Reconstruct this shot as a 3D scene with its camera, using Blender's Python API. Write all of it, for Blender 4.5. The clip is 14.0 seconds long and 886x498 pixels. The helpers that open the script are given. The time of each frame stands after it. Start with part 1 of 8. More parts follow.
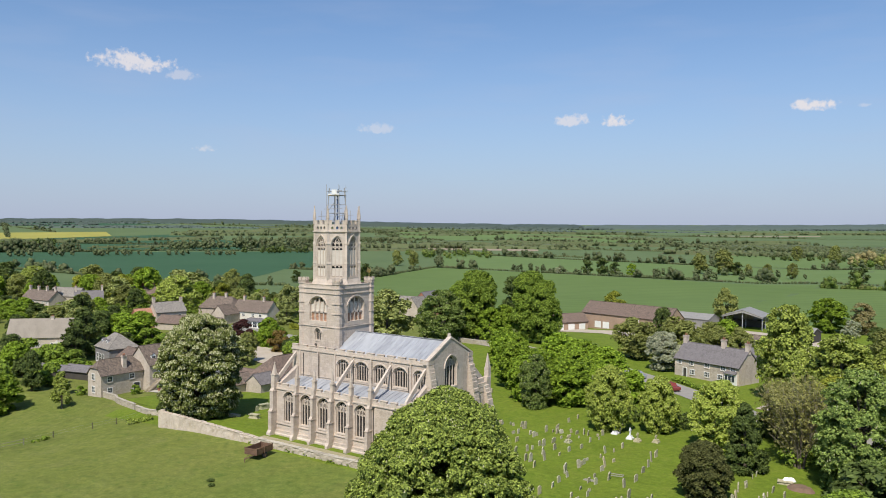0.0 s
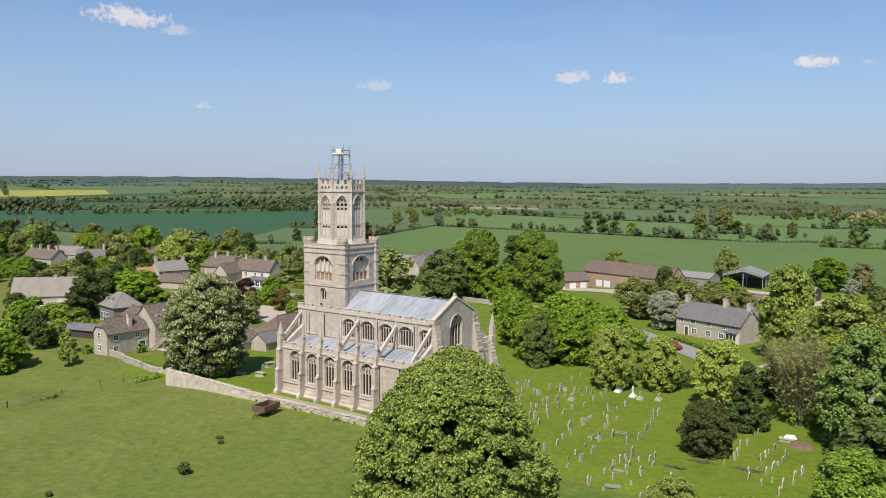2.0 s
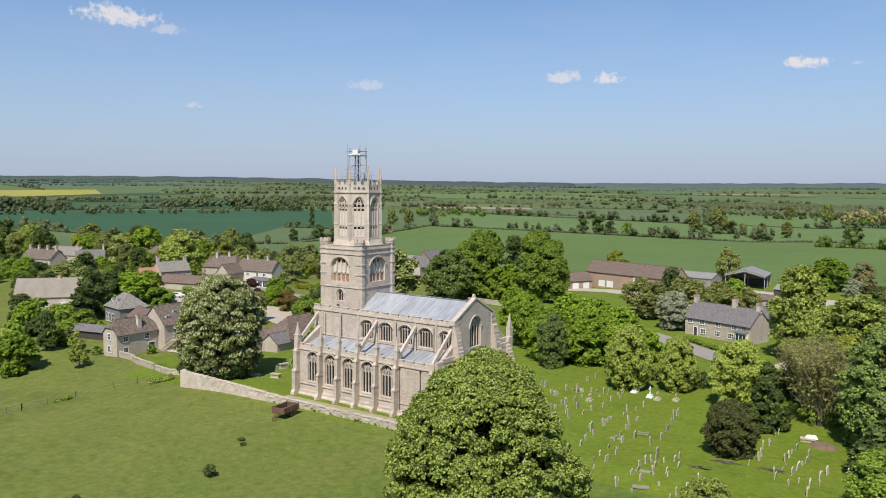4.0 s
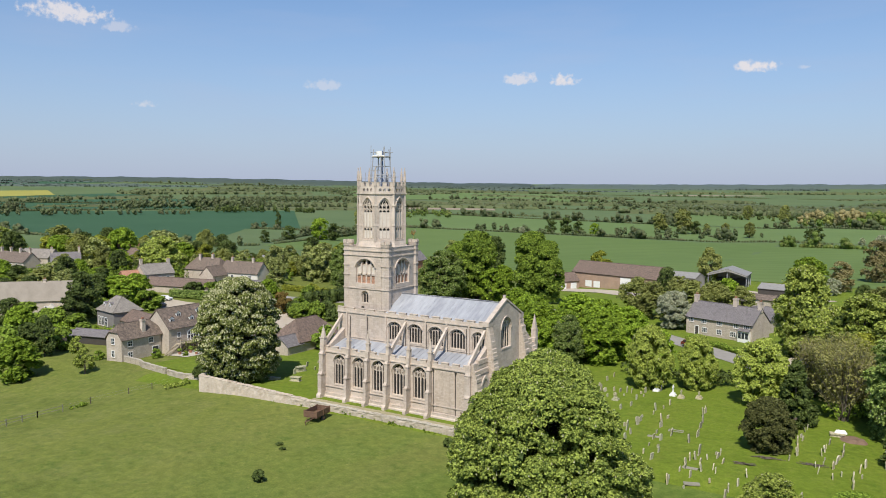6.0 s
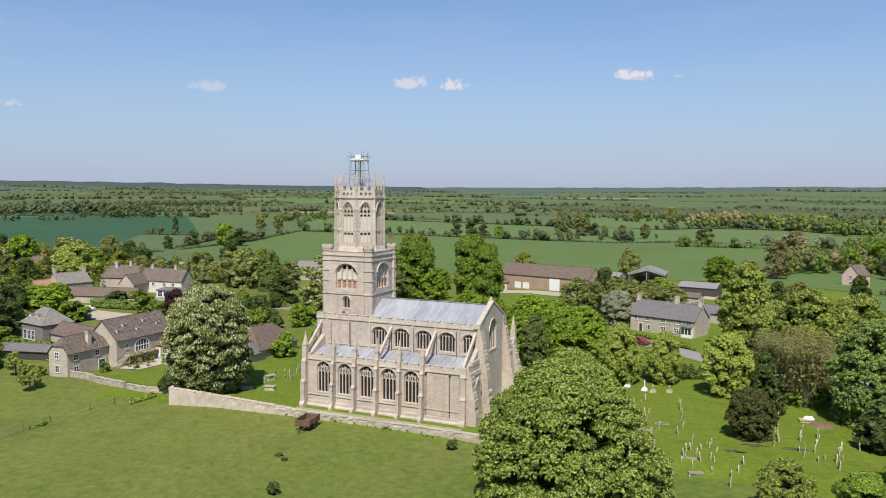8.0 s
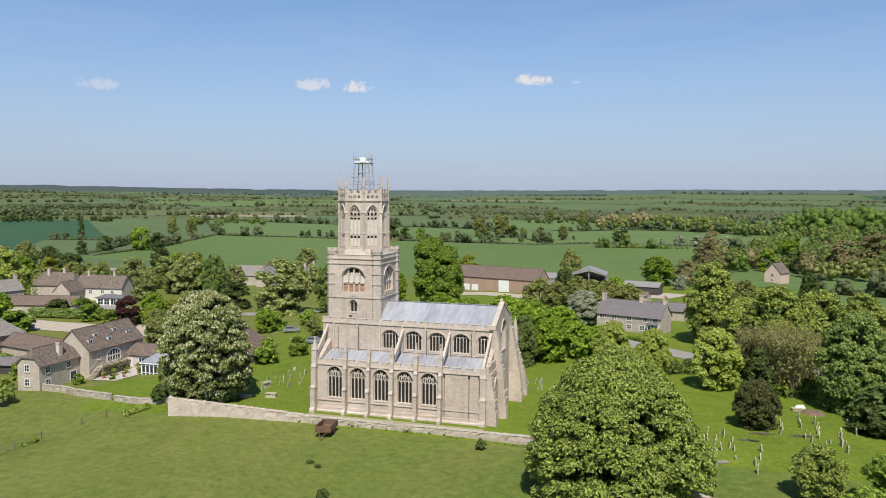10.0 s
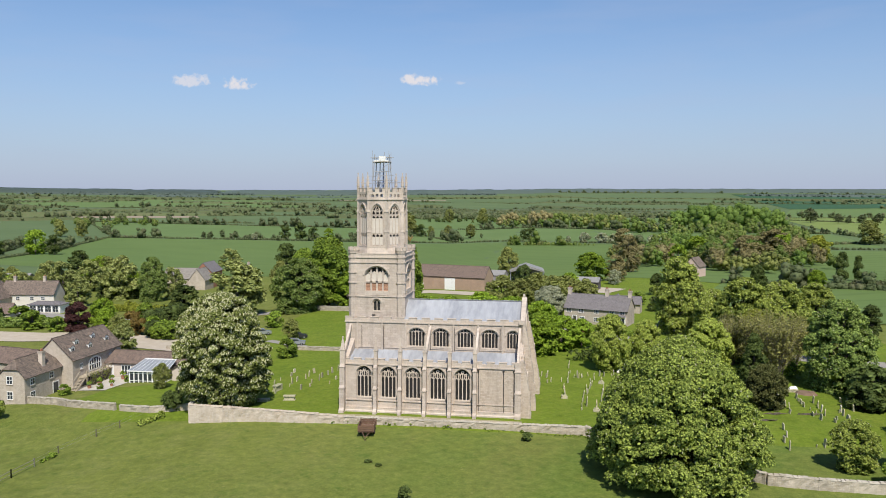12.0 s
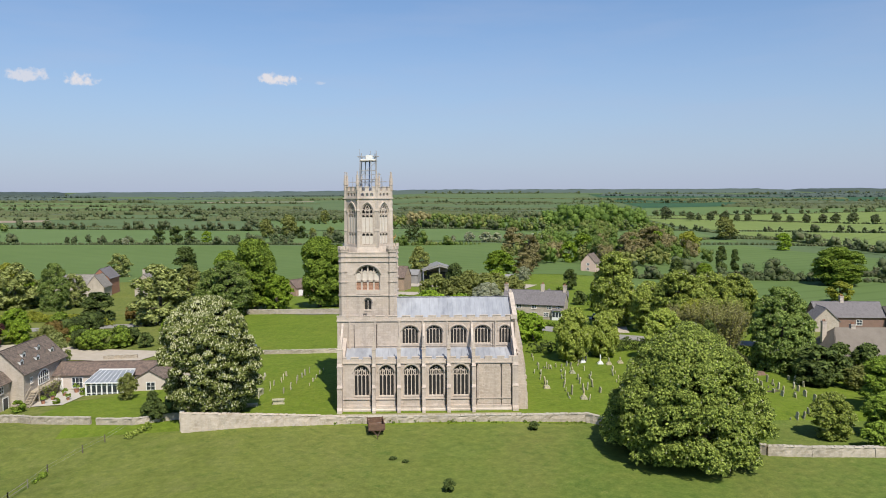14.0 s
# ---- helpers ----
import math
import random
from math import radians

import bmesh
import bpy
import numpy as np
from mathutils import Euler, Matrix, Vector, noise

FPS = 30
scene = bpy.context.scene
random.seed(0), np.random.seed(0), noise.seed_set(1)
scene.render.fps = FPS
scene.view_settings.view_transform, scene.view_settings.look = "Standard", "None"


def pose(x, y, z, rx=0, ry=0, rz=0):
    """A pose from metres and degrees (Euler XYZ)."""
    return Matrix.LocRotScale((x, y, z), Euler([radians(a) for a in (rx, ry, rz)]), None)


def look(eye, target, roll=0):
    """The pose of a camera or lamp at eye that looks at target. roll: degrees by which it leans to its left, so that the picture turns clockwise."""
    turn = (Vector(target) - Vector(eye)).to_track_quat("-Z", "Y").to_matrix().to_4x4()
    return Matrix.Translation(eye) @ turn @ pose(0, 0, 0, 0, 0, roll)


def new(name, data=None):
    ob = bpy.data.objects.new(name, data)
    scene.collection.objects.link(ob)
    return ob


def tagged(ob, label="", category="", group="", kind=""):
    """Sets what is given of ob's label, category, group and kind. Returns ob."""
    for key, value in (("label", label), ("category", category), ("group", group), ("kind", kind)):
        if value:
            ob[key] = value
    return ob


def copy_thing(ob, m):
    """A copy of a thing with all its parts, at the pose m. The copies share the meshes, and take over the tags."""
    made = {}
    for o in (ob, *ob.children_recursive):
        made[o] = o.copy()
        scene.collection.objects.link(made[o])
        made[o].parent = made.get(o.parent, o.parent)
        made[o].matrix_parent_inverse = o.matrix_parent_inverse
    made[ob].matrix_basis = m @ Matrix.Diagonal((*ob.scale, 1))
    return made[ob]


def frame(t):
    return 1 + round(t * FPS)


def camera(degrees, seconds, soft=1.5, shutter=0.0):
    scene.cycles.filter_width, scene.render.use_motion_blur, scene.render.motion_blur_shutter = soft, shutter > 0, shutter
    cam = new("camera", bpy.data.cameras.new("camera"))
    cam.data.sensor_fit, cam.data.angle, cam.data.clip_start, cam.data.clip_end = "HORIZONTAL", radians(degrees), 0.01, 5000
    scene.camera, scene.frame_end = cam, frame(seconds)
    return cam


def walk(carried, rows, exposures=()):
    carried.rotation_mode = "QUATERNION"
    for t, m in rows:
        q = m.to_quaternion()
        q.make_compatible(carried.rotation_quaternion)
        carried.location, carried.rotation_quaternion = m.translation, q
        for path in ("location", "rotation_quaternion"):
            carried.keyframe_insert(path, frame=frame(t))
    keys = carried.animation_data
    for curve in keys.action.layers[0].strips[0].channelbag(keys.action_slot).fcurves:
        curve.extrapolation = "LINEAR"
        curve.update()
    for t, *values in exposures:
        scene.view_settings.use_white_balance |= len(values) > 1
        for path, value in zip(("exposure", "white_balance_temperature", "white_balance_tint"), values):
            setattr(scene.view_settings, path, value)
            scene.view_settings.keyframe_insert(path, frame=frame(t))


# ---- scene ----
cam = camera(59.6, 14.0, 0.95)
METRES, EYE, TILT, LEAN, TURN = 88.0, 32.8, -1.22, 0.88, 35.8
ROWS = [
    (0.0, 0.0, 0.0, 0.0, 0.01, -0.3, -1.2),
    (0.5, -0.0, 0.0002, -0.0001, 0.01, -3.15, -1.21),
    (1.0, -0.0025, 0.0007, 0.0016, -0.06, -3.37, -1.25),
    (1.5, -0.0069, 0.0008, 0.0019, -0.05, -3.38, -1.25),
    (2.0, -0.0107, 0.0007, 0.0026, -0.05, -3.39, -1.24),
    (2.5, -0.016, 0.0008, 0.0034, -0.03, -3.4, -1.26),
    (3.0, -0.0256, 0.0011, 0.0037, -0.01, -3.4, -1.26),
    (5.5, -0.1428, 0.0029, 0.0029, -2.9, -3.31, -1.23),
    (6.0, -0.1813, 0.0046, 0.0022, -3.79, -3.26, -1.22),
    (6.5, -0.222, 0.007, 0.0013, -5.75, -3.2, -1.17),
    (7.0, -0.263, 0.0104, 0.0008, -8.51, -3.08, -1.08),
    (7.5, -0.3033, 0.0147, 0.0004, -10.4, -2.95, -1.0),
    (8.0, -0.3431, 0.0201, -0.0001, -11.8, -2.86, -0.92),
    (10.5, -0.5778, 0.0768, -0.0038, -19.42, -2.54, -0.66),
    (11.0, -0.6369, 0.0961, -0.0049, -19.42, -2.57, -0.61),
    (11.5, -0.6952, 0.1162, -0.0065, -23.12, -2.55, -0.48),
    (12.0, -0.7529, 0.1378, -0.0073, -27.17, -2.52, -0.31),
    (12.5, -0.8089, 0.1615, -0.0076, -30.32, -2.47, -0.17),
    (13.0, -0.8636, 0.1874, -0.0094, -33.7, -2.4, -0.05),
    (13.5, -0.9135, 0.2151, -0.0112, -36.09, -2.38, 0.11),
    (14.0, -0.9558, 0.2409, -0.0126, -37.28, -2.43, 0.27),
]
walk(cam, [(t, pose(94.05, -83.8, EYE, TILT, LEAN, TURN) @ pose(METRES * x, METRES * y, METRES * z, 90 + pitch, roll, yaw)) for t, x, y, z, yaw, pitch, roll in ROWS])

# ---- world, sun, exposure ----
SUN_EAST, SUN_UP = 19.0, 53.0          # degrees east of south, degrees above the ground
sun_way = Vector((math.sin(radians(SUN_EAST)) * math.cos(radians(SUN_UP)),
                  -math.cos(radians(SUN_EAST)) * math.cos(radians(SUN_UP)), math.sin(radians(SUN_UP))))
sun = new("sun", bpy.data.lights.new("sun", "SUN"))
sun.data.energy, sun.data.angle, sun.data.color = 5.5, radians(0.53), (1.0, 0.94, 0.84)
sun.matrix_world = look(sun_way * 300, (0, 0, 0))

world = bpy.data.worlds.new("sky")
scene.world = world
world.use_nodes = True
wt = world.node_tree
wt.nodes.clear()


def wnode(kind, **values):
    n = wt.nodes.new(kind)
    for key, value in values.items():
        n.inputs[key].default_value = value
    return n


sky = wt.nodes.new("ShaderNodeTexSky")
sky.sky_type, sky.sun_disc = "NISHITA", False
sky.sun_elevation, sky.sun_rotation = radians(SUN_UP), radians(180 - SUN_EAST)
sky.altitude, sky.air_density, sky.dust_density, sky.ozone_density = 50, 1.0, 0.4, 3.0
coord = wt.nodes.new("ShaderNodeTexCoord")
split = wt.nodes.new("ShaderNodeSeparateXYZ")
wt.links.new(coord.outputs["Generated"], split.inputs[0])


def wmath(op, a, b=0.0):
    n = wt.nodes.new("ShaderNodeMath")
    n.operation = op
    for slot, v in zip(n.inputs, (a, b)):
        if isinstance(v, (int, float)):
            slot.default_value = v
        else:
            wt.links.new(v, slot)
    return n.outputs[0]


# bearing west of north and height above the horizon of every way, in degrees
bearing = wmath("MULTIPLY", wmath("ARCTAN2", wmath("MULTIPLY", split.outputs[0], -1.0), split.outputs[1]), 57.2958)
height = wmath("MULTIPLY", wmath("ARCSINE", split.outputs[2]), 57.2958)
puffs = wt.nodes.new("ShaderNodeTexNoise")
puffs.inputs["Scale"].default_value, puffs.inputs["Detail"].default_value = 42.0, 5.0
wt.links.new(coord.outputs["Generated"], puffs.inputs["Vector"])
wisps = wt.nodes.new("ShaderNodeTexNoise")
wisps.inputs["Scale"].default_value, wisps.inputs["Detail"].default_value = 5.0, 4.0
squash = wt.nodes.new("ShaderNodeMapping")
squash.inputs["Scale"].default_value = (1, 1, 6)
wt.links.new(coord.outputs["Generated"], squash.inputs[0])
wt.links.new(squash.outputs[0], wisps.inputs["Vector"])


billow = wt.nodes.new("ShaderNodeTexNoise")
billow.inputs["Scale"].default_value, billow.inputs["Detail"].default_value = 150.0, 4.0
wt.links.new(coord.outputs["Generated"], billow.inputs["Vector"])
uneven = wmath("ADD", wmath("MULTIPLY", wmath("SUBTRACT", puffs.outputs["Fac"], 0.5), 2.4), wmath("MULTIPLY", wmath("SUBTRACT", billow.outputs["Fac"], 0.5), 2.6))


def cloud(at, up, wide, tall, dense):
    """One small fair-weather cloud with a flat base and a billowing top, as a mask of the sky."""
    dx = wmath("DIVIDE", wmath("SUBTRACT", bearing, at), wide)
    dy = wmath("DIVIDE", wmath("SUBTRACT", height, up), tall)
    low = wmath("MULTIPLY", wmath("MINIMUM", dy, 0.0), 1.3)          # the base is cut flatter than the top
    dist = wmath("ADD", wmath("ADD", wmath("MULTIPLY", dx, dx), wmath("MULTIPLY", dy, dy)), wmath("MULTIPLY", low, low))
    m = wt.nodes.new("ShaderNodeMapRange")
    m.interpolation_type = "SMOOTHSTEP"
    m.inputs["From Min"].default_value, m.inputs["From Max"].default_value = 0.0, 1.0
    m.inputs["To Max"].default_value = dense
    wt.links.new(wmath("ADD", wmath("SUBTRACT", 1.0, dist), uneven), m.inputs["Value"])
    return m.outputs[0]


CLOUDS = [(57.5, 11.0, 2.8, 0.92, 0.85), (54.3, 10.4, 1.3, 0.5, 0.4), (52.9, 5.5, 0.85, 0.34, 0.5), (40.7, 7.2, 1.4, 0.52, 0.38),
          (26.5, 7.8, 1.5, 0.58, 0.66), (23.3, 7.7, 1.4, 0.58, 0.88), (10.2, 8.25, 1.6, 0.58, 0.9), (7.4, 8.1, 0.5, 0.2, 0.3)]
mask = None
for c in CLOUDS:
    m = cloud(*c)
    mask = m if mask is None else wmath("MAXIMUM", mask, m)
veil = wt.nodes.new("ShaderNodeMapRange")
veil.inputs["From Min"].default_value, veil.inputs["From Max"].default_value, veil.inputs["To Max"].default_value = 0.48, 0.85, 0.22
wt.links.new(wisps.outputs["Fac"], veil.inputs["Value"])
paler = wt.nodes.new("ShaderNodeMix")
paler.data_type = "RGBA"
paler.inputs["B"].default_value = (4.6, 5.0, 6.4, 1)
wt.links.new(veil.outputs[0], paler.inputs["Factor"])
clear = wt.nodes.new("ShaderNodeMix")
clear.data_type, clear.blend_type = "RGBA", "MULTIPLY"
clear.inputs["Factor"].default_value, clear.inputs["B"].default_value = 1.0, (0.84, 1.0, 1.15, 1)
wt.links.new(sky.outputs[0], clear.inputs["A"])
wt.links.new(clear.outputs["Result"], paler.inputs["A"])
# summer haze thickens towards the horizon
low_air = wmath("POWER", wmath("MAXIMUM", wmath("SUBTRACT", 1.0, wmath("DIVIDE", wmath("MAXIMUM", height, 0.0), 22.0)), 0.0), 2.0)
hazy = wt.nodes.new("ShaderNodeMix")
hazy.data_type = "RGBA"
hazy.inputs["B"].default_value = (3.75, 4.25, 5.75, 1)
wt.links.new(wmath("MULTIPLY", low_air, 0.92), hazy.inputs["Factor"])
wt.links.new(paler.outputs["Result"], hazy.inputs["A"])
mixed = wt.nodes.new("ShaderNodeMix")
mixed.data_type = "RGBA"
mixed.inputs["B"].default_value = (7.3, 6.95, 7.1, 1)
wt.links.new(mask, mixed.inputs["Factor"])
wt.links.new(hazy.outputs["Result"], mixed.inputs["A"])
back = wnode("ShaderNodeBackground", Strength=0.11)
wt.links.new(mixed.outputs["Result"], back.inputs["Color"])
wout = wt.nodes.new("ShaderNodeOutputWorld")
wt.links.new(back.outputs[0], wout.inputs[0])
scene.view_settings.exposure = 0.0

# ---- materials ----
def material(name):
    m = bpy.data.materials.new(name)
    m.use_nodes = True
    return m, m.node_tree, m.node_tree.nodes["Principled BSDF"]


def node(t, kind, **values):
    n = t.nodes.new(kind)
    for key, value in values.items():
        n.inputs[key].default_value = value
    return n


def ramp(t, fac, stops):
    r = t.nodes.new("ShaderNodeValToRGB")
    while len(r.color_ramp.elements) < len(stops):
        r.color_ramp.elements.new(0.5)
    for e, (p, c) in zip(r.color_ramp.elements, stops):
        e.position, e.color = p, (*c, 1)
    t.links.new(fac, r.inputs[0])
    return r.outputs[0]


def mix(t, fac, a, b, how="MIX"):
    n = t.nodes.new("ShaderNodeMix")
    n.data_type, n.blend_type = "RGBA", how
    for slot, v in (("Factor", fac), ("A", a), ("B", b)):
        if isinstance(v, (int, float)):
            n.inputs[slot].default_value = v
        elif isinstance(v, tuple):
            n.inputs[slot].default_value = (*v, 1)
        else:
            t.links.new(v, n.inputs[slot])
    return n.outputs["Result"]


def noise_of(t, scale, detail=4.0, where=None, stretch=None, rough=0.6):
    n = node(t, "ShaderNodeTexNoise", Scale=scale, Detail=detail, Roughness=rough)
    src = where
    if src is None:
        c = t.nodes.new("ShaderNodeTexCoord")
        src = c.outputs["Object"]
    if stretch:
        mp = node(t, "ShaderNodeMapping", Scale=stretch)
        t.links.new(src, mp.inputs[0])
        src = mp.outputs[0]
    t.links.new(src, n.inputs["Vector"])
    return n.outputs["Fac"]


def bump(t, p, fac, strength, distance):
    b = node(t, "ShaderNodeBump", Strength=strength, Distance=distance)
    t.links.new(fac, b.inputs["Height"])
    t.links.new(b.outputs[0], p.inputs["Normal"])
    return b


def world_place(t):
    g = t.nodes.new("ShaderNodeNewGeometry")
    return g.outputs["Position"]


def plain(name, a, b, scale, rough=0.8, metal=0.0, bumpy=0.0, stretch=None, fine=6.0):
    """A surface with two scales of variation between the colours a and b."""
    m, t, p = material(name)
    w = world_place(t)
    big = noise_of(t, scale, 4, w, stretch)
    small = noise_of(t, scale * fine, 5, w, stretch)
    c = ramp(t, big, [(0.3, a), (0.7, b)])
    c = mix(t, 0.35, c, mix(t, small, tuple(v * 0.55 for v in a), tuple(min(1, v * 1.35) for v in b)))
    t.links.new(c, p.inputs["Base Color"])
    p.inputs["Roughness"].default_value, p.inputs["Metallic"].default_value = rough, metal
    if bumpy:
        bump(t, p, small, 0.5, bumpy)
    return m


def limestone(name, pale, deep, stain, course=0.38, streak=0.4):
    """Weathered ashlar: pale and warm blocks, grey lichen and dark run-off streaks."""
    m, t, p = material(name)
    w = world_place(t)
    sp = t.nodes.new("ShaderNodeSeparateXYZ")
    t.links.new(w, sp.inputs[0])
    add = t.nodes.new("ShaderNodeMath")
    t.links.new(sp.outputs[0], add.inputs[0])
    t.links.new(sp.outputs[1], add.inputs[1])
    cb = t.nodes.new("ShaderNodeCombineXYZ")
    t.links.new(add.outputs[0], cb.inputs[0])
    t.links.new(sp.outputs[2], cb.inputs[1])
    br = node(t, "ShaderNodeTexBrick", Scale=1.0)
    br.inputs["Brick Width"].default_value, br.inputs["Row Height"].default_value = course * 2.1, course
    br.inputs["Mortar Size"].default_value, br.inputs["Mortar Smooth"].default_value = 0.012, 0.4
    br.inputs["Color1"].default_value, br.inputs["Color2"].default_value = (*pale, 1), (*deep, 1)
    br.inputs["Mortar"].default_value = (*[v * 0.72 for v in deep], 1)
    t.links.new(cb.outputs[0], br.inputs["Vector"])
    patches = noise_of(t, 0.35, 5, w)
    c = mix(t, ramp(t, patches, [(0.38, (0, 0, 0)), (0.68, (0.7, 0.7, 0.7))]), br.outputs["Color"], mix(t, 0.5, pale, deep))
    grain = noise_of(t, 5.0, 6, w)
    c = mix(t, ramp(t, grain, [(0.45, (0, 0, 0)), (0.75, (0.35, 0.35, 0.35))]), c, stain)
    runs = noise_of(t, 1.1, 5, w, (1.0, 1.0, 0.16), 0.7)
    c = mix(t, ramp(t, runs, [(0.5, (0, 0, 0)), (0.72, (streak, streak, streak))]), c, stain)
    blotch = noise_of(t, 0.9, 5, w, None, 0.7)
    c = mix(t, ramp(t, blotch, [(0.52, (0, 0, 0)), (0.7, (0.42, 0.42, 0.42))]), c, tuple(0.55 * u + 0.45 * v for u, v in zip(deep, stain)))
    warm = noise_of(t, 0.5, 4, w, (1.3, 1.3, 0.7))
    c = mix(t, ramp(t, warm, [(0.5, (0, 0, 0)), (0.72, (0.4, 0.4, 0.4))]), c, (pale[0] * 1.0, pale[1] * 0.93, pale[2] * 0.84))
    bleach = noise_of(t, 0.22, 4, w)
    c = mix(t, ramp(t, bleach, [(0.5, (0, 0, 0)), (0.7, (0.45, 0.45, 0.45))]), c, tuple(min(0.8, v * 1.18) for v in pale))
    t.links.new(c, p.inputs["Base Color"])
    p.inputs["Roughness"].default_value = 0.9
    bump(t, p, mix(t, 0.5, br.outputs["Fac"], grain), 0.35, 0.04)
    return m


def foliage(name, dark, light, glow=0.3, dry=None):
    """Leaves: every leaf and every tree a little different, thin enough to let light through."""
    m, t, p = material(name)
    g = t.nodes.new("ShaderNodeNewGeometry")
    o = t.nodes.new("ShaderNodeObjectInfo")
    c = mix(t, g.outputs["Random Per Island"], dark, light)
    if dry:
        spots = noise_of(t, 0.16, 3, g.outputs["Position"])
        c = mix(t, ramp(t, spots, [(0.48, (0, 0, 0)), (0.72, (0.7, 0.7, 0.7))]), c, dry)
    hs = node(t, "ShaderNodeHueSaturation")
    mr = node(t, "ShaderNodeMapRange")
    mr.inputs["To Min"].default_value, mr.inputs["To Max"].default_value = 0.82, 1.18
    t.links.new(o.outputs["Random"], mr.inputs["Value"])
    t.links.new(mr.outputs[0], hs.inputs["Value"])
    t.links.new(c, hs.inputs["Color"])
    t.links.new(hs.outputs[0], p.inputs["Base Color"])
    p.inputs["Roughness"].default_value = 0.6
    p.inputs["Specular IOR Level"].default_value = 0.14
    tr = t.nodes.new("ShaderNodeBsdfTranslucent")
    t.links.new(mix(t, 1.0, hs.outputs[0], (1.3, 1.25, 0.5), "MULTIPLY"), tr.inputs["Color"])
    ms = t.nodes.new("ShaderNodeMixShader")
    ms.inputs[0].default_value = glow
    t.links.new(p.outputs[0], ms.inputs[1])
    t.links.new(tr.outputs[0], ms.inputs[2])
    out = t.nodes["Material Output"]
    t.links.new(ms.outputs[0], out.inputs[0])
    return m


def slates(name, a, b, row=0.28, moss=None):
    """Roof courses that run level, each slate a little different."""
    m, t, p = material(name)
    c0 = t.nodes.new("ShaderNodeTexCoord")
    uv = c0.outputs["UV"]
    br = node(t, "ShaderNodeTexBrick", Scale=1.0)
    br.inputs["Brick Width"].default_value, br.inputs["Row Height"].default_value = row * 0.9, row
    br.inputs["Mortar Size"].default_value = 0.018
    br.inputs["Color1"].default_value, br.inputs["Color2"].default_value = (*a, 1), (*b, 1)
    br.inputs["Mortar"].default_value = (*[v * 0.35 for v in a], 1)
    t.links.new(uv, br.inputs["Vector"])
    w = world_place(t)
    big = noise_of(t, 0.9, 5, w)
    c = mix(t, ramp(t, big, [(0.35, (0, 0, 0)), (0.7, (0.8, 0.8, 0.8))]), br.outputs["Color"], mix(t, 0.4, a, b))
    fine = noise_of(t, 1.7, 6, w, None, 0.75)
    c = mix(t, ramp(t, fine, [(0.47, (0, 0, 0)), (0.62, (0.8, 0.8, 0.8))]), c, moss or tuple(v * 0.5 for v in a))
    spots = noise_of(t, 3.4, 5, w, None, 0.7)
    c = mix(t, ramp(t, spots, [(0.58, (0, 0, 0)), (0.7, (0.5, 0.5, 0.5))]), c, tuple(min(0.6, v * 1.7) for v in b))
    t.links.new(c, p.inputs["Base Color"])
    p.inputs["Roughness"].default_value = 0.8
    bump(t, p, mix(t, 0.5, br.outputs["Fac"], fine), 0.6, 0.05)
    return m


STONE = limestone("church limestone", (0.55, 0.47, 0.4), (0.43, 0.357, 0.297), (0.225, 0.185, 0.155))
STONE_TRIM = limestone("dressed limestone", (0.57, 0.49, 0.415), (0.465, 0.39, 0.325), (0.235, 0.2, 0.17), 0.6)
RUBBLE = limestone("rubble limestone", (0.52, 0.455, 0.37), (0.35, 0.295, 0.225), (0.2, 0.17, 0.13), 0.2)
COPE = limestone("lichened wall top", (0.5, 0.455, 0.38), (0.38, 0.335, 0.27), (0.2, 0.175, 0.135), 0.45)
PATCHED = limestone("weathered patched masonry", (0.56, 0.475, 0.395), (0.42, 0.34, 0.27), (0.2, 0.165, 0.135), 0.24)
PALE_WALL = limestone("pale limewashed rubble", (0.57, 0.5, 0.42), (0.45, 0.375, 0.295), (0.3, 0.205, 0.135), 0.2, 0.35)
HOUSE_STONE = limestone("cottage limestone", (0.525, 0.455, 0.38), (0.405, 0.345, 0.28), (0.21, 0.175, 0.14), 0.18)
BRICK = limestone("red brick", (0.42, 0.20, 0.12), (0.33, 0.15, 0.09), (0.22, 0.14, 0.10), 0.09)
BARN_BRICK = limestone("faded barn brick", (0.42, 0.295, 0.215), (0.34, 0.23, 0.165), (0.25, 0.19, 0.14), 0.1)
OLD_BRICK = limestone("dark old brick", (0.27, 0.17, 0.13), (0.21, 0.13, 0.1), (0.15, 0.11, 0.085), 0.1)
WEATHERBOARD = plain("grey weathered boards", (0.15, 0.14, 0.135), (0.23, 0.215, 0.205), 0.8, 0.85, 0, 0.02, (1, 1, 5))
CLOUDY_GLASS = plain("dusty roof glass", (0.2, 0.215, 0.23), (0.3, 0.315, 0.33), 0.7, 0.25)
RENDER_WHITE = plain("cream wall paint", (0.58, 0.54, 0.47), (0.68, 0.64, 0.57), 0.8, 0.85)
LEAD = plain("lead sheet", (0.2, 0.21, 0.235), (0.4, 0.41, 0.435), 0.35, 0.5, 0.0, 0.01, (1, 0.3, 0.3), 4)
GLASS = plain("dark leaded glass", (0.009, 0.008, 0.008), (0.02, 0.018, 0.017), 2.0, 0.6)
PANE = plain("house window glass", (0.02, 0.024, 0.03), (0.05, 0.06, 0.07), 1.0, 0.1)
WHITE_WOOD = plain("white painted wood", (0.72, 0.71, 0.68), (0.82, 0.81, 0.78), 2.0, 0.5)
LOUVRE = plain("rust-red louvre boards", (0.36, 0.19, 0.12), (0.46, 0.27, 0.18), 1.5, 0.8)
BOARD = plain("pale infill boards", (0.54, 0.48, 0.41), (0.62, 0.56, 0.49), 0.7, 0.85)
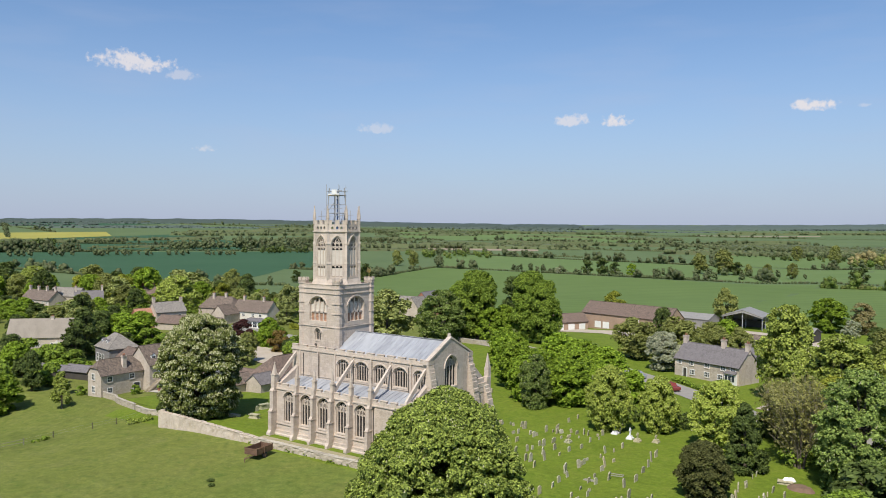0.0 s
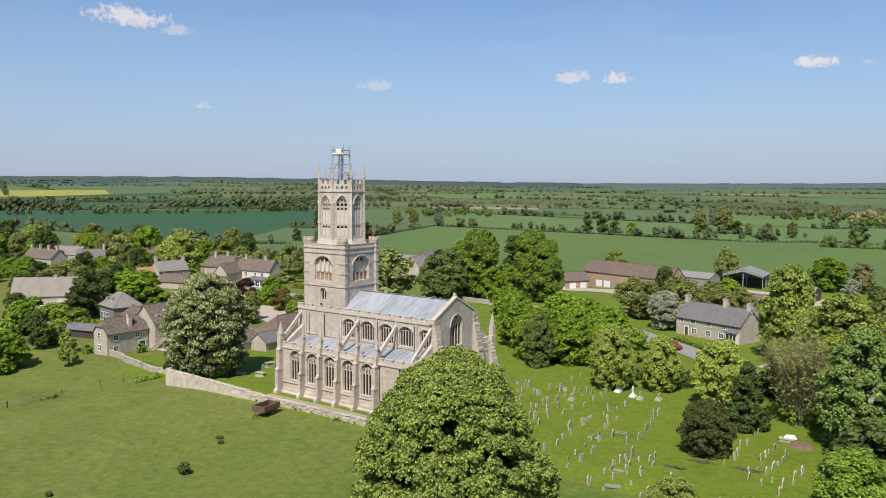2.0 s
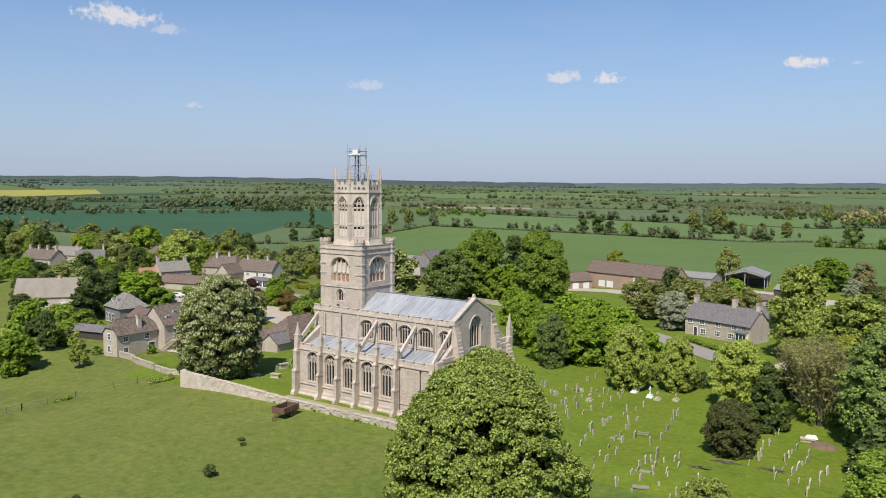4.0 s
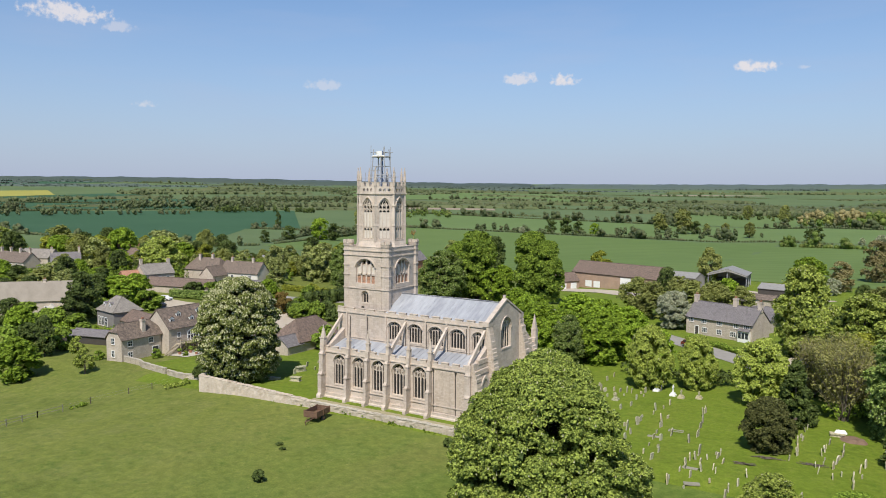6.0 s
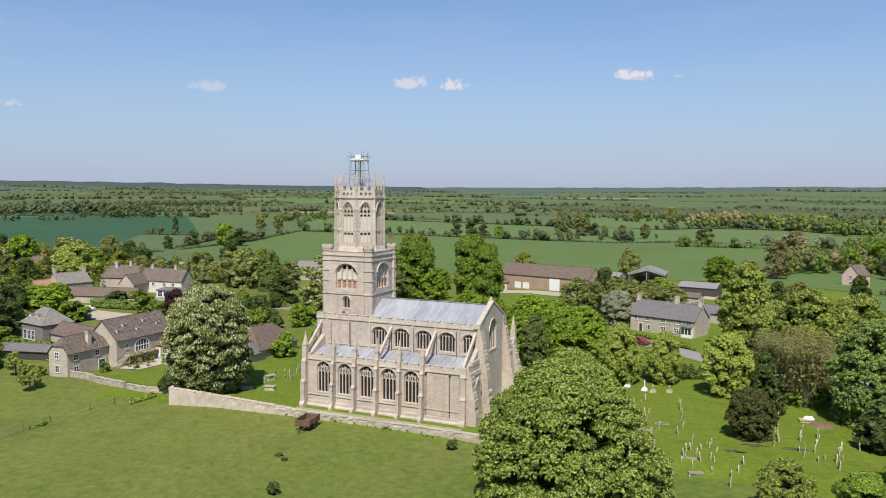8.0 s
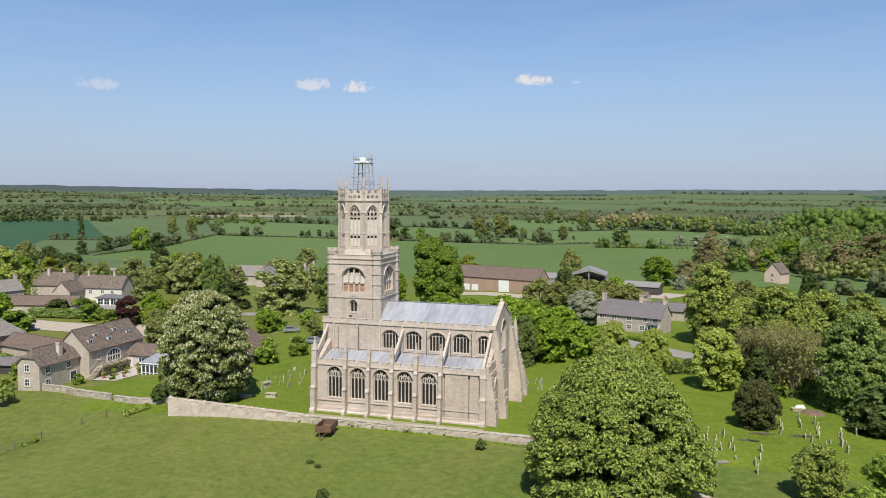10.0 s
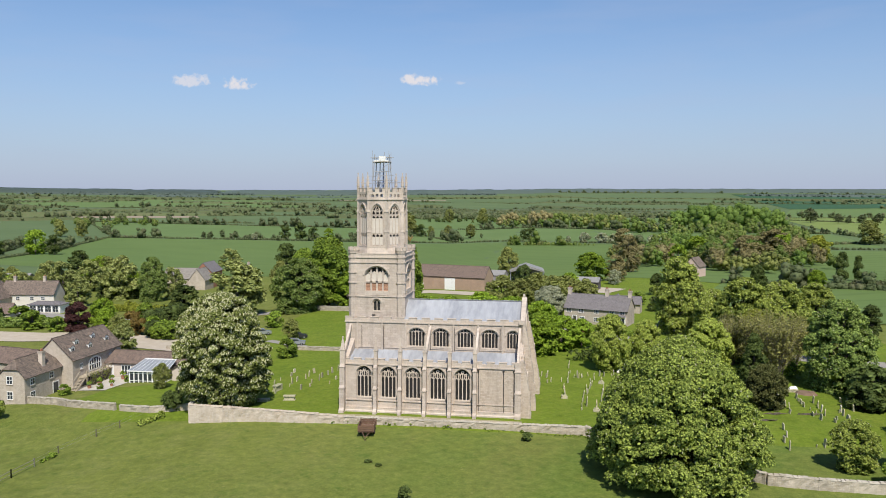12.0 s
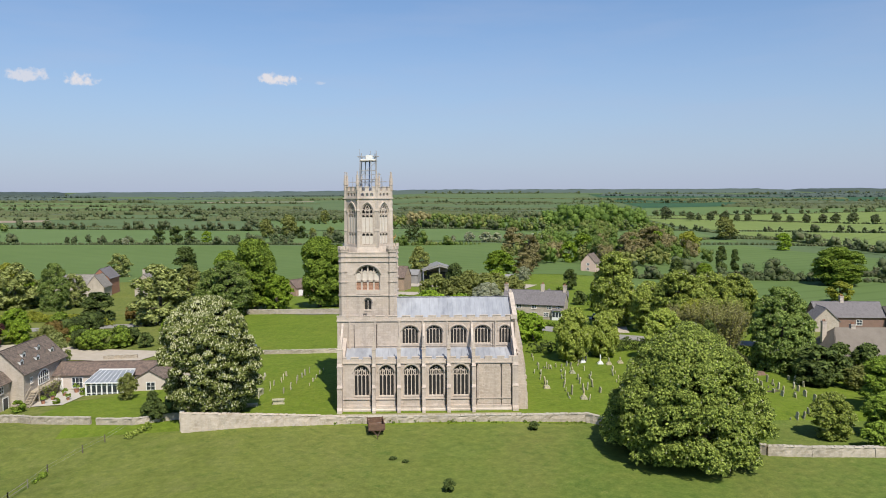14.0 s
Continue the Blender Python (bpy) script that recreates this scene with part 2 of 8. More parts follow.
DARK_WOOD = plain("tarred dark timber", (0.035, 0.03, 0.027), (0.07, 0.06, 0.052), 1.2, 0.75, 0, 0.01)
RUST = plain("rusty brown trailer paint", (0.1, 0.055, 0.036), (0.175, 0.1, 0.062), 1.5, 0.75)
RUBBER = plain("black tyre rubber", (0.015, 0.015, 0.016), (0.03, 0.03, 0.03), 3, 0.9)
STEEL = plain("galvanised scaffold tube", (0.26, 0.265, 0.28), (0.38, 0.385, 0.4), 2, 0.7)
BLUE_STEEL = plain("blue painted steel", (0.05, 0.09, 0.2), (0.08, 0.14, 0.28), 2, 0.45)
PLANK = plain("weathered scaffold plank", (0.34, 0.28, 0.2), (0.48, 0.41, 0.31), 1.2, 0.85)
OLD_TIMBER = plain("greyed mossy fence timber", (0.15, 0.145, 0.1), (0.25, 0.235, 0.17), 1.4, 0.9, 0, 0.01)
GILT = plain("gilded vane metal", (0.75, 0.55, 0.2), (0.85, 0.66, 0.3), 2, 0.3, 0.9)
SHEET = plain("grey corrugated roofing", (0.22, 0.212, 0.198), (0.33, 0.315, 0.295), 0.3, 0.6, 0.2, 0.01, (4, 4, 0.4))
STONE_SLATE = slates("stone slate roof", (0.125, 0.093, 0.074), (0.26, 0.2, 0.155), 0.34, (0.045, 0.036, 0.03))
PANTILE = slates("brown clay pantile roof", (0.13, 0.09, 0.072), (0.245, 0.175, 0.135), 0.3, (0.075, 0.058, 0.047))
BROWN_THATCH = plain("old brown thatch", (0.15, 0.125, 0.1), (0.215, 0.185, 0.15), 0.5, 0.95, 0, 0.05, (1, 1, 0.3), 10)
RED_TILE = slates("orange-red tile roof", (0.40, 0.19, 0.12), (0.48, 0.25, 0.16), 0.26, (0.3, 0.16, 0.1))
BLUE_SLATE = slates("grey-purple slate roof", (0.155, 0.14, 0.145), (0.22, 0.20, 0.20), 0.28, (0.11, 0.10, 0.095))
PINK_WASH = plain("faded pinkish limewash", (0.5, 0.42, 0.36), (0.6, 0.52, 0.45), 0.8, 0.85)
GREY_SLATE = slates("pale grey stone slate roof", (0.23, 0.205, 0.18), (0.31, 0.28, 0.245), 0.3, (0.14, 0.125, 0.105))
THATCH = plain("weathered grey thatch", (0.21, 0.18, 0.145), (0.30, 0.265, 0.22), 0.5, 0.95, 0, 0.05, (1, 1, 0.3), 10)
def lichened(name):
    """Old headstones: each its own mix of pale limestone, grey and green-yellow lichen."""
    m, t, p = material(name)
    w = world_place(t)
    o = t.nodes.new("ShaderNodeObjectInfo")
    c = ramp(t, o.outputs["Random"], [(0.0, (0.28, 0.26, 0.18)), (0.3, (0.46, 0.42, 0.29)), (0.55, (0.52, 0.44, 0.29)), (0.75, (0.36, 0.36, 0.23)), (1.0, (0.58, 0.53, 0.4))])
    spots = noise_of(t, 4.0, 5, w, None, 0.7)
    c = mix(t, ramp(t, spots, [(0.46, (0, 0, 0)), (0.64, (0.75, 0.75, 0.75))]), c, (0.17, 0.165, 0.1))
    bright = noise_of(t, 7.0, 4, w)
    c = mix(t, ramp(t, bright, [(0.56, (0, 0, 0)), (0.68, (0.55, 0.55, 0.55))]), c, (0.58, 0.55, 0.42))
    t.links.new(c, p.inputs["Base Color"])
    p.inputs["Roughness"].default_value = 0.92
    bump(t, p, spots, 0.5, 0.03)
    return m


GRAVE = lichened("lichened headstone")
GRAVE_FLAT = plain("mossy sunken slab", (0.2, 0.19, 0.14), (0.3, 0.28, 0.22), 1.5, 0.9)
GRAVE_DARK = plain("dark grey headstone", (0.08, 0.08, 0.085), (0.15, 0.15, 0.15), 1.5, 0.6)
GRAVE_WHITE = plain("white marble", (0.72, 0.71, 0.70), (0.82, 0.81, 0.80), 2, 0.4)
ASPHALT = plain("worn asphalt", (0.22, 0.205, 0.185), (0.3, 0.28, 0.25), 0.6, 0.9, 0, 0.01, None, 12)
PAVING = plain("pale terrace paving", (0.4, 0.36, 0.3), (0.52, 0.48, 0.41), 0.8, 0.85)
GRAVEL = plain("tan gravel", (0.36, 0.30, 0.23), (0.46, 0.40, 0.32), 0.5, 0.95, 0, 0.01, None, 14)
TWIG = plain("brown willow twigs", (0.21, 0.185, 0.11), (0.3, 0.265, 0.165), 1.5, 0.9)
BARK = plain("rough bark", (0.07, 0.055, 0.042), (0.14, 0.115, 0.09), 1.5, 0.95, 0, 0.03, (1, 1, 0.2))
CAR_GREY = plain("silver car paint", (0.35, 0.37, 0.39), (0.42, 0.44, 0.46), 2, 0.25, 0.5)
CAR_DARK = plain("dark car paint", (0.03, 0.032, 0.036), (0.06, 0.062, 0.066), 2, 0.25, 0.3)
CAR_WHITE = plain("white car paint", (0.7, 0.7, 0.7), (0.8, 0.8, 0.8), 2, 0.25)
CAR_RED = plain("dark red car paint", (0.16, 0.03, 0.025), (0.22, 0.05, 0.04), 2, 0.25)

LEAF_BRIGHT = foliage("fresh chestnut leaves", (0.042, 0.07, 0.012), (0.36, 0.43, 0.088), 0.16)
LEAF_OLIVE = foliage("olive chestnut leaves", (0.1, 0.138, 0.022), (0.42, 0.485, 0.1), 0.18)
LEAF_MID = foliage("mid green leaves", (0.06, 0.103, 0.013), (0.29, 0.395, 0.052), 0.2)
LEAF_LIME = foliage("bright lime green leaves", (0.085, 0.145, 0.012), (0.31, 0.43, 0.042), 0.22)
LEAF_DARK = foliage("dark green leaves", (0.034, 0.052, 0.014), (0.135, 0.18, 0.046), 0.2)
LEAF_YEW = foliage("yew needles", (0.042, 0.048, 0.015), (0.125, 0.13, 0.042), 0.15)
LEAF_YELLOW = foliage("yellow green leaves", (0.14, 0.165, 0.018), (0.36, 0.375, 0.055), 0.28)
LEAF_BROWN = foliage("opening olive leaves", (0.13, 0.148, 0.04), (0.315, 0.338, 0.1), 0.25)
LEAF_GREY = foliage("grey green leaves", (0.26, 0.29, 0.18), (0.5, 0.51, 0.37))
LEAF_PURPLE = foliage("copper purple leaves", (0.04, 0.018, 0.018), (0.09, 0.038, 0.034))
# hedge greens paled and evened out: some distance haze in the leaf colour
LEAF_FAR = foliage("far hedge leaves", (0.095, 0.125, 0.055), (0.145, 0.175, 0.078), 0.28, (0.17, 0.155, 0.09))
LEAF_WOOD = foliage("far woodland leaves", (0.1, 0.15, 0.034), (0.185, 0.25, 0.056), 0.25, (0.23, 0.2, 0.085))
LEAF_SPECK = foliage("deep green chestnut leaves", (0.088, 0.115, 0.025), (0.31, 0.35, 0.095), 0.16)
# blue-shifted, flat greens paint the haze over the far ridge
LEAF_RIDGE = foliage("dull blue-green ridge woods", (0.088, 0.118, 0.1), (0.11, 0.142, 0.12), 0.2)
LEAF_CHESTNUT = foliage("dark chestnut leaves", (0.056, 0.095, 0.02), (0.28, 0.36, 0.09), 0.16)
LEAF_MAPLE = foliage("pale lime leaves", (0.15, 0.195, 0.032), (0.45, 0.515, 0.105), 0.22)
LEAF_WILLOW = foliage("thin willow leaves", (0.19, 0.19, 0.062), (0.37, 0.36, 0.13), 0.3)
LEAF_BARE = foliage("budding brown woodland twigs", (0.185, 0.168, 0.07), (0.33, 0.285, 0.135), 0.25)
LEAF_POPLAR = foliage("fresh poplar leaves", (0.1, 0.165, 0.035), (0.19, 0.275, 0.056), 0.25)
LEAF_CREAM = foliage("chestnut leaves in blossom", (0.12, 0.15, 0.034), (0.4, 0.43, 0.15), 0.18)
LEAF_ORANGE = foliage("rusty opening leaves", (0.16, 0.11, 0.03), (0.28, 0.2, 0.06), 0.28)
BLOSSOM = foliage("cream blossom", (0.42, 0.42, 0.24), (0.58, 0.57, 0.38), 0.25)


def meadow(name, a, b, dry, patch=0.03, fine=0.9, lush_shade_at=None):
    """Grass or crop in patches, with worn and dry places and tufts."""
    m, t, p = material(name)
    w = world_place(t)
    big = noise_of(t, patch, 4, w)
    mid = noise_of(t, patch * 7, 5, w)
    tuft = noise_of(t, fine, 6, w)
    c = ramp(t, big, [(0.36, a), (0.62, b)])
    c = mix(t, ramp(t, mid, [(0.48, (0, 0, 0)), (0.7, (0.8, 0.8, 0.8))]), c, dry)
    lush = noise_of(t, patch * 2.6, 3, w, (1, 1.7, 1))
    c = mix(t, ramp(t, lush, [(0.52, (0, 0, 0)), (0.72, (0.75, 0.75, 0.75))]), c, tuple(v * 0.62 for v in a))
    if lush_shade_at:                     # richer grass round this place; its darker green also stands for shade there
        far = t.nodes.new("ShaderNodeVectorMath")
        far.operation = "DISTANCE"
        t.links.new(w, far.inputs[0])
        far.inputs[1].default_value = lush_shade_at
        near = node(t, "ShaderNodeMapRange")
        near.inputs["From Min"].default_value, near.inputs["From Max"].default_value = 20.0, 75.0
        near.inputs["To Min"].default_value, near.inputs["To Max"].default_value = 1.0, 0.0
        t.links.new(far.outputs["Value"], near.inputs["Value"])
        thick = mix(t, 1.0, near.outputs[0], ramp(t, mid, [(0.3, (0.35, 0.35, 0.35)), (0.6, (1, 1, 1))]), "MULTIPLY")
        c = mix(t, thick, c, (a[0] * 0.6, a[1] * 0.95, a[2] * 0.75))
    worn = noise_of(t, patch * 0.8, 5, w, (2.2, 0.7, 1))
    c = mix(t, ramp(t, worn, [(0.52, (0, 0, 0)), (0.7, (0.5, 0.5, 0.5))]), c, (dry[0] * 0.98, dry[1] * 0.86, dry[2] * 0.85))
    blade = noise_of(t, fine * 4.5, 5, w, None, 0.75)
    both = mix(t, 0.5, tuft, blade)
    c = mix(t, 0.5, c, ramp(t, both, [(0.34, tuple(v * 0.5 for v in a)), (0.5, tuple((u + v) / 2 for u, v in zip(a, b))), (0.66, tuple(v * 1.5 for v in b))]))
    clump = noise_of(t, fine * 0.55, 6, w, None, 0.75)               # coarse tussocks and weeds
    c = mix(t, ramp(t, clump, [(0.54, (0, 0, 0)), (0.68, (0.6, 0.6, 0.6))]), c, (a[0] * 0.5, a[1] * 0.72, a[2] * 0.6))
    pale = noise_of(t, fine * 0.9, 6, w, None, 0.8)                  # bleached stalks and daisies
    c = mix(t, ramp(t, pale, [(0.57, (0, 0, 0)), (0.7, (0.5, 0.5, 0.5))]), c, (dry[0] * 1.3, dry[1] * 1.28, dry[2] * 1.25))
    t.links.new(c, p.inputs["Base Color"])
    p.inputs["Roughness"].default_value = 0.95
    p.inputs["Specular IOR Level"].default_value = 0.15
    bump(t, p, both, 0.8, 0.15)
    return m


def crop(name, a, b, line=0.0, turn=0.0):
    """A sown field: even, with faint tramlines along its length."""
    m, t, p = material(name)
    w = world_place(t)
    big = noise_of(t, 0.006, 4, w)
    mid = noise_of(t, 0.05, 5, w)
    c = ramp(t, big, [(0.3, a), (0.7, b)])
    c = mix(t, 0.3, c, mix(t, mid, tuple(v * 0.7 for v in a), tuple(v * 1.25 for v in b)))
    if line:
        mp = node(t, "ShaderNodeMapping", Rotation=(0, 0, radians(turn)))
        t.links.new(w, mp.inputs[0])
        wv = node(t, "ShaderNodeTexWave", Scale=line, Distortion=1.5)
        t.links.new(mp.outputs[0], wv.inputs["Vector"])
        c = mix(t, ramp(t, wv.outputs["Fac"], [(0.8, (0, 0, 0)), (1.0, (0.25, 0.25, 0.25))]), c, tuple(v * 0.6 for v in a))
    t.links.new(c, p.inputs["Base Color"])
    p.inputs["Roughness"].default_value = 0.95
    p.inputs["Specular IOR Level"].default_value = 0.1
    return m


GRASS = meadow("pasture grass", (0.11, 0.14, 0.026), (0.158, 0.176, 0.038), (0.185, 0.19, 0.062), lush_shade_at=(60.0, -22.0, -1.0))
LAWN = meadow("churchyard grass", (0.104, 0.153, 0.014), (0.14, 0.19, 0.02), (0.18, 0.205, 0.036), 0.06, 1.3)
# far grass colour greyed towards blue to carry a little haze
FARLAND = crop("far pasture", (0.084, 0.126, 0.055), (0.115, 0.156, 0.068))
CROP_TEAL = crop("blue-green young wheat", (0.036, 0.088, 0.045), (0.05, 0.105, 0.054), 0.02, 30)
CROP_GREEN = crop("bright green crop", (0.095, 0.147, 0.044), (0.122, 0.176, 0.055), 0.02, 60)
CROP_LIGHT = crop("light green grass ley", (0.1, 0.155, 0.052), (0.13, 0.186, 0.066))
CROP_LIME = crop("yellow-green spring grass", (0.15, 0.2, 0.055), (0.185, 0.235, 0.07), 0.02, 40)
CROP_RAPE = crop("yellow rape field", (0.26, 0.25, 0.06), (0.34, 0.31, 0.08))
SOIL = crop("bare pale soil", (0.25, 0.20, 0.145), (0.32, 0.26, 0.19))

# ---- mesh helpers ----
def smooth(a, b, v):
    v = min(1.0, max(0.0, (v - a) / (b - a)))
    return v * v * (3 - 2 * v)


class Shape:
    """Collects closed solids and sheets as points and faces."""

    def __init__(self):
        self.v, self.f = [], []

    def add(self, points, faces):
        k = len(self.v)
        self.v += [tuple(p) for p in points]
        self.f += [tuple(i + k for i in f) for f in faces]

    def box(self, x0, y0, z0, x1, y1, z1):
        self.add([(x0, y0, z0), (x1, y0, z0), (x1, y1, z0), (x0, y1, z0), (x0, y0, z1), (x1, y0, z1), (x1, y1, z1), (x0, y1, z1)],
                 [(0, 3, 2, 1), (4, 5, 6, 7), (0, 1, 5, 4), (1, 2, 6, 5), (2, 3, 7, 6), (3, 0, 4, 7)])

    def prism(self, poly, at, a, b):
        """The outline poly (u, w) carried from depth a to depth b; at(u, w, d) gives the place."""
        n = len(poly)
        self.add([at(u, w, a) for u, w in poly] + [at(u, w, b) for u, w in poly],
                 [tuple(range(n)), tuple(range(2 * n - 1, n - 1, -1))] + [(i, i + n, (i + 1) % n + n, (i + 1) % n) for i in range(n)])

    def ribbon(self, line, half, at, a, b):
        """A bar of width 2 * half along the line (u, w), mitred at its bends, from depth a to depth b."""
        n = len(line)
        ring = math.hypot(line[0][0] - line[-1][0], line[0][1] - line[-1][1]) < 1e-6
        ways = []
        for (u0, w0), (u1, w1) in zip(line, line[1:]):
            d = math.hypot(u1 - u0, w1 - w0) or 1
            ways.append((-(w1 - w0) / d, (u1 - u0) / d))
        v = []
        for i, (u, w) in enumerate(line):
            p = ways[i - 1] if i else (ways[-1] if ring else ways[0])
            q = ways[i] if i < n - 1 else (ways[0] if ring else ways[-1])
            mu, mw = p[0] + q[0], p[1] + q[1]
            k = min(2.2, 2 / max(0.2, mu * mu + mw * mw)) * half
            v += [at(u + mu * k, w + mw * k, a), at(u - mu * k, w - mw * k, a), at(u - mu * k, w - mw * k, b), at(u + mu * k, w + mw * k, b)]
        f = [(4 * i + j, 4 * i + (j + 1) % 4, 4 * i + 4 + (j + 1) % 4, 4 * i + 4 + j) for i in range(n - 1) for j in range(4)]
        if not ring:
            f += [(3, 2, 1, 0), (4 * n - 4, 4 * n - 3, 4 * n - 2, 4 * n - 1)]
        self.add(v, f)

    def cone(self, c, r0, r1, z0, z1, n=8, turn=0.0):
        """A frustum round the upright through c, with flat ends."""
        cx, cy = c
        ring = [(math.cos(turn + 2 * math.pi * i / n), math.sin(turn + 2 * math.pi * i / n)) for i in range(n)]
        self.add([(cx + r0 * p, cy + r0 * q, z0) for p, q in ring] + [(cx + r1 * p, cy + r1 * q, z1) for p, q in ring],
                 [tuple(range(n - 1, -1, -1)), tuple(range(n, 2 * n))] + [(i, (i + 1) % n, (i + 1) % n + n, i + n) for i in range(n)])

    def tube(self, a, b, r0, r1=None, n=6):
        """A round bar from a to b."""
        r1 = r0 if r1 is None else r1
        a, b = Vector(a), Vector(b)
        d = (b - a).normalized()
        s = d.orthogonal().normalized()
        t = d.cross(s)
        ring = [math.cos(2 * math.pi * i / n) * s + math.sin(2 * math.pi * i / n) * t for i in range(n)]
        self.add([a + r0 * p for p in ring] + [b + r1 * p for p in ring],
                 [tuple(range(n - 1, -1, -1)), tuple(range(n, 2 * n))] + [(i, (i + 1) % n, (i + 1) % n + n, i + n) for i in range(n)])


def mesh_of(name, shape, mat, smooth_it=False):
    me = bpy.data.meshes.new(name)
    me.from_pydata(shape.v, [], shape.f)
    if len(shape.f) < 20000:
        bm = bmesh.new()
        bm.from_mesh(me)
        bmesh.ops.recalc_face_normals(bm, faces=bm.faces)
        bm.to_mesh(me)
        bm.free()
    me.materials.append(mat)
    if smooth_it:
        me.polygons.foreach_set("use_smooth", [True] * len(me.polygons))
    me.update()
    return me


def part(name, shape, mat, parent=None, label="", smooth_it=False):
    """Links a shape as one mesh object, under a thing or a part where one is given."""
    ob = new(name, mesh_of(name, shape, mat, smooth_it))
    if parent is not None:
        ob.parent = parent
    return tagged(ob, label)


def thing(name, m, label, category, group="", kind=""):
    ob = new(name)
    ob.empty_display_size = 0.3
    ob.matrix_world = m
    return tagged(ob, label, category, group, kind)


def arch(a, b, spring, apex, n=12):
    """The curve of an arch from (a, spring) over the apex to (b, spring)."""
    h, r, c = (b - a) / 2, apex - spring, (a + b) / 2
    out = []
    for i in range(n + 1):
        d = -math.cos(math.pi * i / n) * h
        if r > h * 0.99:
            big = (h * h + r * r) / (2 * h)
            w = math.sqrt(max(0, big * big - (abs(d) + big - h) ** 2))
        else:
            w = r * max(0.0, 1 - (abs(d) / h) ** 1.9) ** 0.62
        out.append((c + d, spring + w))
    return out


def pierced_wall(s, at, u0, u1, w0, w1, holes, a, b):
    """A wall from u0 to u1 and w0 to w1, depth a to b, with arched openings (left, right, sill, spring, apex) right through it."""
    u = u0
    for left, right, sill, spring, apex in sorted(holes):
        if left > u:
            s.prism([(u, w0), (left, w0), (left, w1), (u, w1)], at, a, b)
        if sill > w0:
            s.prism([(left, w0), (right, w0), (right, sill), (left, sill)], at, a, b)
        line = arch(left, right, spring, apex)
        for p, q in zip(line, line[1:]):
            s.prism([p, q, (q[0], w1), (p[0], w1)], at, a, b)
        u = right
    if u1 > u:
        s.prism([(u, w0), (u1, w0), (u1, w1), (u, w1)], at, a, b)


def crenels(s, at, u0, u1, w0, low, high, a, b, merlon, gap):
    """A battlemented parapet: a solid foot and merlons with a sloping cope."""
    s.prism([(u0, w0), (u1, w0), (u1, low), (u0, low)], at, a, b)
    n = max(1, round((u1 - u0 + gap) / (merlon + gap)))
    step = (u1 - u0 + gap) / n
    for i in range(n):
        l = u0 + i * step
        r = l + step - gap
        s.prism([(l, low), (r, low), (r, high), (l, high)], at, a, b)
        s.prism([(l - 0.05, high), (r + 0.05, high), (r + 0.05, high + 0.09), (l - 0.05, high + 0.09)], at, a - 0.05, b + 0.05)


def south(y):
    """Depth runs north from the plane y; u is x."""
    return lambda u, w, d: (u, y + d, w)


def east(x):
    """Depth runs west from the plane x; u is y."""
    return lambda u, w, d: (x - d, u, w)


def facing(cx, cy, r, angle):
    """A plane at distance r from (cx, cy) that faces the angle (degrees from x); depth runs inward, u to the right."""
    c, s = math.cos(radians(angle)), math.sin(radians(angle))
    return lambda u, w, d: (cx + (r - d) * c - u * s, cy + (r - d) * s + u * c, w)


# ---- ground ----
def ground_z(x, y):
    """The lie of the land: the church on a low rise, the pasture falling south and west, the valley north, hills all round."""
    z = -0.7 * smooth(-3.5, -5.5, y) - 0.02 * min(200, max(0, -5 - y))
    z -= min(3.0, 0.055 * max(0, -12 - x)) + 0.03 * min(60, max(0, -10 - x)) * smooth(-4, -20, y)
    z -= 2.5 * smooth(68, 120, x)
    z -= 2.5 * smooth(100, 200, y) + 5.5 * smooth(200, 480, y)
    d = math.hypot(x, y)
    z += 15 * math.exp(-((x + 3000) / 1000) ** 2 - ((y - 1950) / 900) ** 2)
    return z + 68 * smooth(900, 4900, d) + 6 * math.sin(x / 610 + 1) * math.cos(y / 530) * smooth(700, 2000, d)


def axis_steps():
    out, v, step = [0.0], 0.0, 2.0
    while v < 4950:
        step = 2.6 if v < 60 else min(150, 2.6 + (v - 60) * 0.06)
        v += step
        out.append(v)
    return [-v for v in out[:0:-1]] + out


def make_ground():
    xs = [x + 20 for x in axis_steps()]
    ys = [y for y in axis_steps()]
    n = len(xs)
    s = Shape()
    s.v = [(x, y, ground_z(x, y)) for y in ys for x in xs]
    s.f = [(j * n + i, j * n + i + 1, (j + 1) * n + i + 1, (j + 1) * n + i) for j in range(len(ys) - 1) for i in range(n - 1)]
    me = bpy.data.meshes.new("ground")
    me.from_pydata(s.v, [], s.f)
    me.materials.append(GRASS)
    me.materials.append(FARLAND)
    me.materials.append(LAWN)
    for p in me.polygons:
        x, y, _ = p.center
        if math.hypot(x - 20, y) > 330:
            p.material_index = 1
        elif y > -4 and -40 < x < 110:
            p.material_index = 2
    me.polygons.foreach_set("use_smooth", [True] * len(me.polygons))
    tagged(new("ground", me), "green pasture and churchyard grass on gently rolling land", "ground", kind="structure")


make_ground()


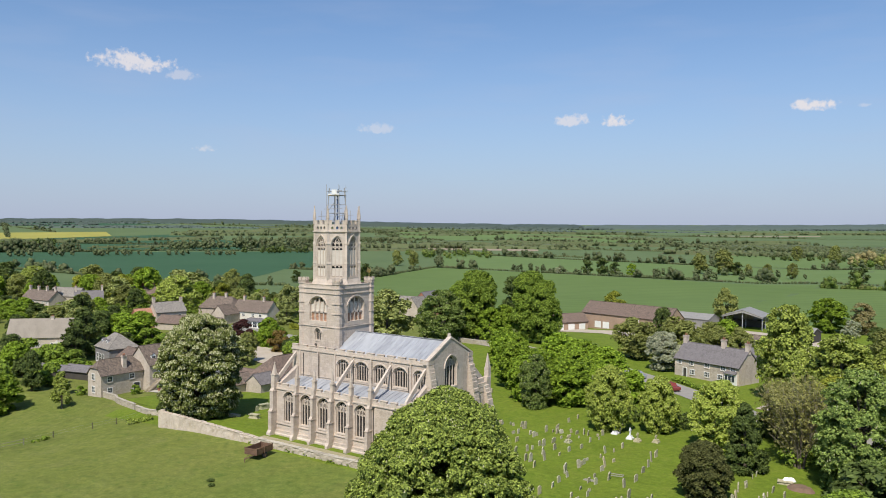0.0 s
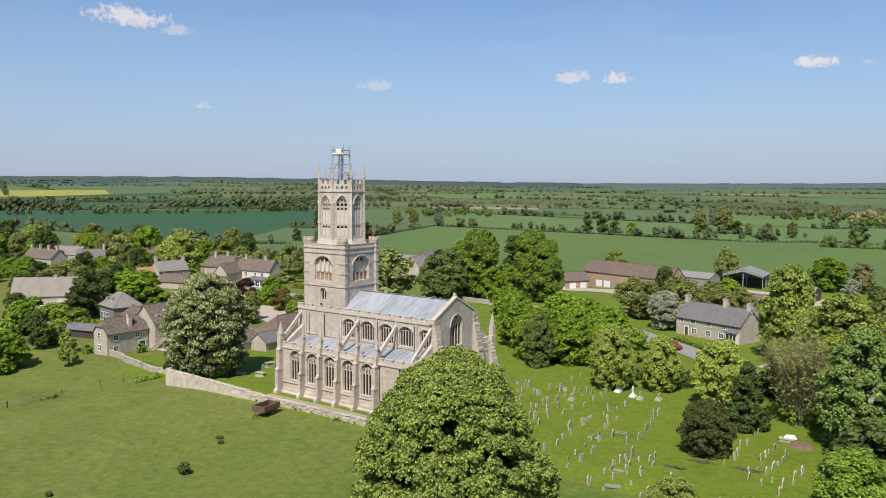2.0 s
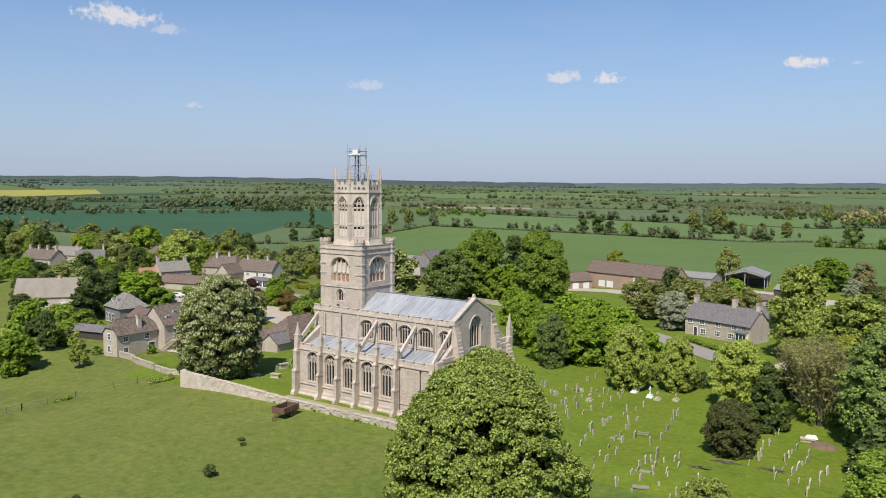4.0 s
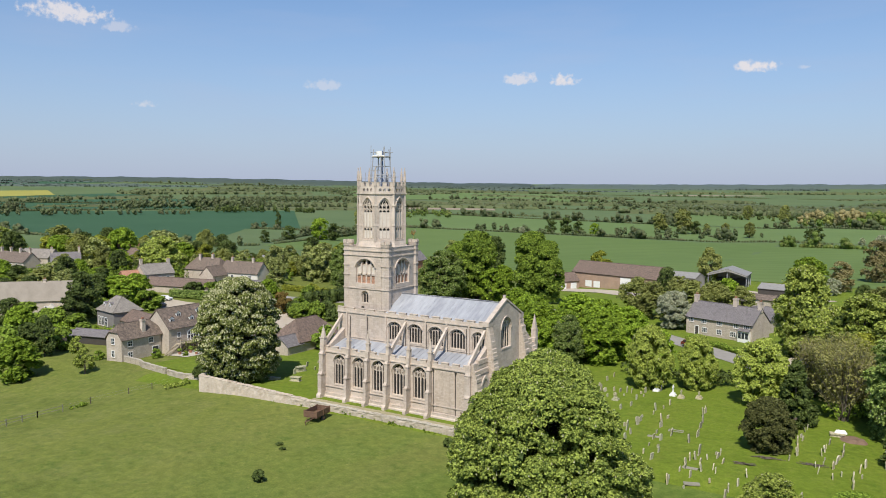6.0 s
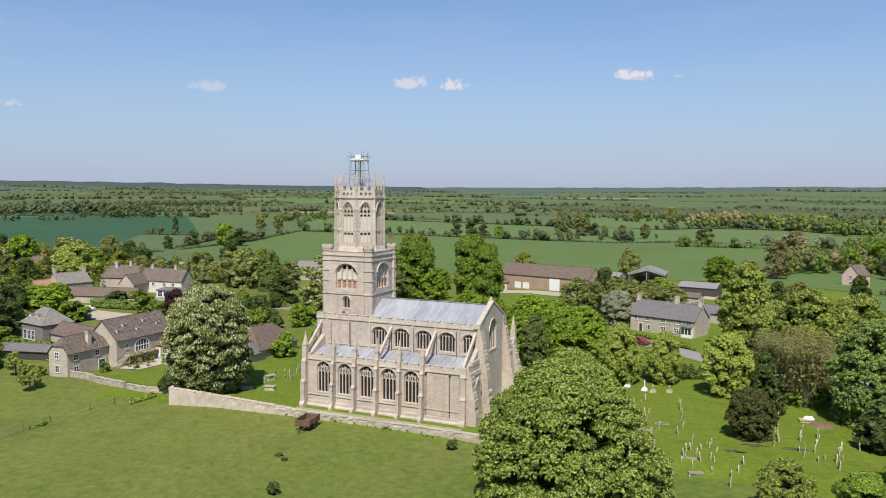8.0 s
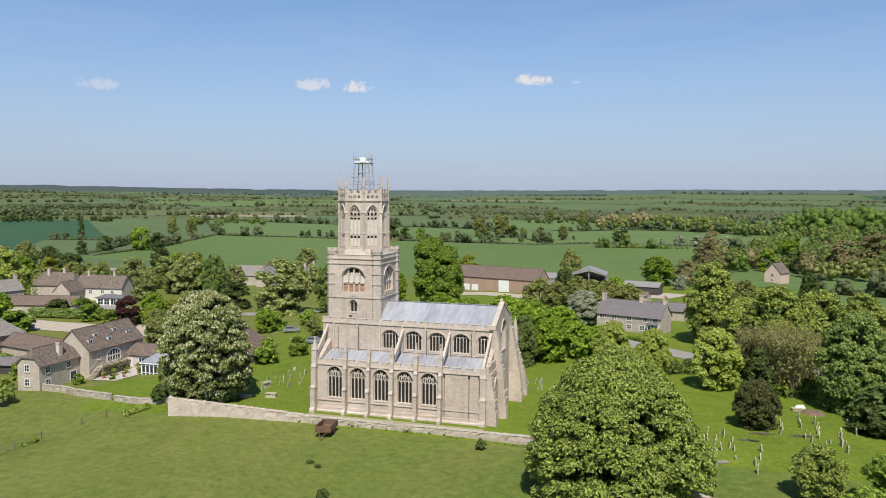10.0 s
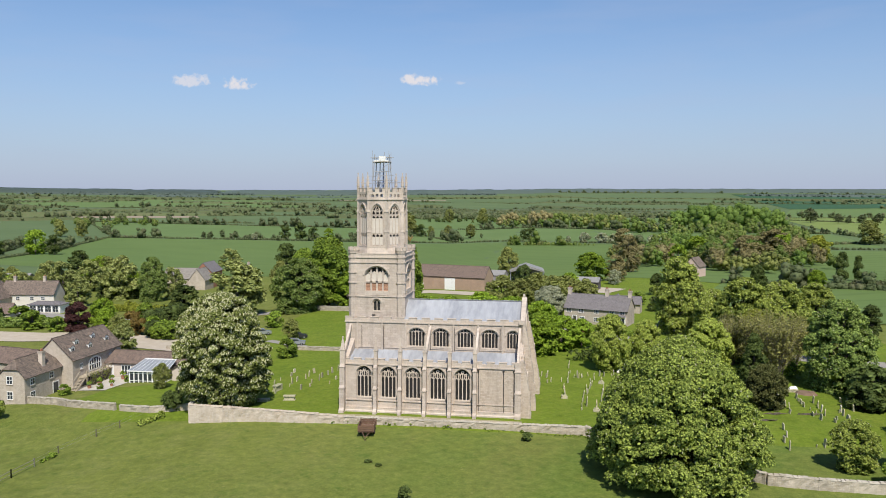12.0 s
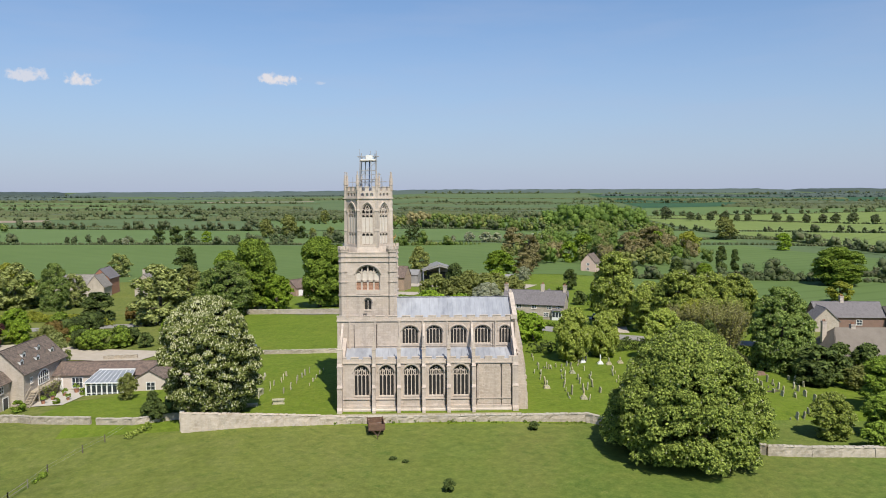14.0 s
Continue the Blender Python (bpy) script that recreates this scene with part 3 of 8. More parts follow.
def sheet(name, a, b, c, d, mat, label, category, lift=0.06, n=14):
    """A patch of ground between four corners (x, y), laid on the land."""
    s = Shape()
    for j in range(n + 1):
        for i in range(n + 1):
            u, v = i / n, j / n
            x = (a[0] * (1 - u) + b[0] * u) * (1 - v) + (d[0] * (1 - u) + c[0] * u) * v
            y = (a[1] * (1 - u) + b[1] * u) * (1 - v) + (d[1] * (1 - u) + c[1] * u) * v
            s.v.append((x, y, ground_z(x, y) + lift))
    s.f = [(j * (n + 1) + i, j * (n + 1) + i + 1, (j + 1) * (n + 1) + i + 1, (j + 1) * (n + 1) + i) for j in range(n) for i in range(n)]
    ob = part(name, s, mat, smooth_it=True)
    return tagged(ob, label, category, kind="structure")

# ---- the church ----
church = thing("church", pose(0, 0, 0), "pale limestone parish church with an octagonal lantern tower", "church")
AISLE_Y, CLERE_Y, MID_Y, EAST_X = 0.0, 4.5, 9.9, 28.0
NORTH_CLERE, NORTH_AISLE = 2 * MID_Y - CLERE_Y, 2 * MID_Y - AISLE_Y


def glazing(name, at, a, b, sill, spring, apex, lights, parent, label, mat=None, fancy=True, depth=0.35):
    """A traceried window in an opening: mullions and tracery in one frame, the dark glazing behind it."""
    f = Shape()
    step = (b - a) / lights
    half = 0.07 if fancy else 0.055
    line = arch(a, b, spring, apex, 16)

    def top(u):
        for (u0, w0), (u1, w1) in zip(line, line[1:]):
            if u0 <= u <= u1:
                return w0 + (w1 - w0) * (u - u0) / max(1e-6, u1 - u0)
        return spring

    f.ribbon([(a, sill)] + line + [(b, sill)], 0.11, at, depth - 0.14, depth + 0.12)
    f.prism([(a, sill - 0.12), (b, sill - 0.12), (b, sill + 0.1), (a, sill + 0.1)], at, -0.06, depth + 0.1)
    for i in range(1, lights):
        u = a + i * step
        tip = min(top(u), apex - 0.6) if fancy else top(u)
        f.prism([(u - half, sill), (u + half, sill), (u + half, tip), (u - half, tip)], at, depth - 0.12, depth + 0.1)
    foot = sill + (apex - sill) * 0.6 if fancy else spring + (apex - spring) * 0.1
    for i in range(lights):
        l, r = a + i * step, a + (i + 1) * step
        c = (l + r) / 2
        peak = min(foot + step * 0.75, top(c) - 0.04)
        if peak > foot + 0.1:
            f.ribbon(arch(l, r, foot, peak, 8), 0.05, at, depth - 0.1, depth + 0.08)
        if fancy:
            # two small panels over every light
            cap = min(top(c), peak + 0.7)
            f.prism([(c - 0.035, peak - 0.05), (c + 0.035, peak - 0.05), (c + 0.035, cap), (c - 0.035, cap)], at, depth - 0.11, depth + 0.08)
            for m, n in ((l, c), (c, r)):
                high = peak + 0.45
                if high + 0.25 < top((m + n) / 2):
                    f.ribbon(arch(m, n, high, high + 0.24, 6), 0.04, at, depth - 0.095, depth + 0.07)
    if fancy:
        c, w = (a + b) / 2, apex - 0.55
        for cu, cw, r in ((c, w, 0.2), (c - 0.5, w - 0.4, 0.15), (c + 0.5, w - 0.4, 0.15)):
            f.ribbon([(cu + r * math.cos(i * math.pi / 4), cw + r * math.sin(i * math.pi / 4)) for i in range(8)] + [(cu + r, cw)], 0.045, at, depth - 0.105, depth + 0.08)
    frame_ob = part(name, f, STONE_TRIM, parent, label)
    g = Shape()
    g.prism([(a, sill)] + [(b, sill)] + line[::-1], at, depth + 0.03, depth + 0.07)
    part("pane", g, mat or GLASS, frame_ob, "dark leaded glass")
    h = Shape()
    h.ribbon([(u, w + 0.16) for u, w in arch(a - 0.16, b + 0.16, spring, apex, 14)], 0.08, at, -0.14, 0.02)
    part("hood_mould", h, STONE_TRIM, frame_ob)
    return frame_ob


# south aisle
AW = [(2.80 + 3.765 * i, 2.80 + 3.765 * i + 2.36, 2.2, 5.75, 7.0) for i in range(5)]
at = south(AISLE_Y)
s = Shape()
pierced_wall(s, at, 0.6, 27.5, -0.6, 7.3, AW, 0.0, 0.8)
part("aisle_wall", s, STONE, church)
for hole in AW:
    glazing("aisle_window", at, *hole, 4, church, "four-light pointed window with stone tracery")
for w, out, tall in ((7.22, 0.16, 0.18), (1.72, 0.14, 0.16), (0.64, 0.2, 0.14)):
    s = Shape()
    s.prism([(0.5, w), (27.6, w), (27.6, w + tall), (0.5, w + tall)], at, -out, 0.02)
    part("string_course", s, STONE_TRIM, church)
s = Shape()
s.prism([(-0.1, -0.6), (0.45, -0.6), (0.45, 0.2), (0.3, 0.35), (0.3, 0.6), (-0.1, 0.64)], lambda u, w, d: (d, -u, w), 0.35, 27.65)
part("plinth", s, STONE_TRIM, church)
s = Shape()
crenels(s, at, 0.55, 27.5, 7.35, 7.82, 8.12, -0.02, 0.38, 1.15, 0.72)
part("aisle_parapet", s, STONE_TRIM, church)
# blocked bay panels of the vanished choir
for l, r in ((21.75, 25.0), (25.4, 26.9)):
    s = Shape()
    s.prism([(l, 0.9), (r, 0.9), (r, 6.95), (l, 6.95)], at, -0.05, 0.04)
    part("blocking", s, PATCHED, church, "rougher rubble blocking of a lost opening")
# cast iron rainwater pipes in the angles of the buttresses
for x in (5.42, 9.19, 12.95, 16.72, 20.49, 21.45, 25.2, 26.72):
    s = Shape()
    s.tube((x, -0.1, 0.3), (x, -0.1, 6.9), 0.055, n=6)
    s.cone((x, -0.12), 0.07, 0.17, 6.7, 7.05, 6)
    part("rain_pipe", s, DARK_WOOD, church, "black cast iron rainwater pipe with a hopper head")
for x in (2.54, 6.06, 13.45, 17.25, 21.05, 24.3):
    s = Shape()
    s.tube((x, CLERE_Y - 0.1, 8.8), (x, CLERE_Y - 0.1, 12.5), 0.05, n=6)
    part("rain_pipe", s, DARK_WOOD, church, "black cast iron rainwater pipe with a hopper head")


def buttress(x, wide, deep, parent, fly, pinnacle=True):
    """A stepped buttress with set-offs against the aisle, a pinnacle and, where it has one, a flying arch to the clerestory."""
    b = Shape()
    side = lambda u, w, d: (x - wide / 2 + d, -u, w)
    b.prism([(-0.1, -0.6), (deep + 0.35, -0.6), (deep + 0.35, 0.35), (deep + 0.2, 0.6), (deep, 0.75), (deep, 3.7), (deep * 0.72, 4.15),
             (deep * 0.72, 6.9), (deep * 0.5, 7.35), (deep * 0.5, 8.3), (-0.1, 8.3)], side, 0, wide)
    for w, d in ((3.65, deep), (6.85, deep * 0.72)):
        b.prism([(-0.05, w), (d + 0.07, w), (d + 0.07, w + 0.12), (-0.05, w + 0.12)], side, -0.06, wide + 0.06)
    ob = part("buttress", b, STONE, parent)
    if pinnacle:
        p = Shape()
        cy = -0.12
        r = wide * 0.52
        p.box(x - r, cy - r, 8.25, x + r, cy + r, 9.5)
        p.box(x - r - 0.07, cy - r - 0.07, 9.4, x + r + 0.07, cy + r + 0.07, 9.55)
        p.cone((x, cy), r * 1.15, 0.06, 9.55, 11.3, 4, math.pi / 4)
        p.cone((x, cy), 0.12, 0.12, 11.25, 11.45, 6)
        for i in range(3):
            k = r * (0.8 - 0.22 * i)
            for sx, sy in ((1, 0), (-1, 0), (0, 1), (0, -1)):
                p.cone((x + sx * k, cy + sy * k), 0.07, 0.02, 9.75 + 0.45 * i, 9.98 + 0.45 * i, 5)
        part("pinnacle", p, STONE_TRIM, ob)
    if fly:
        f = Shape()
        f.prism([(0.15, 8.2), (0.0, 8.65), (-CLERE_Y, 12.65), (-CLERE_Y, 12.1), (-2.6, 10.2), (-1.2, 8.9), (-0.5, 8.2)], side, wide / 2 - 0.17, wide / 2 + 0.17)
        part("flying_buttress", f, STONE_TRIM, ob)
    return ob


for i, x in enumerate((0.75, 5.88, 9.65, 13.41, 17.18, 20.95)):
    buttress(x, 0.52 if i else 0.75, 1.15, church, i in (0, 3, 5))
buttress(27.3, 0.9, 0.6, church, True, False)
# aisle end walls, lean-to roofs
for x, face in ((0.6, -1), (27.9, 1)):
    for lo, hi in ((AISLE_Y + 0.8, CLERE_Y + 0.1), (NORTH_CLERE - 0.1, NORTH_AISLE - 0.8)):
        s = Shape()
        inner = hi if lo < MID_Y else lo
        poly = [(lo, -0.6), (hi, -0.6), (hi, 10.4 if inner == hi else 8.2), (lo, 8.2 if inner == hi else 10.4)]
        s.prism(poly, lambda u, w, d: (x + d * -face, u, w), 0, 0.8)
        part("aisle_end_wall", s, STONE, church)
for side in (1, -1):
    s = Shape()
    y = lambda v: v if side > 0 else 2 * MID_Y - v
    n = 30
    s.prism([(y(0.3), 7.35), (y(0.3), 7.5), (y(CLERE_Y + 0.05), 8.7), (y(CLERE_Y + 0.05), 8.55)], lambda u, w, d: (d, u, w), 1.0, 27.1)
    under = part("aisle_roof", s, LEAD, church, "grey lead sheet roof with rolls")
    for i in range(n):
        s = Shape()
        x0, x1 = 1.0 + i * 26.1 / n, 1.0 + (i + 1) * 26.1 / n
        lap = 0.006 * (i % 3)
        s.add([(x0, y(0.3), 7.53 + lap), (x1, y(0.3), 7.53 + lap), (x1, y(CLERE_Y + 0.05), 8.73 + lap), (x0, y(CLERE_Y + 0.05), 8.73 + lap)], [(0, 1, 2, 3)])
        s.tube((x0, y(0.3), 7.56), (x0, y(CLERE_Y), 8.76), 0.03, n=5)
        part("lead_sheet", s, LEAD, under)
# north aisle outer wall
s = Shape()
pierced_wall(s, lambda u, w, d: (u, NORTH_AISLE - d, w), 0.6, 27.5, -0.6, 8.1, AW, 0.0, 0.8)
part("aisle_wall", s, STONE, church)
s = Shape()
for h in AW:
    s.prism([(h[0], 2.2), (h[1], 2.2), (h[1], 7.0), (h[0], 7.0)], lambda u, w, d: (u, NORTH_AISLE - d, w), 0.3, 0.4)
part("north_glazing", s, GLASS, church)

# clerestory
CW = [(9.98 + 3.80 * i, 9.98 + 3.80 * i + 2.6, 9.3, 11.25, 12.25) for i in range(4)] + [(25.25, 27.2, 9.3, 11.25, 12.2)]
for plane, y in ((south(CLERE_Y), 1), (lambda u, w, d: (u, NORTH_CLERE - d, w), -1)):
    s = Shape()
    pierced_wall(s, plane, -0.1, EAST_X, -0.6, 13.0, CW, 0.0, 0.8)
    part("clerestory_wall", s, STONE, church)
    for hole in CW:
        glazing("clerestory_window", plane, *hole, 5 if hole[1] - hole[0] > 2.2 else 4, church, "low-arched clerestory window of narrow lights", None, False)
    for w, out, tall in ((12.95, 0.15, 0.2), (9.0, 0.1, 0.12)):
        s = Shape()
        s.prism([(-0.2, w), (28.1, w), (28.1, w + tall), (-0.2, w + tall)], plane, -out, 0.02)
        part("string_course", s, STONE_TRIM, church)
    for u in (1.84, 5.81, 9.6, 13.28, 17.1, 20.9, 24.7):
        s = Shape()
        s.prism([(u - 0.12, 8.5), (u + 0.12, 8.5), (u + 0.12, 12.95), (u - 0.12, 12.95)], plane, -0.2, 0.02)
        part("wall_shaft", s, STONE_TRIM, church)
    s = Shape()
    crenels(s, plane, -0.15, EAST_X - 0.4, 13.1, 13.5, 13.75, -0.02, 0.35, 1.25, 0.75)
    part("clerestory_parapet", s, STONE_TRIM, church)
s = Shape()
s.prism([(CLERE_Y + 0.3, -0.6), (NORTH_CLERE - 0.3, -0.6), (NORTH_CLERE - 0.3, 13.0), (CLERE_Y + 0.3, 13.0)], lambda u, w, d: (d, u, w), -0.1, 0.7)
part("west_wall", s, STONE, church)

# nave roof of lead with rolls
for side in (1, -1):
    s = Shape()
    y = lambda v: v if side > 0 else 2 * MID_Y - v
    n = 26
    s.prism([(y(CLERE_Y + 0.3), 12.9), (y(CLERE_Y + 0.3), 13.06), (y(MID_Y), 15.94), (y(MID_Y), 15.8)], lambda u, w, d: (d, u, w), 8.6, 27.5)
    s.tube((8.6, y(MID_Y), 16.03), (27.5, y(MID_Y), 16.03), 0.12)
    under = part("nave_roof", s, LEAD, church, "grey lead sheet roof with rolls")
    for i in range(n):
        s = Shape()
        x0, x1 = 8.6 + i * 18.9 / n, 8.6 + (i + 1) * 18.9 / n
        s.add([(x0, y(CLERE_Y + 0.3), 13.12), (x1, y(CLERE_Y + 0.3), 13.12), (x1, y(MID_Y), 16.0), (x0, y(MID_Y), 16.0)], [(0, 1, 2, 3)])
        s.tube((x0, y(CLERE_Y + 0.3), 13.13), (x0, y(MID_Y), 16.01), 0.032, n=5)
        part("lead_sheet", s, LEAD, under)

# east gable
at = east(EAST_X)
s = Shape()
EW = (8.35, 11.45, 9.2, 12.0, 13.9)
pierced_wall(s, at, CLERE_Y + 0.003, NORTH_CLERE - 0.003, -0.6, 13.9, [EW], -0.003, 0.7)
s.prism([(CLERE_Y + 0.6, 13.9), (NORTH_CLERE - 0.6, 13.9), (MID_Y, 16.45)], at, 0, 0.7)
part("east_wall", s, STONE, church)
glazing("east_window", at, *EW, 4, church, "blind four-light window high in the gable")
s = Shape()
s.ribbon([(CLERE_Y - 0.2, 13.75), (MID_Y, 16.62), (NORTH_CLERE + 0.2, 13.75)], 0.12, at, -0.1, 0.62)
s.prism([(CLERE_Y - 0.35, 13.2), (CLERE_Y + 0.9, 13.2), (CLERE_Y + 0.9, 13.75), (CLERE_Y - 0.35, 13.75)], at, -0.1, 0.9)
s.prism([(NORTH_CLERE - 0.9, 13.2), (NORTH_CLERE + 0.35, 13.2), (NORTH_CLERE + 0.35, 13.75), (NORTH_CLERE - 0.9, 13.75)], at, -0.1, 0.9)
s.cone((EAST_X - 0.35, MID_Y), 0.3, 0.22, 16.7, 17.2, 4, math.pi / 4)
part("gable_coping", s, STONE_TRIM, church)
# torn stumps of the lost choir walls, each stage narrower than the one below
def stump(y, thick, reach, top, steps):
    """A torn wall end: it narrows upwards in small uneven courses."""
    r0 = random.Random(int(y * 10) + steps)
    n = steps * 3
    line, z = [(EAST_X - 0.3, -0.6), (EAST_X + reach + 0.12, -0.6), (EAST_X + reach + 0.12, 0.5)], 0.5
    for k in range(n):
        z1 = 0.5 + (top - 0.5) * (k + 1) / n
        r = 0.1 + reach * (1 - ((k + 0.5) / n) ** 1.6) + r0.uniform(-0.07, 0.07)
        line += [(EAST_X + r, z + 0.04), (EAST_X + r - r0.uniform(0.0, 0.09), z1 - 0.05)]
        z = z1
    line += [(EAST_X - 0.3, top)]
    s = Shape()
    s.prism(line, lambda u, w, d: (u, y + d, w), 0, thick)
    return part("choir_stump", s, PATCHED, church, "ragged stump of a demolished choir wall")


stump(-0.02, 1.3, 1.15, 8.6, 5)
stump(4.2, 1.3, 1.7, 13.2, 8)
stump(NORTH_CLERE - 1.0, 1.3, 2.0, 13.0, 8)
stump(NORTH_AISLE - 1.2, 1.3, 2.0, 8.6, 5)
stump(1.28, 2.95, 0.55, 8.9, 4)
stump(NORTH_CLERE + 0.3, 3.2, 0.6, 9.3, 4)
s = Shape()
at = east(28.55)
s.ribbon(arch(1.3, 3.6, 4.4, 6.4), 0.16, at, -0.14, 0.05)
part("blocked_arch", s, STONE_TRIM, church)
s = Shape()
s.prism([(1.3, 0.8)] + [(3.6, 0.8)] + arch(1.3, 3.6, 4.4, 6.4)[::-1], at, -0.03, 0.02)
part("arch_blocking", s, RUBBLE, church)
s = Shape()
s.prism([(NORTH_AISLE + 0.2, 8.2), (NORTH_AISLE + 0.1, 8.7), (NORTH_CLERE, 12.65), (NORTH_CLERE, 12.1), (NORTH_AISLE - 1.0, 8.2)], lambda u, w, d: (27.2 + d, u, w), 0, 0.4)
part("flying_buttress", s, STONE_TRIM, church)
s = Shape()
s.box(27.4, NORTH_AISLE - 0.2, -0.6, 28.2, NORTH_AISLE + 0.9, 9.2)
s.prism([(NORTH_AISLE + 0.9, -0.6), (NORTH_AISLE + 1.7, -0.6), (NORTH_AISLE + 1.5, 4.0), (NORTH_AISLE + 0.9, 7.5)], lambda u, w, d: (28.1 - d, u, w), 0, 0.7)
s.box(27.3, NORTH_AISLE + 0.3, 9.1, 28.1, NORTH_AISLE + 1.1, 10.6)
s.cone((27.7, NORTH_AISLE + 0.7), 0.5, 0.05, 10.6, 12.9, 4, math.pi / 4)
part("corner_buttress", s, STONE, church)

# tower, square below
TX, TH = 4.65, 4.3
for angle in (-90, 0, 90, 180):
    at = facing(TX, MID_Y, TH, angle)
    low = 12.5 if angle in (-90, 90) else -0.6
    s = Shape()
    pierced_wall(s, at, -TH, TH, low, 14.4, [], 0, 0.9)
    pierced_wall(s, at, -TH, TH, 14.4, 17.0, [(-0.62, 0.62, 14.55, 15.7, 16.5)] if angle != 0 else [], 0, 0.9)
    pierced_wall(s, at, -TH, TH, 17.0, 22.2, [(-1.9, 1.9, 17.4, 20.2, 21.65)], 0, 0.9)
    pierced_wall(s, at, -TH, TH, 22.2, 23.2, [], 0, 0.9)
    part("tower_wall", s, STONE, church)
    for w in (16.85, 22.2, 22.98):
        s = Shape()
        s.prism([(-TH - 0.1, w), (TH + 0.1, w), (TH + 0.1, w + 0.16), (-TH - 0.1, w + 0.16)], at, -0.13, 0.02)
        part("string_course", s, STONE_TRIM, church)
    s = Shape()
    crenels(s, at, -TH + 0.9, TH - 0.9, 23.14, 23.45, 23.62, -0.03, 0.35, 6.0, 0.8)
    part("tower_parapet", s, STONE_TRIM, church)
    # belfry window
    f = Shape()
    line = arch(-1.9, 1.9, 20.2, 21.65, 16)
    f.ribbon([(-1.9, 17.4)] + line + [(1.9, 17.4)], 0.12, at, 0.3, 0.75)
    f.prism([(-1.9, 17.1), (1.9, 17.1), (1.9, 17.75), (-1.9, 17.75)], at, -0.05, 0.7)
    f.prism([(-1.9, 19.05), (1.9, 19.05), (1.9, 19.3), (-1.9, 19.3)], at, 0.25, 0.65)
    for u in (-0.95, 0, 0.95):
        f.prism([(u - 0.12, 17.5), (u + 0.12, 17.5), (u + 0.12, 21.2 + (0.4 if u == 0 else 0)), (u - 0.12, 21.2 + (0.4 if u == 0 else 0))], at, 0.25, 0.65)
    for k in range(4):
        l = -1.9 + 0.95 * k
        f.ribbon(arch(l, l + 0.95, 20.0, 20.75, 8), 0.09, at, 0.38, 0.62)
    fr = part("belfry_window", f, STONE_TRIM, church, "four-light belfry window with red-brown louvres")
    g = Shape()
    g.prism([(-1.9, 17.4), (1.9, 17.4)] + line[::-1], at, 0.84, 0.88)
    part("pane", g, GLASS, fr)
    for k in range(4):
        l = -1.9 + 0.95 * k
        b = Shape()
        b.prism([(l + 0.1, 19.3), (l + 0.85, 19.3), (l + 0.85, 20.25), (l + 0.5, 20.5 + 0.2 * (k in (1, 2))), (l + 0.1, 20.25)], at, 0.42, 0.48)
        part("infill_board", b, BOARD, fr)
        b = Shape()
        for j in range(6):
            w = 17.78 + 0.21 * j
            b.prism([(l + 0.1, w), (l + 0.85, w), (l + 0.85, w + 0.17), (l + 0.1, w + 0.17)], at, 0.38 + 0.02 * (j % 2), 0.5)
        part("louvre", b, LOUVRE, fr, "red-brown louvre boards")
    h = Shape()
    h.ribbon([(u, w + 0.12) for u, w in arch(-2.08, 2.08, 20.2, 21.75, 16)], 0.1, at, -0.15, 0.03)
    part("hood_mould", h, STONE_TRIM, fr)
    if angle != 0:
        glazing("lancet_window", at, -0.62, 0.62, 14.55, 15.7, 16.5, 2, church, "two-light pointed tower window", None, False)
        s = Shape()
        for k in range(3):
            s.prism([(-0.75, 13.5 + 0.2 * k), (-0.2, 13.5 + 0.2 * k), (-0.2, 13.64 + 0.2 * k), (-0.75, 13.64 + 0.2 * k)], at, -0.04, 0.06)
        part("wall_vent", s, DARK_WOOD, church)
s = Shape()
s.prism([(TX - TH + 0.2, MID_Y - TH + 0.2), (TX + TH - 0.2, MID_Y - TH + 0.2), (TX + TH - 0.2, MID_Y + TH - 0.2), (TX - TH + 0.2, MID_Y + TH - 0.2)], lambda u, w, d: (u, w, d), 22.9, 23.1)
part("tower_roof", s, LEAD, church)
for sx in (-1, 1):
    for sy in (-1, 1):
        c = (TX + sx * (TH - 0.5), MID_Y + sy * (TH - 0.5))
        s = Shape()
        s.cone(c, 0.84, 0.8, -0.6, 23.9, 8, math.pi / 8)
        for z in (16.85, 19.0, 20.6, 22.2, 23.0, 23.75):
            s.cone(c, 0.92, 0.92, z, z + 0.17, 8, math.pi / 8)
        s.cone(c, 0.86, 0.96, 23.9, 24.2, 8, math.pi / 8)
        s.cone(c, 0.75, 0.2, 24.2, 24.5, 8, math.pi / 8)
        tur = part("turret", s, STONE, church)
        s = Shape()
        for k in range(8):
            a = facing(c[0], c[1], 0.88, 45 * k)
            s.prism([(-0.2, 24.2), (0.2, 24.2), (0.2, 24.68), (-0.2, 24.68)], a, 0, 0.25)
        part("battlement", s, STONE_TRIM, tur)
# gilt bird vane on the far corner turret
vane = Shape()
c = (TX + TH - 0.5, MID_Y + TH - 0.5)
vane.tube((*c, 24.4), (*c, 25.6), 0.05)
vane.cone(c, 0.05, 0.35, 25.2, 25.6, 6)
vane.prism([(-0.5, 25.5), (0.1, 25.3), (0.5, 25.8), (0.35, 26.3), (0.1, 25.8), (-0.3, 26.2)], lambda u, w, d: (c[0] + u, c[1] + d, w), -0.08, 0.08)
part("vane", vane, GILT, church, "gilded weather vane")

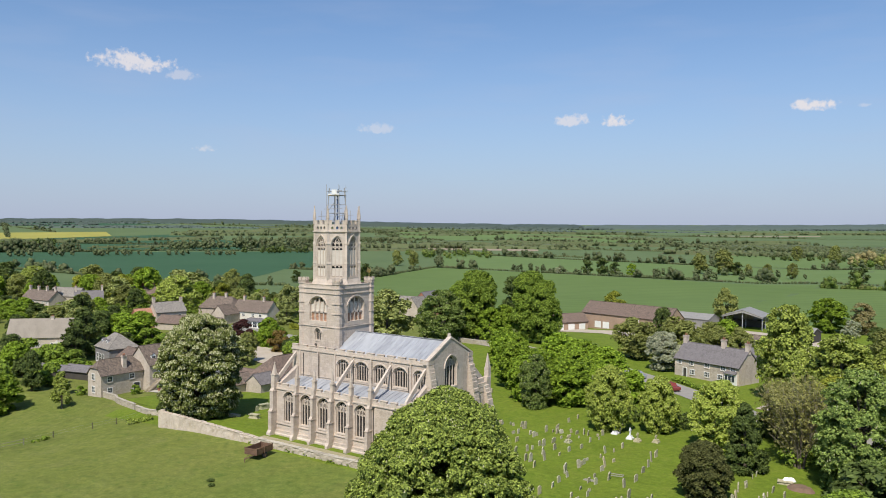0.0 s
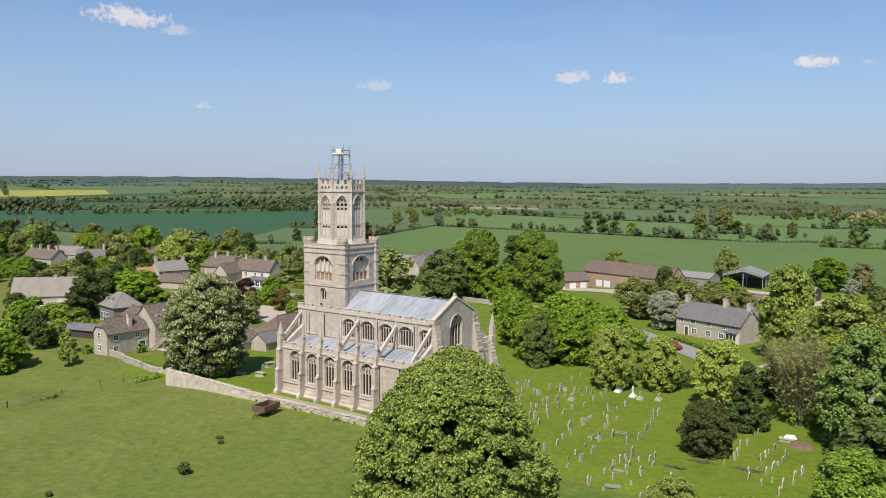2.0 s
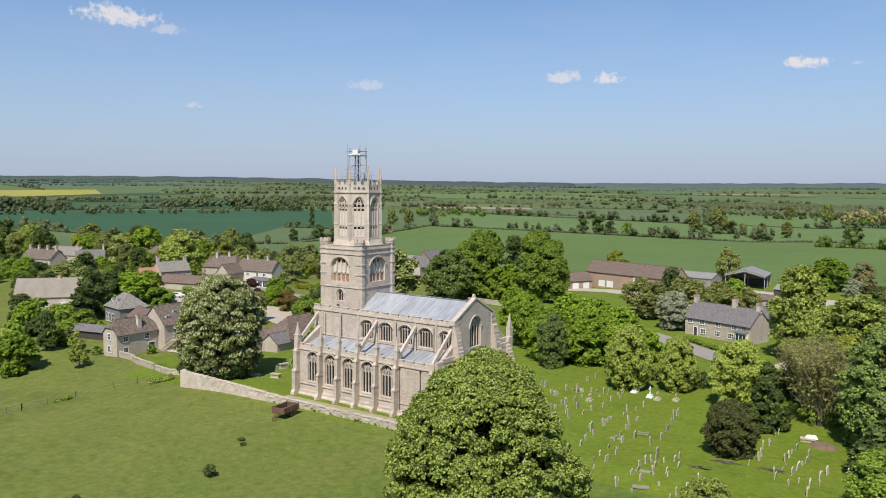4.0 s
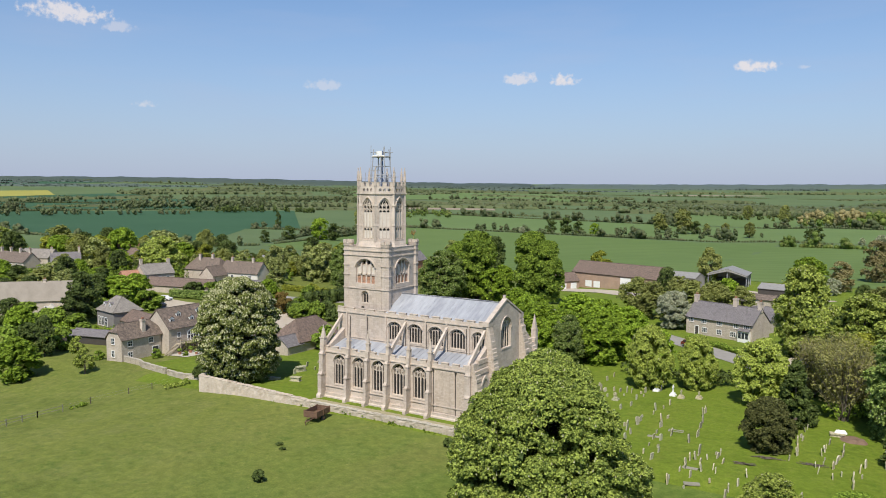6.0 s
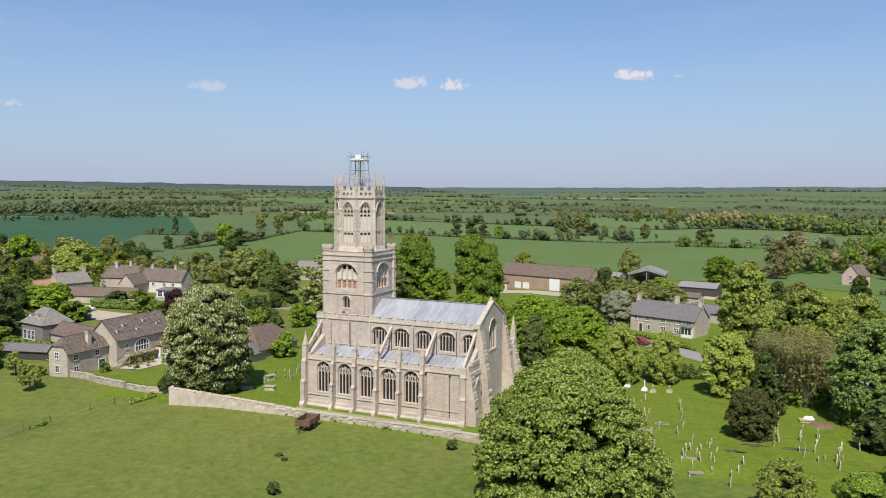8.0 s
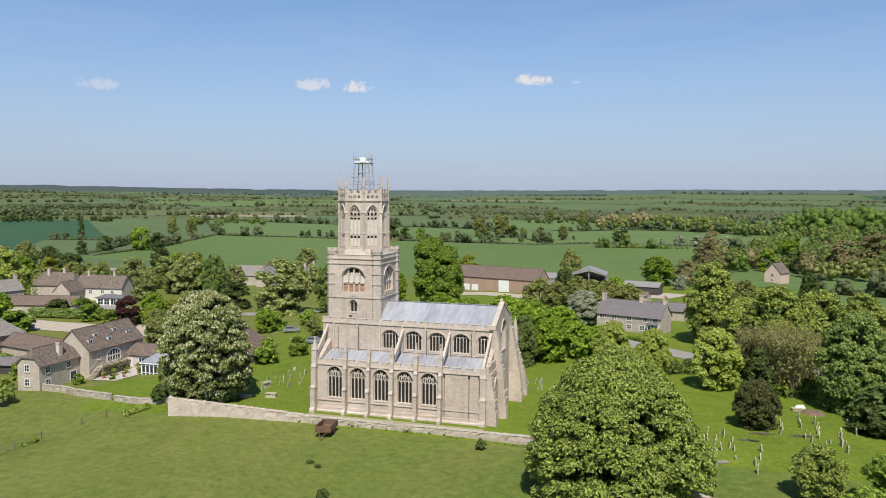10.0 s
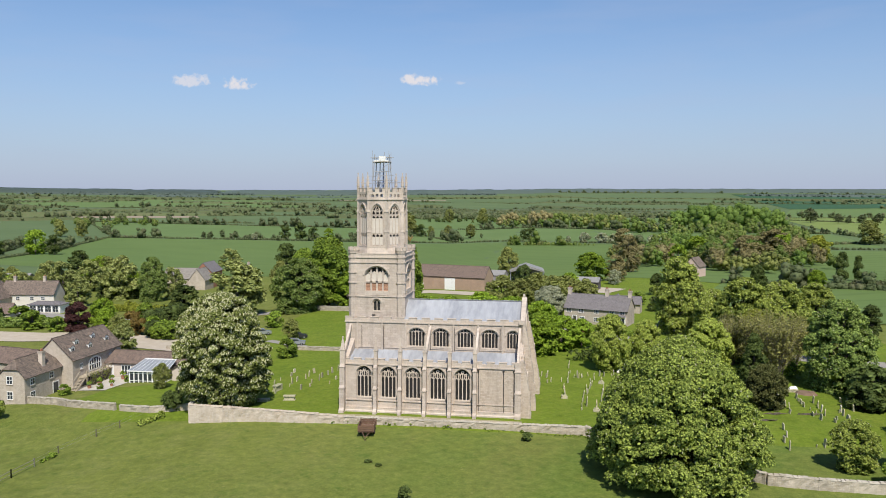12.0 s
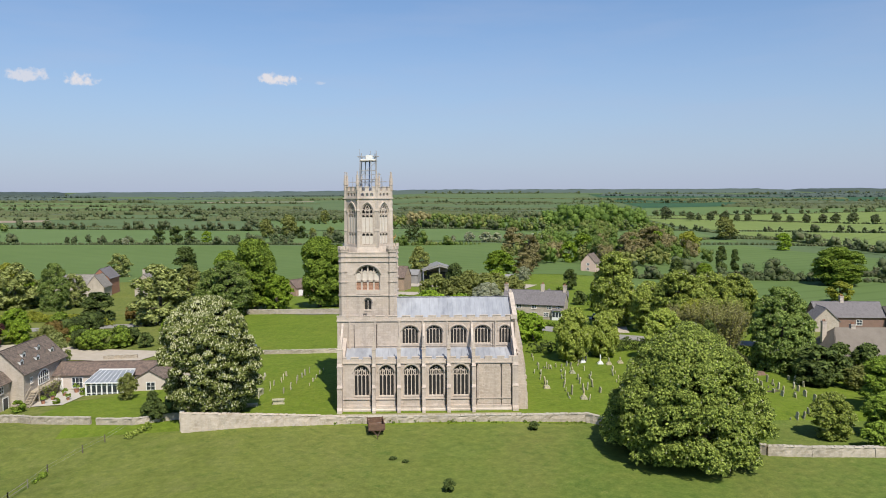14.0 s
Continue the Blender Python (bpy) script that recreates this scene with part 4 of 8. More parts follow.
# octagonal lantern
LR = 3.62
EDGE = LR * math.tan(math.pi / 8)
s = Shape()
s.cone((TX, MID_Y), (LR + 0.62) / math.cos(math.pi / 8), (LR + 0.02) / math.cos(math.pi / 8), 23.1, 24.75, 8, math.pi / 8)
part("lantern_skirt", s, STONE_TRIM, church)
LW = (-0.93, 0.93, 24.95, 29.85, 31.45)
for k in range(8):
    at = facing(TX, MID_Y, LR, 45 * k)
    s = Shape()
    pierced_wall(s, at, -EDGE, EDGE, 24.6, 32.2, [LW], 0, 0.5)
    part("lantern_wall", s, STONE, church)
    for w, out in ((32.1, 0.16), (24.6, 0.1)):
        s = Shape()
        s.prism([(-EDGE - 0.06, w), (EDGE + 0.06, w), (EDGE + 0.06, w + 0.18), (-EDGE - 0.06, w + 0.18)], at, -out, 0.02)
        part("string_course", s, STONE_TRIM, church)
    s = Shape()
    pierced_wall(s, at, -EDGE, EDGE, 32.28, 33.3, [(-0.95, -0.5, 32.55, 32.85, 33.05), (-0.22, 0.22, 32.55, 32.85, 33.05), (0.5, 0.95, 32.55, 32.85, 33.05)], -0.04, 0.3)
    crenels(s, at, -EDGE, EDGE, 33.29, 33.35, 33.95, -0.04, 0.3, 0.62, 0.5)
    part("lantern_parapet", s, STONE_TRIM, church)
    a, b, sill, spring, apex = LW
    line = arch(a, b, spring, apex, 16)
    f = Shape()
    f.ribbon([(a, sill)] + line + [(b, sill)], 0.1, at, 0.05, 0.45)
    for w in (26.75, 29.65):
        f.prism([(a, w), (b, w), (b, w + 0.16), (a, w + 0.16)], at, 0.1, 0.42)
    for u in (-0.31, 0.31):
        f.prism([(u - 0.07, sill), (u + 0.07, sill), (u + 0.07, 30.75), (u - 0.07, 30.75)], at, 0.1, 0.42)
    for c in (-0.62, 0, 0.62):
        for w in (26.35, 29.25):
            f.ribbon(arch(c - 0.3, c + 0.3, w, w + 0.38, 6), 0.05, at, 0.12, 0.4)
        f.ribbon(arch(c - 0.3, c + 0.3, 29.95, min(30.6, 31.0 - abs(c) * 0.9), 6), 0.06, at, 0.12, 0.4)
    f.ribbon([(-0.31, 30.6), (0, 31.3), (0.31, 30.6), (0, 30.2), (-0.31, 30.6)], 0.05, at, 0.12, 0.4)
    fr = part("lantern_window", f, STONE_TRIM, church, "tall three-light lantern window with boarded lights")
    g = Shape()
    g.prism([(a, sill), (b, sill)] + line[::-1], at, 0.46, 0.49)
    part("pane", g, GLASS, fr)
    for c in (-0.62, 0, 0.62):
        d = Shape()
        for lo, hi in ((25.0, 26.28), (26.91, 29.2)):
            d.prism([(c - 0.26, lo), (c + 0.26, lo), (c + 0.26, hi), (c - 0.26, hi)], at, 0.17, 0.22)
        part("infill_board", d, BOARD, fr, "pale infill boards")
    h = Shape()
    h.ribbon([(u, w + 0.1) for u, w in arch(a - 0.14, b + 0.14, spring, apex + 0.1, 14)], 0.08, at, -0.13, 0.03)
    part("hood_mould", h, STONE_TRIM, fr)
    # corner shaft with gablets and a pinnacle
    r = LR / math.cos(math.pi / 8)
    ca = math.pi / 8 + math.pi / 4 * k
    c = (TX + (r - 0.06) * math.cos(ca), MID_Y + (r - 0.06) * math.sin(ca))
    s = Shape()
    s.cone(c, 0.32, 0.30, 24.2, 27.0, 4, ca)
    s.cone(c, 0.40, 0.27, 27.0, 27.35, 4, ca)
    s.cone(c, 0.29, 0.28, 27.35, 30.2, 4, ca)
    s.cone(c, 0.38, 0.24, 30.2, 30.6, 4, ca)
    s.cone(c, 0.24, 0.24, 30.6, 34.0, 4, ca)
    s.cone(c, 0.4, 0.4, 32.1, 32.3, 4, ca)
    sh = part("corner_shaft", s, STONE_TRIM, church)
    s = Shape()
    pc = (TX + r * math.cos(ca), MID_Y + r * math.sin(ca))
    s.cone(pc, 0.22, 0.2, 33.4, 34.35, 8)
    s.cone(pc, 0.27, 0.25, 34.3, 34.5, 8)
    s.cone(pc, 0.23, 0.05, 34.5, 36.3, 8)
    s.cone(pc, 0.1, 0.1, 36.2, 36.4, 6)
    for z in (34.8, 35.2, 35.6):
        for q in range(4):
            s.cone((pc[0] + (0.26 - 0.1 * (z - 34.5)) * math.cos(q * math.pi / 2), pc[1] + (0.26 - 0.1 * (z - 34.5)) * math.sin(q * math.pi / 2)), 0.07, 0.03, z, z + 0.18, 5)
    part("pinnacle", s, STONE, sh)
s = Shape()
s.cone((TX, MID_Y), 3.75, 3.75, 32.3, 32.6, 8, math.pi / 8)
part("lantern_roof", s, LEAD, church)

# repair scaffold on the lantern
scaffold = thing("scaffold", pose(TX, MID_Y, 32.6), "steel tube scaffold tower with a plank platform on the lantern roof", "scaffold")
for x, y in ((-1.1, -0.7), (1.1, -0.7), (1.1, 0.7), (-1.1, 0.7), (0.45, -0.7), (-0.5, 0.7)):
    s = Shape()
    s.tube((x * 1.4, y * 1.4, 0), (x * 0.95, y * 0.95, 6.8 if x * y > 0 else 6.4), 0.085)
    part("standard", s, STEEL, scaffold)
for z, reach in ((2.6, 1.6), (1.2, 1.7), (4.0, 1.3), (5.5, 1.4), (6.25, 1.75)):
    for sy in (-1, 1):
        s = Shape()
        s.tube((-reach, sy * 0.72, z), (reach, sy * 0.72, z + 0.05), 0.055)
        part("ledger", s, STEEL, scaffold)
        s = Shape()
        s.tube((sy * 1.12, -reach * 0.6, z), (sy * 1.12, reach * 0.6, z + 0.04), 0.055)
        part("ledger", s, STEEL, scaffold)
for a, b in (((-1.1, -0.7, 0.3), (1.1, -0.7, 3.0)), ((1.1, 0.7, 0.3), (-1.1, 0.7, 3.0)), ((-1.1, -0.7, 3.2), (1.1, -0.7, 5.3)), ((1.1, -0.7, 0.3), (1.1, 0.7, 3.0))):
    s = Shape()
    s.tube(a, b, 0.05)
    part("brace", s, STEEL, scaffold)
for sy, z, reach in ((-1.1, 2.1, 3.1), (1.1, 2.2, 2.8), (-0.9, 3.3, 2.0)):
    s = Shape()
    s.tube((-reach, sy, z), (reach, sy * 0.9, z + 0.12), 0.045)
    part("ledger", s, STEEL, scaffold)
for x, y, z0, z1 in ((-2.5, -1.1, 0.0, 3.0), (2.3, -1.1, 0.0, 2.8), (2.1, 1.1, 0.0, 3.1), (-1.4, -1.0, 1.5, 7.4), (1.35, -0.9, 4.2, 7.3), (1.3, 0.8, 4.5, 7.2)):
    s = Shape()
    s.tube((x, y, z0), (x * 0.97, y, z1), 0.04)
    part("standard", s, STEEL, scaffold)
for k in range(5):
    s = Shape()
    s.box(-1.3, -0.85 + 0.35 * k, 5.57, 1.3, -0.53 + 0.35 * k, 5.64)
    part("plank", s, PLANK, scaffold)
s = Shape()
s.box(-1.2, -0.8, 5.66, 1.2, -0.76, 5.85)
part("toe_board", s, WHITE_WOOD, scaffold)
s = Shape()
s.box(-0.35, -0.86, 5.7, 0.75, -0.78, 6.5)
part("guard_board", s, WHITE_WOOD, scaffold, "white guard board on the platform")
s = Shape()
s.tube((0.1, 0, 0), (0.2, 0.1, 6.6), 0.13, 0.08, 8)
part("flagpole", s, BLUE_STEEL, scaffold, "blue painted pole")
s = Shape()
s.tube((0.2, 0.2, 5.5), (0.35, 0.2, 7.2), 0.05)
part("ladder", s, STEEL, scaffold)

# ---- trees ----
def leaf_cloud(rng, centres, radii, count, size, droop=0.25, flat=0.8, up=0.55, cull=False, rough=0.45, tuft=7, sides=4):
    """Many small leaves, gathered in tufts on the uneven skins of rounded clumps: their corners, sides of them to a leaf."""
    w = radii ** 2
    want = max(1, count // tuft)
    n = int(want * 2.6) if cull else want
    pick = rng.choice(len(radii), n, p=w / w.sum())
    d = rng.normal(size=(n, 3))
    d /= np.linalg.norm(d, axis=1)[:, None]
    d[:, 2] = np.where(d[:, 2] < -0.35, -d[:, 2], d[:, 2])
    c = centres[pick] + d * (radii[pick] * (0.74 + 0.36 * rng.random(n)))[:, None] * np.array([1, 1, flat])
    if cull:                          # tufts deep inside other clumps never show
        keep = np.ones(n, bool)
        for q, rad in zip(centres, radii):
            keep &= (np.linalg.norm((c - q) / np.array([1, 1, flat]), axis=1) > rad * 0.8)
        some = np.flatnonzero(keep)[:want]
        c, d = c[some], d[some]
    c, d = np.repeat(c, tuft, axis=0), np.repeat(d, tuft, axis=0)
    n = len(c)
    e = rng.normal(size=(n, 3)) + d * 0.5
    e /= np.linalg.norm(e, axis=1)[:, None]
    if tuft > 1:
        c = c + e * (size * tuft ** 0.5 * 0.62 * (0.35 + 0.65 * rng.random(n)))[:, None]
    m = d * 0.75 + e * 0.55 + rng.normal(size=(n, 3)) * rough + np.array([0, 0, up])
    m /= np.linalg.norm(m, axis=1)[:, None]
    a = np.cross(m, rng.normal(size=(n, 3)))
    a /= np.linalg.norm(a, axis=1)[:, None]
    b = np.cross(m, a)
    s = size * (0.65 + 0.7 * rng.random(n))[:, None]
    if sides == 3:
        v = np.stack([c - a * s * 0.8 - b * s * 0.45, c + a * s * 0.8 - b * s * 0.45 - m * s * droop, c + b * s * 0.95], axis=1)
    else:
        v = np.stack([c - a * s, c + b * s * 0.55 - m * s * droop, c + a * s, c - b * s * 0.55 - m * s * droop], axis=1)
    return v.reshape(-1, 3)


def quads_mesh(name, v, mat, sides=4):
    n = len(v) // sides
    me = bpy.data.meshes.new(name)
    me.vertices.add(len(v))
    me.vertices.foreach_set("co", v.astype(np.float32).ravel())
    me.loops.add(len(v))
    me.loops.foreach_set("vertex_index", np.arange(len(v), dtype=np.int32))
    me.polygons.add(n)
    me.polygons.foreach_set("loop_start", np.arange(0, len(v), sides, dtype=np.int32))
    me.materials.append(mat)
    me.update(calc_edges=True)
    return me


def mass_mesh(name, rng, v, centres, radii, mat, flat=1.0):
    """Far foliage: the loose three-cornered leaves v on uneven solid clumps."""
    g = (1 + 5 ** 0.5) / 2
    ico = np.array([(-1, g, 0), (1, g, 0), (-1, -g, 0), (1, -g, 0), (0, -1, g), (0, 1, g), (0, -1, -g), (0, 1, -g), (g, 0, -1), (g, 0, 1), (-g, 0, -1), (-g, 0, 1)]) / math.hypot(1, g)
    tri = np.array([(0, 11, 5), (0, 5, 1), (0, 1, 7), (0, 7, 10), (0, 10, 11), (1, 5, 9), (5, 11, 4), (11, 10, 2), (10, 7, 6), (7, 1, 8),
                    (3, 9, 4), (3, 4, 2), (3, 2, 6), (3, 6, 8), (3, 8, 9), (4, 9, 5), (2, 4, 11), (6, 2, 10), (8, 6, 7), (9, 8, 1)])
    k = len(radii)
    r = radii[:, None, None] * (0.68 + 0.26 * rng.random((k, 12, 1)))
    hull = (centres[:, None, :] + ico[None] * r * np.array([1, 1, flat])).reshape(-1, 3)
    faces = (tri[None] + 12 * np.arange(k)[:, None, None]).reshape(-1) + len(v)
    q, m = len(v) // 3, 20 * k
    me = bpy.data.meshes.new(name)
    me.vertices.add(len(v) + len(hull))
    me.vertices.foreach_set("co", np.concatenate([v, hull]).astype(np.float32).ravel())
    me.loops.add(3 * (q + m))
    me.loops.foreach_set("vertex_index", np.concatenate([np.arange(3 * q), faces]).astype(np.int32))
    me.polygons.add(q + m)
    me.polygons.foreach_set("loop_start", np.arange(0, 3 * (q + m), 3, dtype=np.int32))
    me.polygons.foreach_set("use_smooth", [False] * q + [True] * m)
    me.materials.append(mat)
    me.update(calc_edges=True)
    return me


def far_crown(rng, x, y, tall, wide, lumps, cs, rs):
    """Adds the clumps of one far tree: a rounded, uneven crown that reaches low down."""
    z = ground_z(x, y)
    lean = rng.normal(size=2) * 0.05 * tall
    for k in range(lumps):
        f = 0.2 + 0.62 * (k + rng.random()) / lumps
        reach = 0.5 * wide * math.sqrt(max(0.05, 1 - ((f - 0.45) / 0.56) ** 2)) * 0.62
        a = k * 2.4 + rng.random()
        cs.append((x + lean[0] * f + math.cos(a) * reach * rng.random() ** 0.5, y + lean[1] * f + math.sin(a) * reach * rng.random() ** 0.5, z + tall * f))
        rs.append((0.3 + 0.16 * rng.random()) * wide * (1.12 - 0.45 * f) * (7 / lumps) ** 0.25 * 0.72)


def crown_clumps(rng, shape, n, lump=1.0):
    """Clump centres and sizes of a crown of height 1 and width 1, standing on z = 0; shape names its outline."""
    out = []
    tries = 0
    while len(out) < n and tries < 6000:
        tries += 1
        z = rng.random()
        if shape == "dome":          # broad chestnut or lime, widest low down
            w = 0.5 * math.sqrt(max(0, 1 - ((z - 0.36) / 0.64) ** 2)) if z > 0.36 else 0.5 * (0.72 + 0.28 * (z / 0.36))
        elif shape == "bell":        # an old chestnut, its skirts down to the grass
            w = 0.5 * (1 - max(0.0, (z - 0.12) / 0.88) ** 2.1) ** 0.78
        elif shape == "egg":
            w = 0.5 * math.sqrt(max(0, 1 - ((z - 0.42) / 0.58) ** 2)) if z > 0.42 else 0.5 * math.sqrt(max(0, 1 - ((0.42 - z) / 0.5) ** 2))
        elif shape == "cone":
            w = 0.5 * (1 - z) ** 0.75 + 0.03
        else:                        # a ball-like bush
            w = 0.5 * math.sqrt(max(0, 1 - ((z - 0.45) / 0.55) ** 2))
        a = rng.random() * 2 * math.pi
        k = math.sqrt(rng.random()) if rng.random() < 0.3 else 0.72 + 0.28 * rng.random()
        k *= 0.9 + 0.16 * math.sin(3 * a + 5 * z) * (0.5 + 0.5 * math.sin(a))
        r = lump * (0.065 + 0.10 * rng.random() ** 1.4) * (0.8 if z > 0.85 else 1.0)
        if shape == "bell" and z < 0.16:      # the skirts close up at the foot
            r, k = r * 1.25, min(k, 0.93)
        rad = max(0.0, w - r * 0.75) * k
        out.append((rad * math.cos(a), rad * math.sin(a), min(z, 1 - r * 0.7), r))
    return np.array(out)


def make_tree(name, seed, shape, tall, wide, bare, clumps, leaves, size, mat, label, blossom=0, droop=0.25, up=0.6, bole=None, lump=1.0, rough=0.45):
    """One tree at the origin: a tapered trunk with limbs, and a crown of small leaves on many clumps. bare: height of the crown's foot."""
    rng = np.random.default_rng(seed)
    tree = thing(name, pose(0, 0, 0), label, "tree" if tall > 4.5 else "bush")
    cl = crown_clumps(rng, shape, clumps, lump)
    depth = tall - bare
    centres = cl[:, :3] * np.array([wide, wide, depth]) + np.array([0, 0, bare])
    radii = cl[:, 3] * (wide * 0.55 + depth * 0.45)
    t = Shape()
    r0 = bole or 0.022 * tall + 0.05
    bend = [(rng.normal() * 0.02 * tall, rng.normal() * 0.02 * tall) for _ in range(5)]
    knots = [(0, 0, -0.4)] + [(bend[i][0], bend[i][1], tall * f) for i, f in enumerate((0.12, 0.28, 0.45, 0.62, 0.78))]
    for i, (p, q) in enumerate(zip(knots, knots[1:])):
        t.tube(p, q, r0 * (1.25 - 0.22 * i), r0 * (1.03 - 0.22 * i), 8)
    for i in range(0, len(centres), max(1, len(centres) // 14)):
        c = centres[i]
        k = knots[2 + int(rng.integers(0, 3))]
        k = (k[0], k[1], min(k[2], c[2] * 0.8))
        m = ((k[0] + c[0]) / 2, (k[1] + c[1]) / 2, (k[2] + c[2]) / 2 - 0.04 * tall)
        t.tube(k, m, r0 * 0.38, r0 * 0.24, 5)
        t.tube(m, tuple(c), r0 * 0.24, r0 * 0.07, 5)
    part("trunk", t, BARK, tree)
    v = leaf_cloud(rng, centres, radii, leaves * 2, size * 0.8, droop, 0.85, up, True, rough, sides=3)
    inner = leaf_cloud(rng, centres, radii * 0.62, clumps * 9, 0.2 + 0.38 * float(radii.mean()), droop, 0.85, 0.0, False, 1.0, 1, 3)
    v = np.concatenate([v, inner])          # oversized inner leaves, added to keep light out of the crown
    v[:, 2] = np.maximum(v[:, 2], 0.15 + 0.5 * bare)
    crown = new("crown", quads_mesh("crown", v, mat, 3))
    crown.parent = tree
    if blossom:
        f = Shape()
        order = np.argsort(-(centres[:, 2] + 0.5 * np.linalg.norm(centres[:, :2], axis=1)))
        pick = rng.integers(0, len(order), blossom)
        for i in pick:
            c, r = centres[order[i]], radii[order[i]]
            d = rng.normal(size=3)
            d[2] = abs(d[2]) * 0.8
            d /= np.linalg.norm(d)
            p = c + d * r * np.array([1, 1, 0.85]) * 1.04
            h = (0.15 + 0.12 * rng.random()) * 0.95
            k = len(f.v)
            w = h * 0.3
            f.v += [(p[0] - w, p[1] - w, p[2] - 0.05), (p[0] + w, p[1] - w, p[2] - 0.05), (p[0] + w, p[1] + w, p[2] - 0.05), (p[0] - w, p[1] + w, p[2] - 0.05), (p[0], p[1], p[2] + h)]
            f.f += [(k, k + 1, k + 4), (k + 1, k + 2, k + 4), (k + 2, k + 3, k + 4), (k + 3, k, k + 4)]
        me = bpy.data.meshes.new("blossom")
        me.from_pydata(f.v, [], f.f)
        me.materials.append(BLOSSOM)
        ob = new("blossom", me)
        ob.parent = tree
        tagged(ob, "upright cream flower candles")
    return tree


def plant(tree, x, y, scale=1.0, turn=0.0, first=False, wide=1.0, sink=0.0, label="", name=""):
    m = pose(x, y, ground_z(x, y) - sink, 0, 0, turn)
    if first:
        ob = tree
        ob.matrix_world = m
    else:
        ob = copy_thing(tree, m)
    ob.scale = (scale * wide, scale * wide, scale)
    return tagged(ob, label)


# the two great horse chestnuts beside the church
big = make_tree("horse_chestnut", 11, "bell", 17.7, 25.0, 1.2, 760, 122000, 0.185, LEAF_BRIGHT, "huge spreading horse chestnut in fresh green leaf by the churchyard wall", 2800, 0.45, 0.6, 0.6, 0.5)
plant(big, 47.4, -18.6, 0.95, 0, True, 1.0)
white = make_tree("flowering_chestnut", 12, "egg", 17.8, 15.4, 0.1, 760, 70000, 0.17, LEAF_SPECK, "tall horse chestnut covered in cream flower candles", 26000, 0.45, 0.6, 0.5, 0.43)
plant(white, -19.0, 0.6, 1.0, 0, True, 1.1)

# kinds, each with a tree of its own that others are copied from
chestnut = make_tree("chestnut_tree", 21, "dome", 12.5, 10.5, 0.1, 150, 12000, 0.26, LEAF_OLIVE, "rounded chestnut tree with scattered cream blossom", 550, 0.45, 0.6, None, 0.75)
plant(chestnut, 61.0, 75.5, 1.45, 0, True, 0.85)
lime_tree = make_tree("lime_tree", 22, "egg", 22.5, 16.0, 1.0, 130, 19000, 0.4, LEAF_MID, "tall broad lime tree in full green leaf")
plant(lime_tree, -37.5, 116.5, 0.94, 0, True)
green_tree = make_tree("green_tree", 23, "egg", 10.0, 9.5, 0.1, 90, 5000, 0.34, LEAF_LIME, "bushy bright green tree", 0, 0.25, 0.6, None, 0.8)
plant(green_tree, 21.0, 45.0, 0.85, 0, True)
dark_tree = make_tree("dark_tree", 24, "egg", 13.0, 10.0, 0.4, 55, 2800, 0.45, LEAF_DARK, "dense dark green tree")
plant(dark_tree, -79.6, 106.1, 0.64, 0, True, 1.6)
yew = make_tree("yew_tree", 25, "dome", 6.6, 7.6, 0.0, 190, 17000, 0.16, LEAF_YEW, "dense dark yew in the churchyard", 0, 0.1, 0.3, None, 0.6, 0.95)
plant(yew, 65.0, 11.5, 1.0, 0, True)
yellow_tree = make_tree("yellow_green_tree", 26, "egg", 10.5, 8.5, 0.2, 55, 2600, 0.42, LEAF_YELLOW, "yellow-green tree in young leaf")
plant(yellow_tree, -205.0, 120.0, 1.0, 0, True)
brown_tree = make_tree("brown_tree", 27, "egg", 10.5, 9.0, 0.4, 55, 2800, 0.31, LEAF_BROWN, "half-bare brownish tree with opening buds")
plant(brown_tree, -68.0, 52.0, 0.75, 0, True, 0.9)
bare_tree = make_tree("budding_tree", 44, "egg", 10.5, 9.0, 0.4, 60, 3000, 0.3, LEAF_BARE, "brown half-bare tree just coming into bud")
plant(bare_tree, 64.7, 257.5, 1.55, 0, True, 0.95)
grey_tree = make_tree("whitebeam", 28, "egg", 9.0, 8.5, 0.3, 45, 7500, 0.3, LEAF_GREY, "silvery grey-green blossoming tree", 500)
plant(grey_tree, 30.8, 92.0, 0.98, 0, True, 1.1)
purple_tree = make_tree("copper_tree", 29, "egg", 7.0, 6.5, 0.3, 35, 4000, 0.28, LEAF_PURPLE, "dark copper-purple tree in a garden")
plant(purple_tree, -89.0, 68.0, 1.15, 0, True)
bush = make_tree("bush", 30, "ball", 3.0, 3.8, 0.0, 34, 1700, 0.24, LEAF_MID, "rounded green garden bush")
plant(bush, -67.0, 11.0, 1.2, 0, True)
dark_bush = make_tree("dark_bush", 31, "ball", 3.2, 4.2, 0.0, 34, 1700, 0.24, LEAF_DARK, "dark green evergreen bush")
plant(dark_bush, -60.0, 72.0, 1.2, 0, True)
sapling = make_tree("sapling", 32, "egg", 4.6, 4.0, 0.8, 20, 1500, 0.2, LEAF_OLIVE, "young fruit tree in the pasture")
plant(sapling, -68.0, 2.0, 1.0, 0, True)

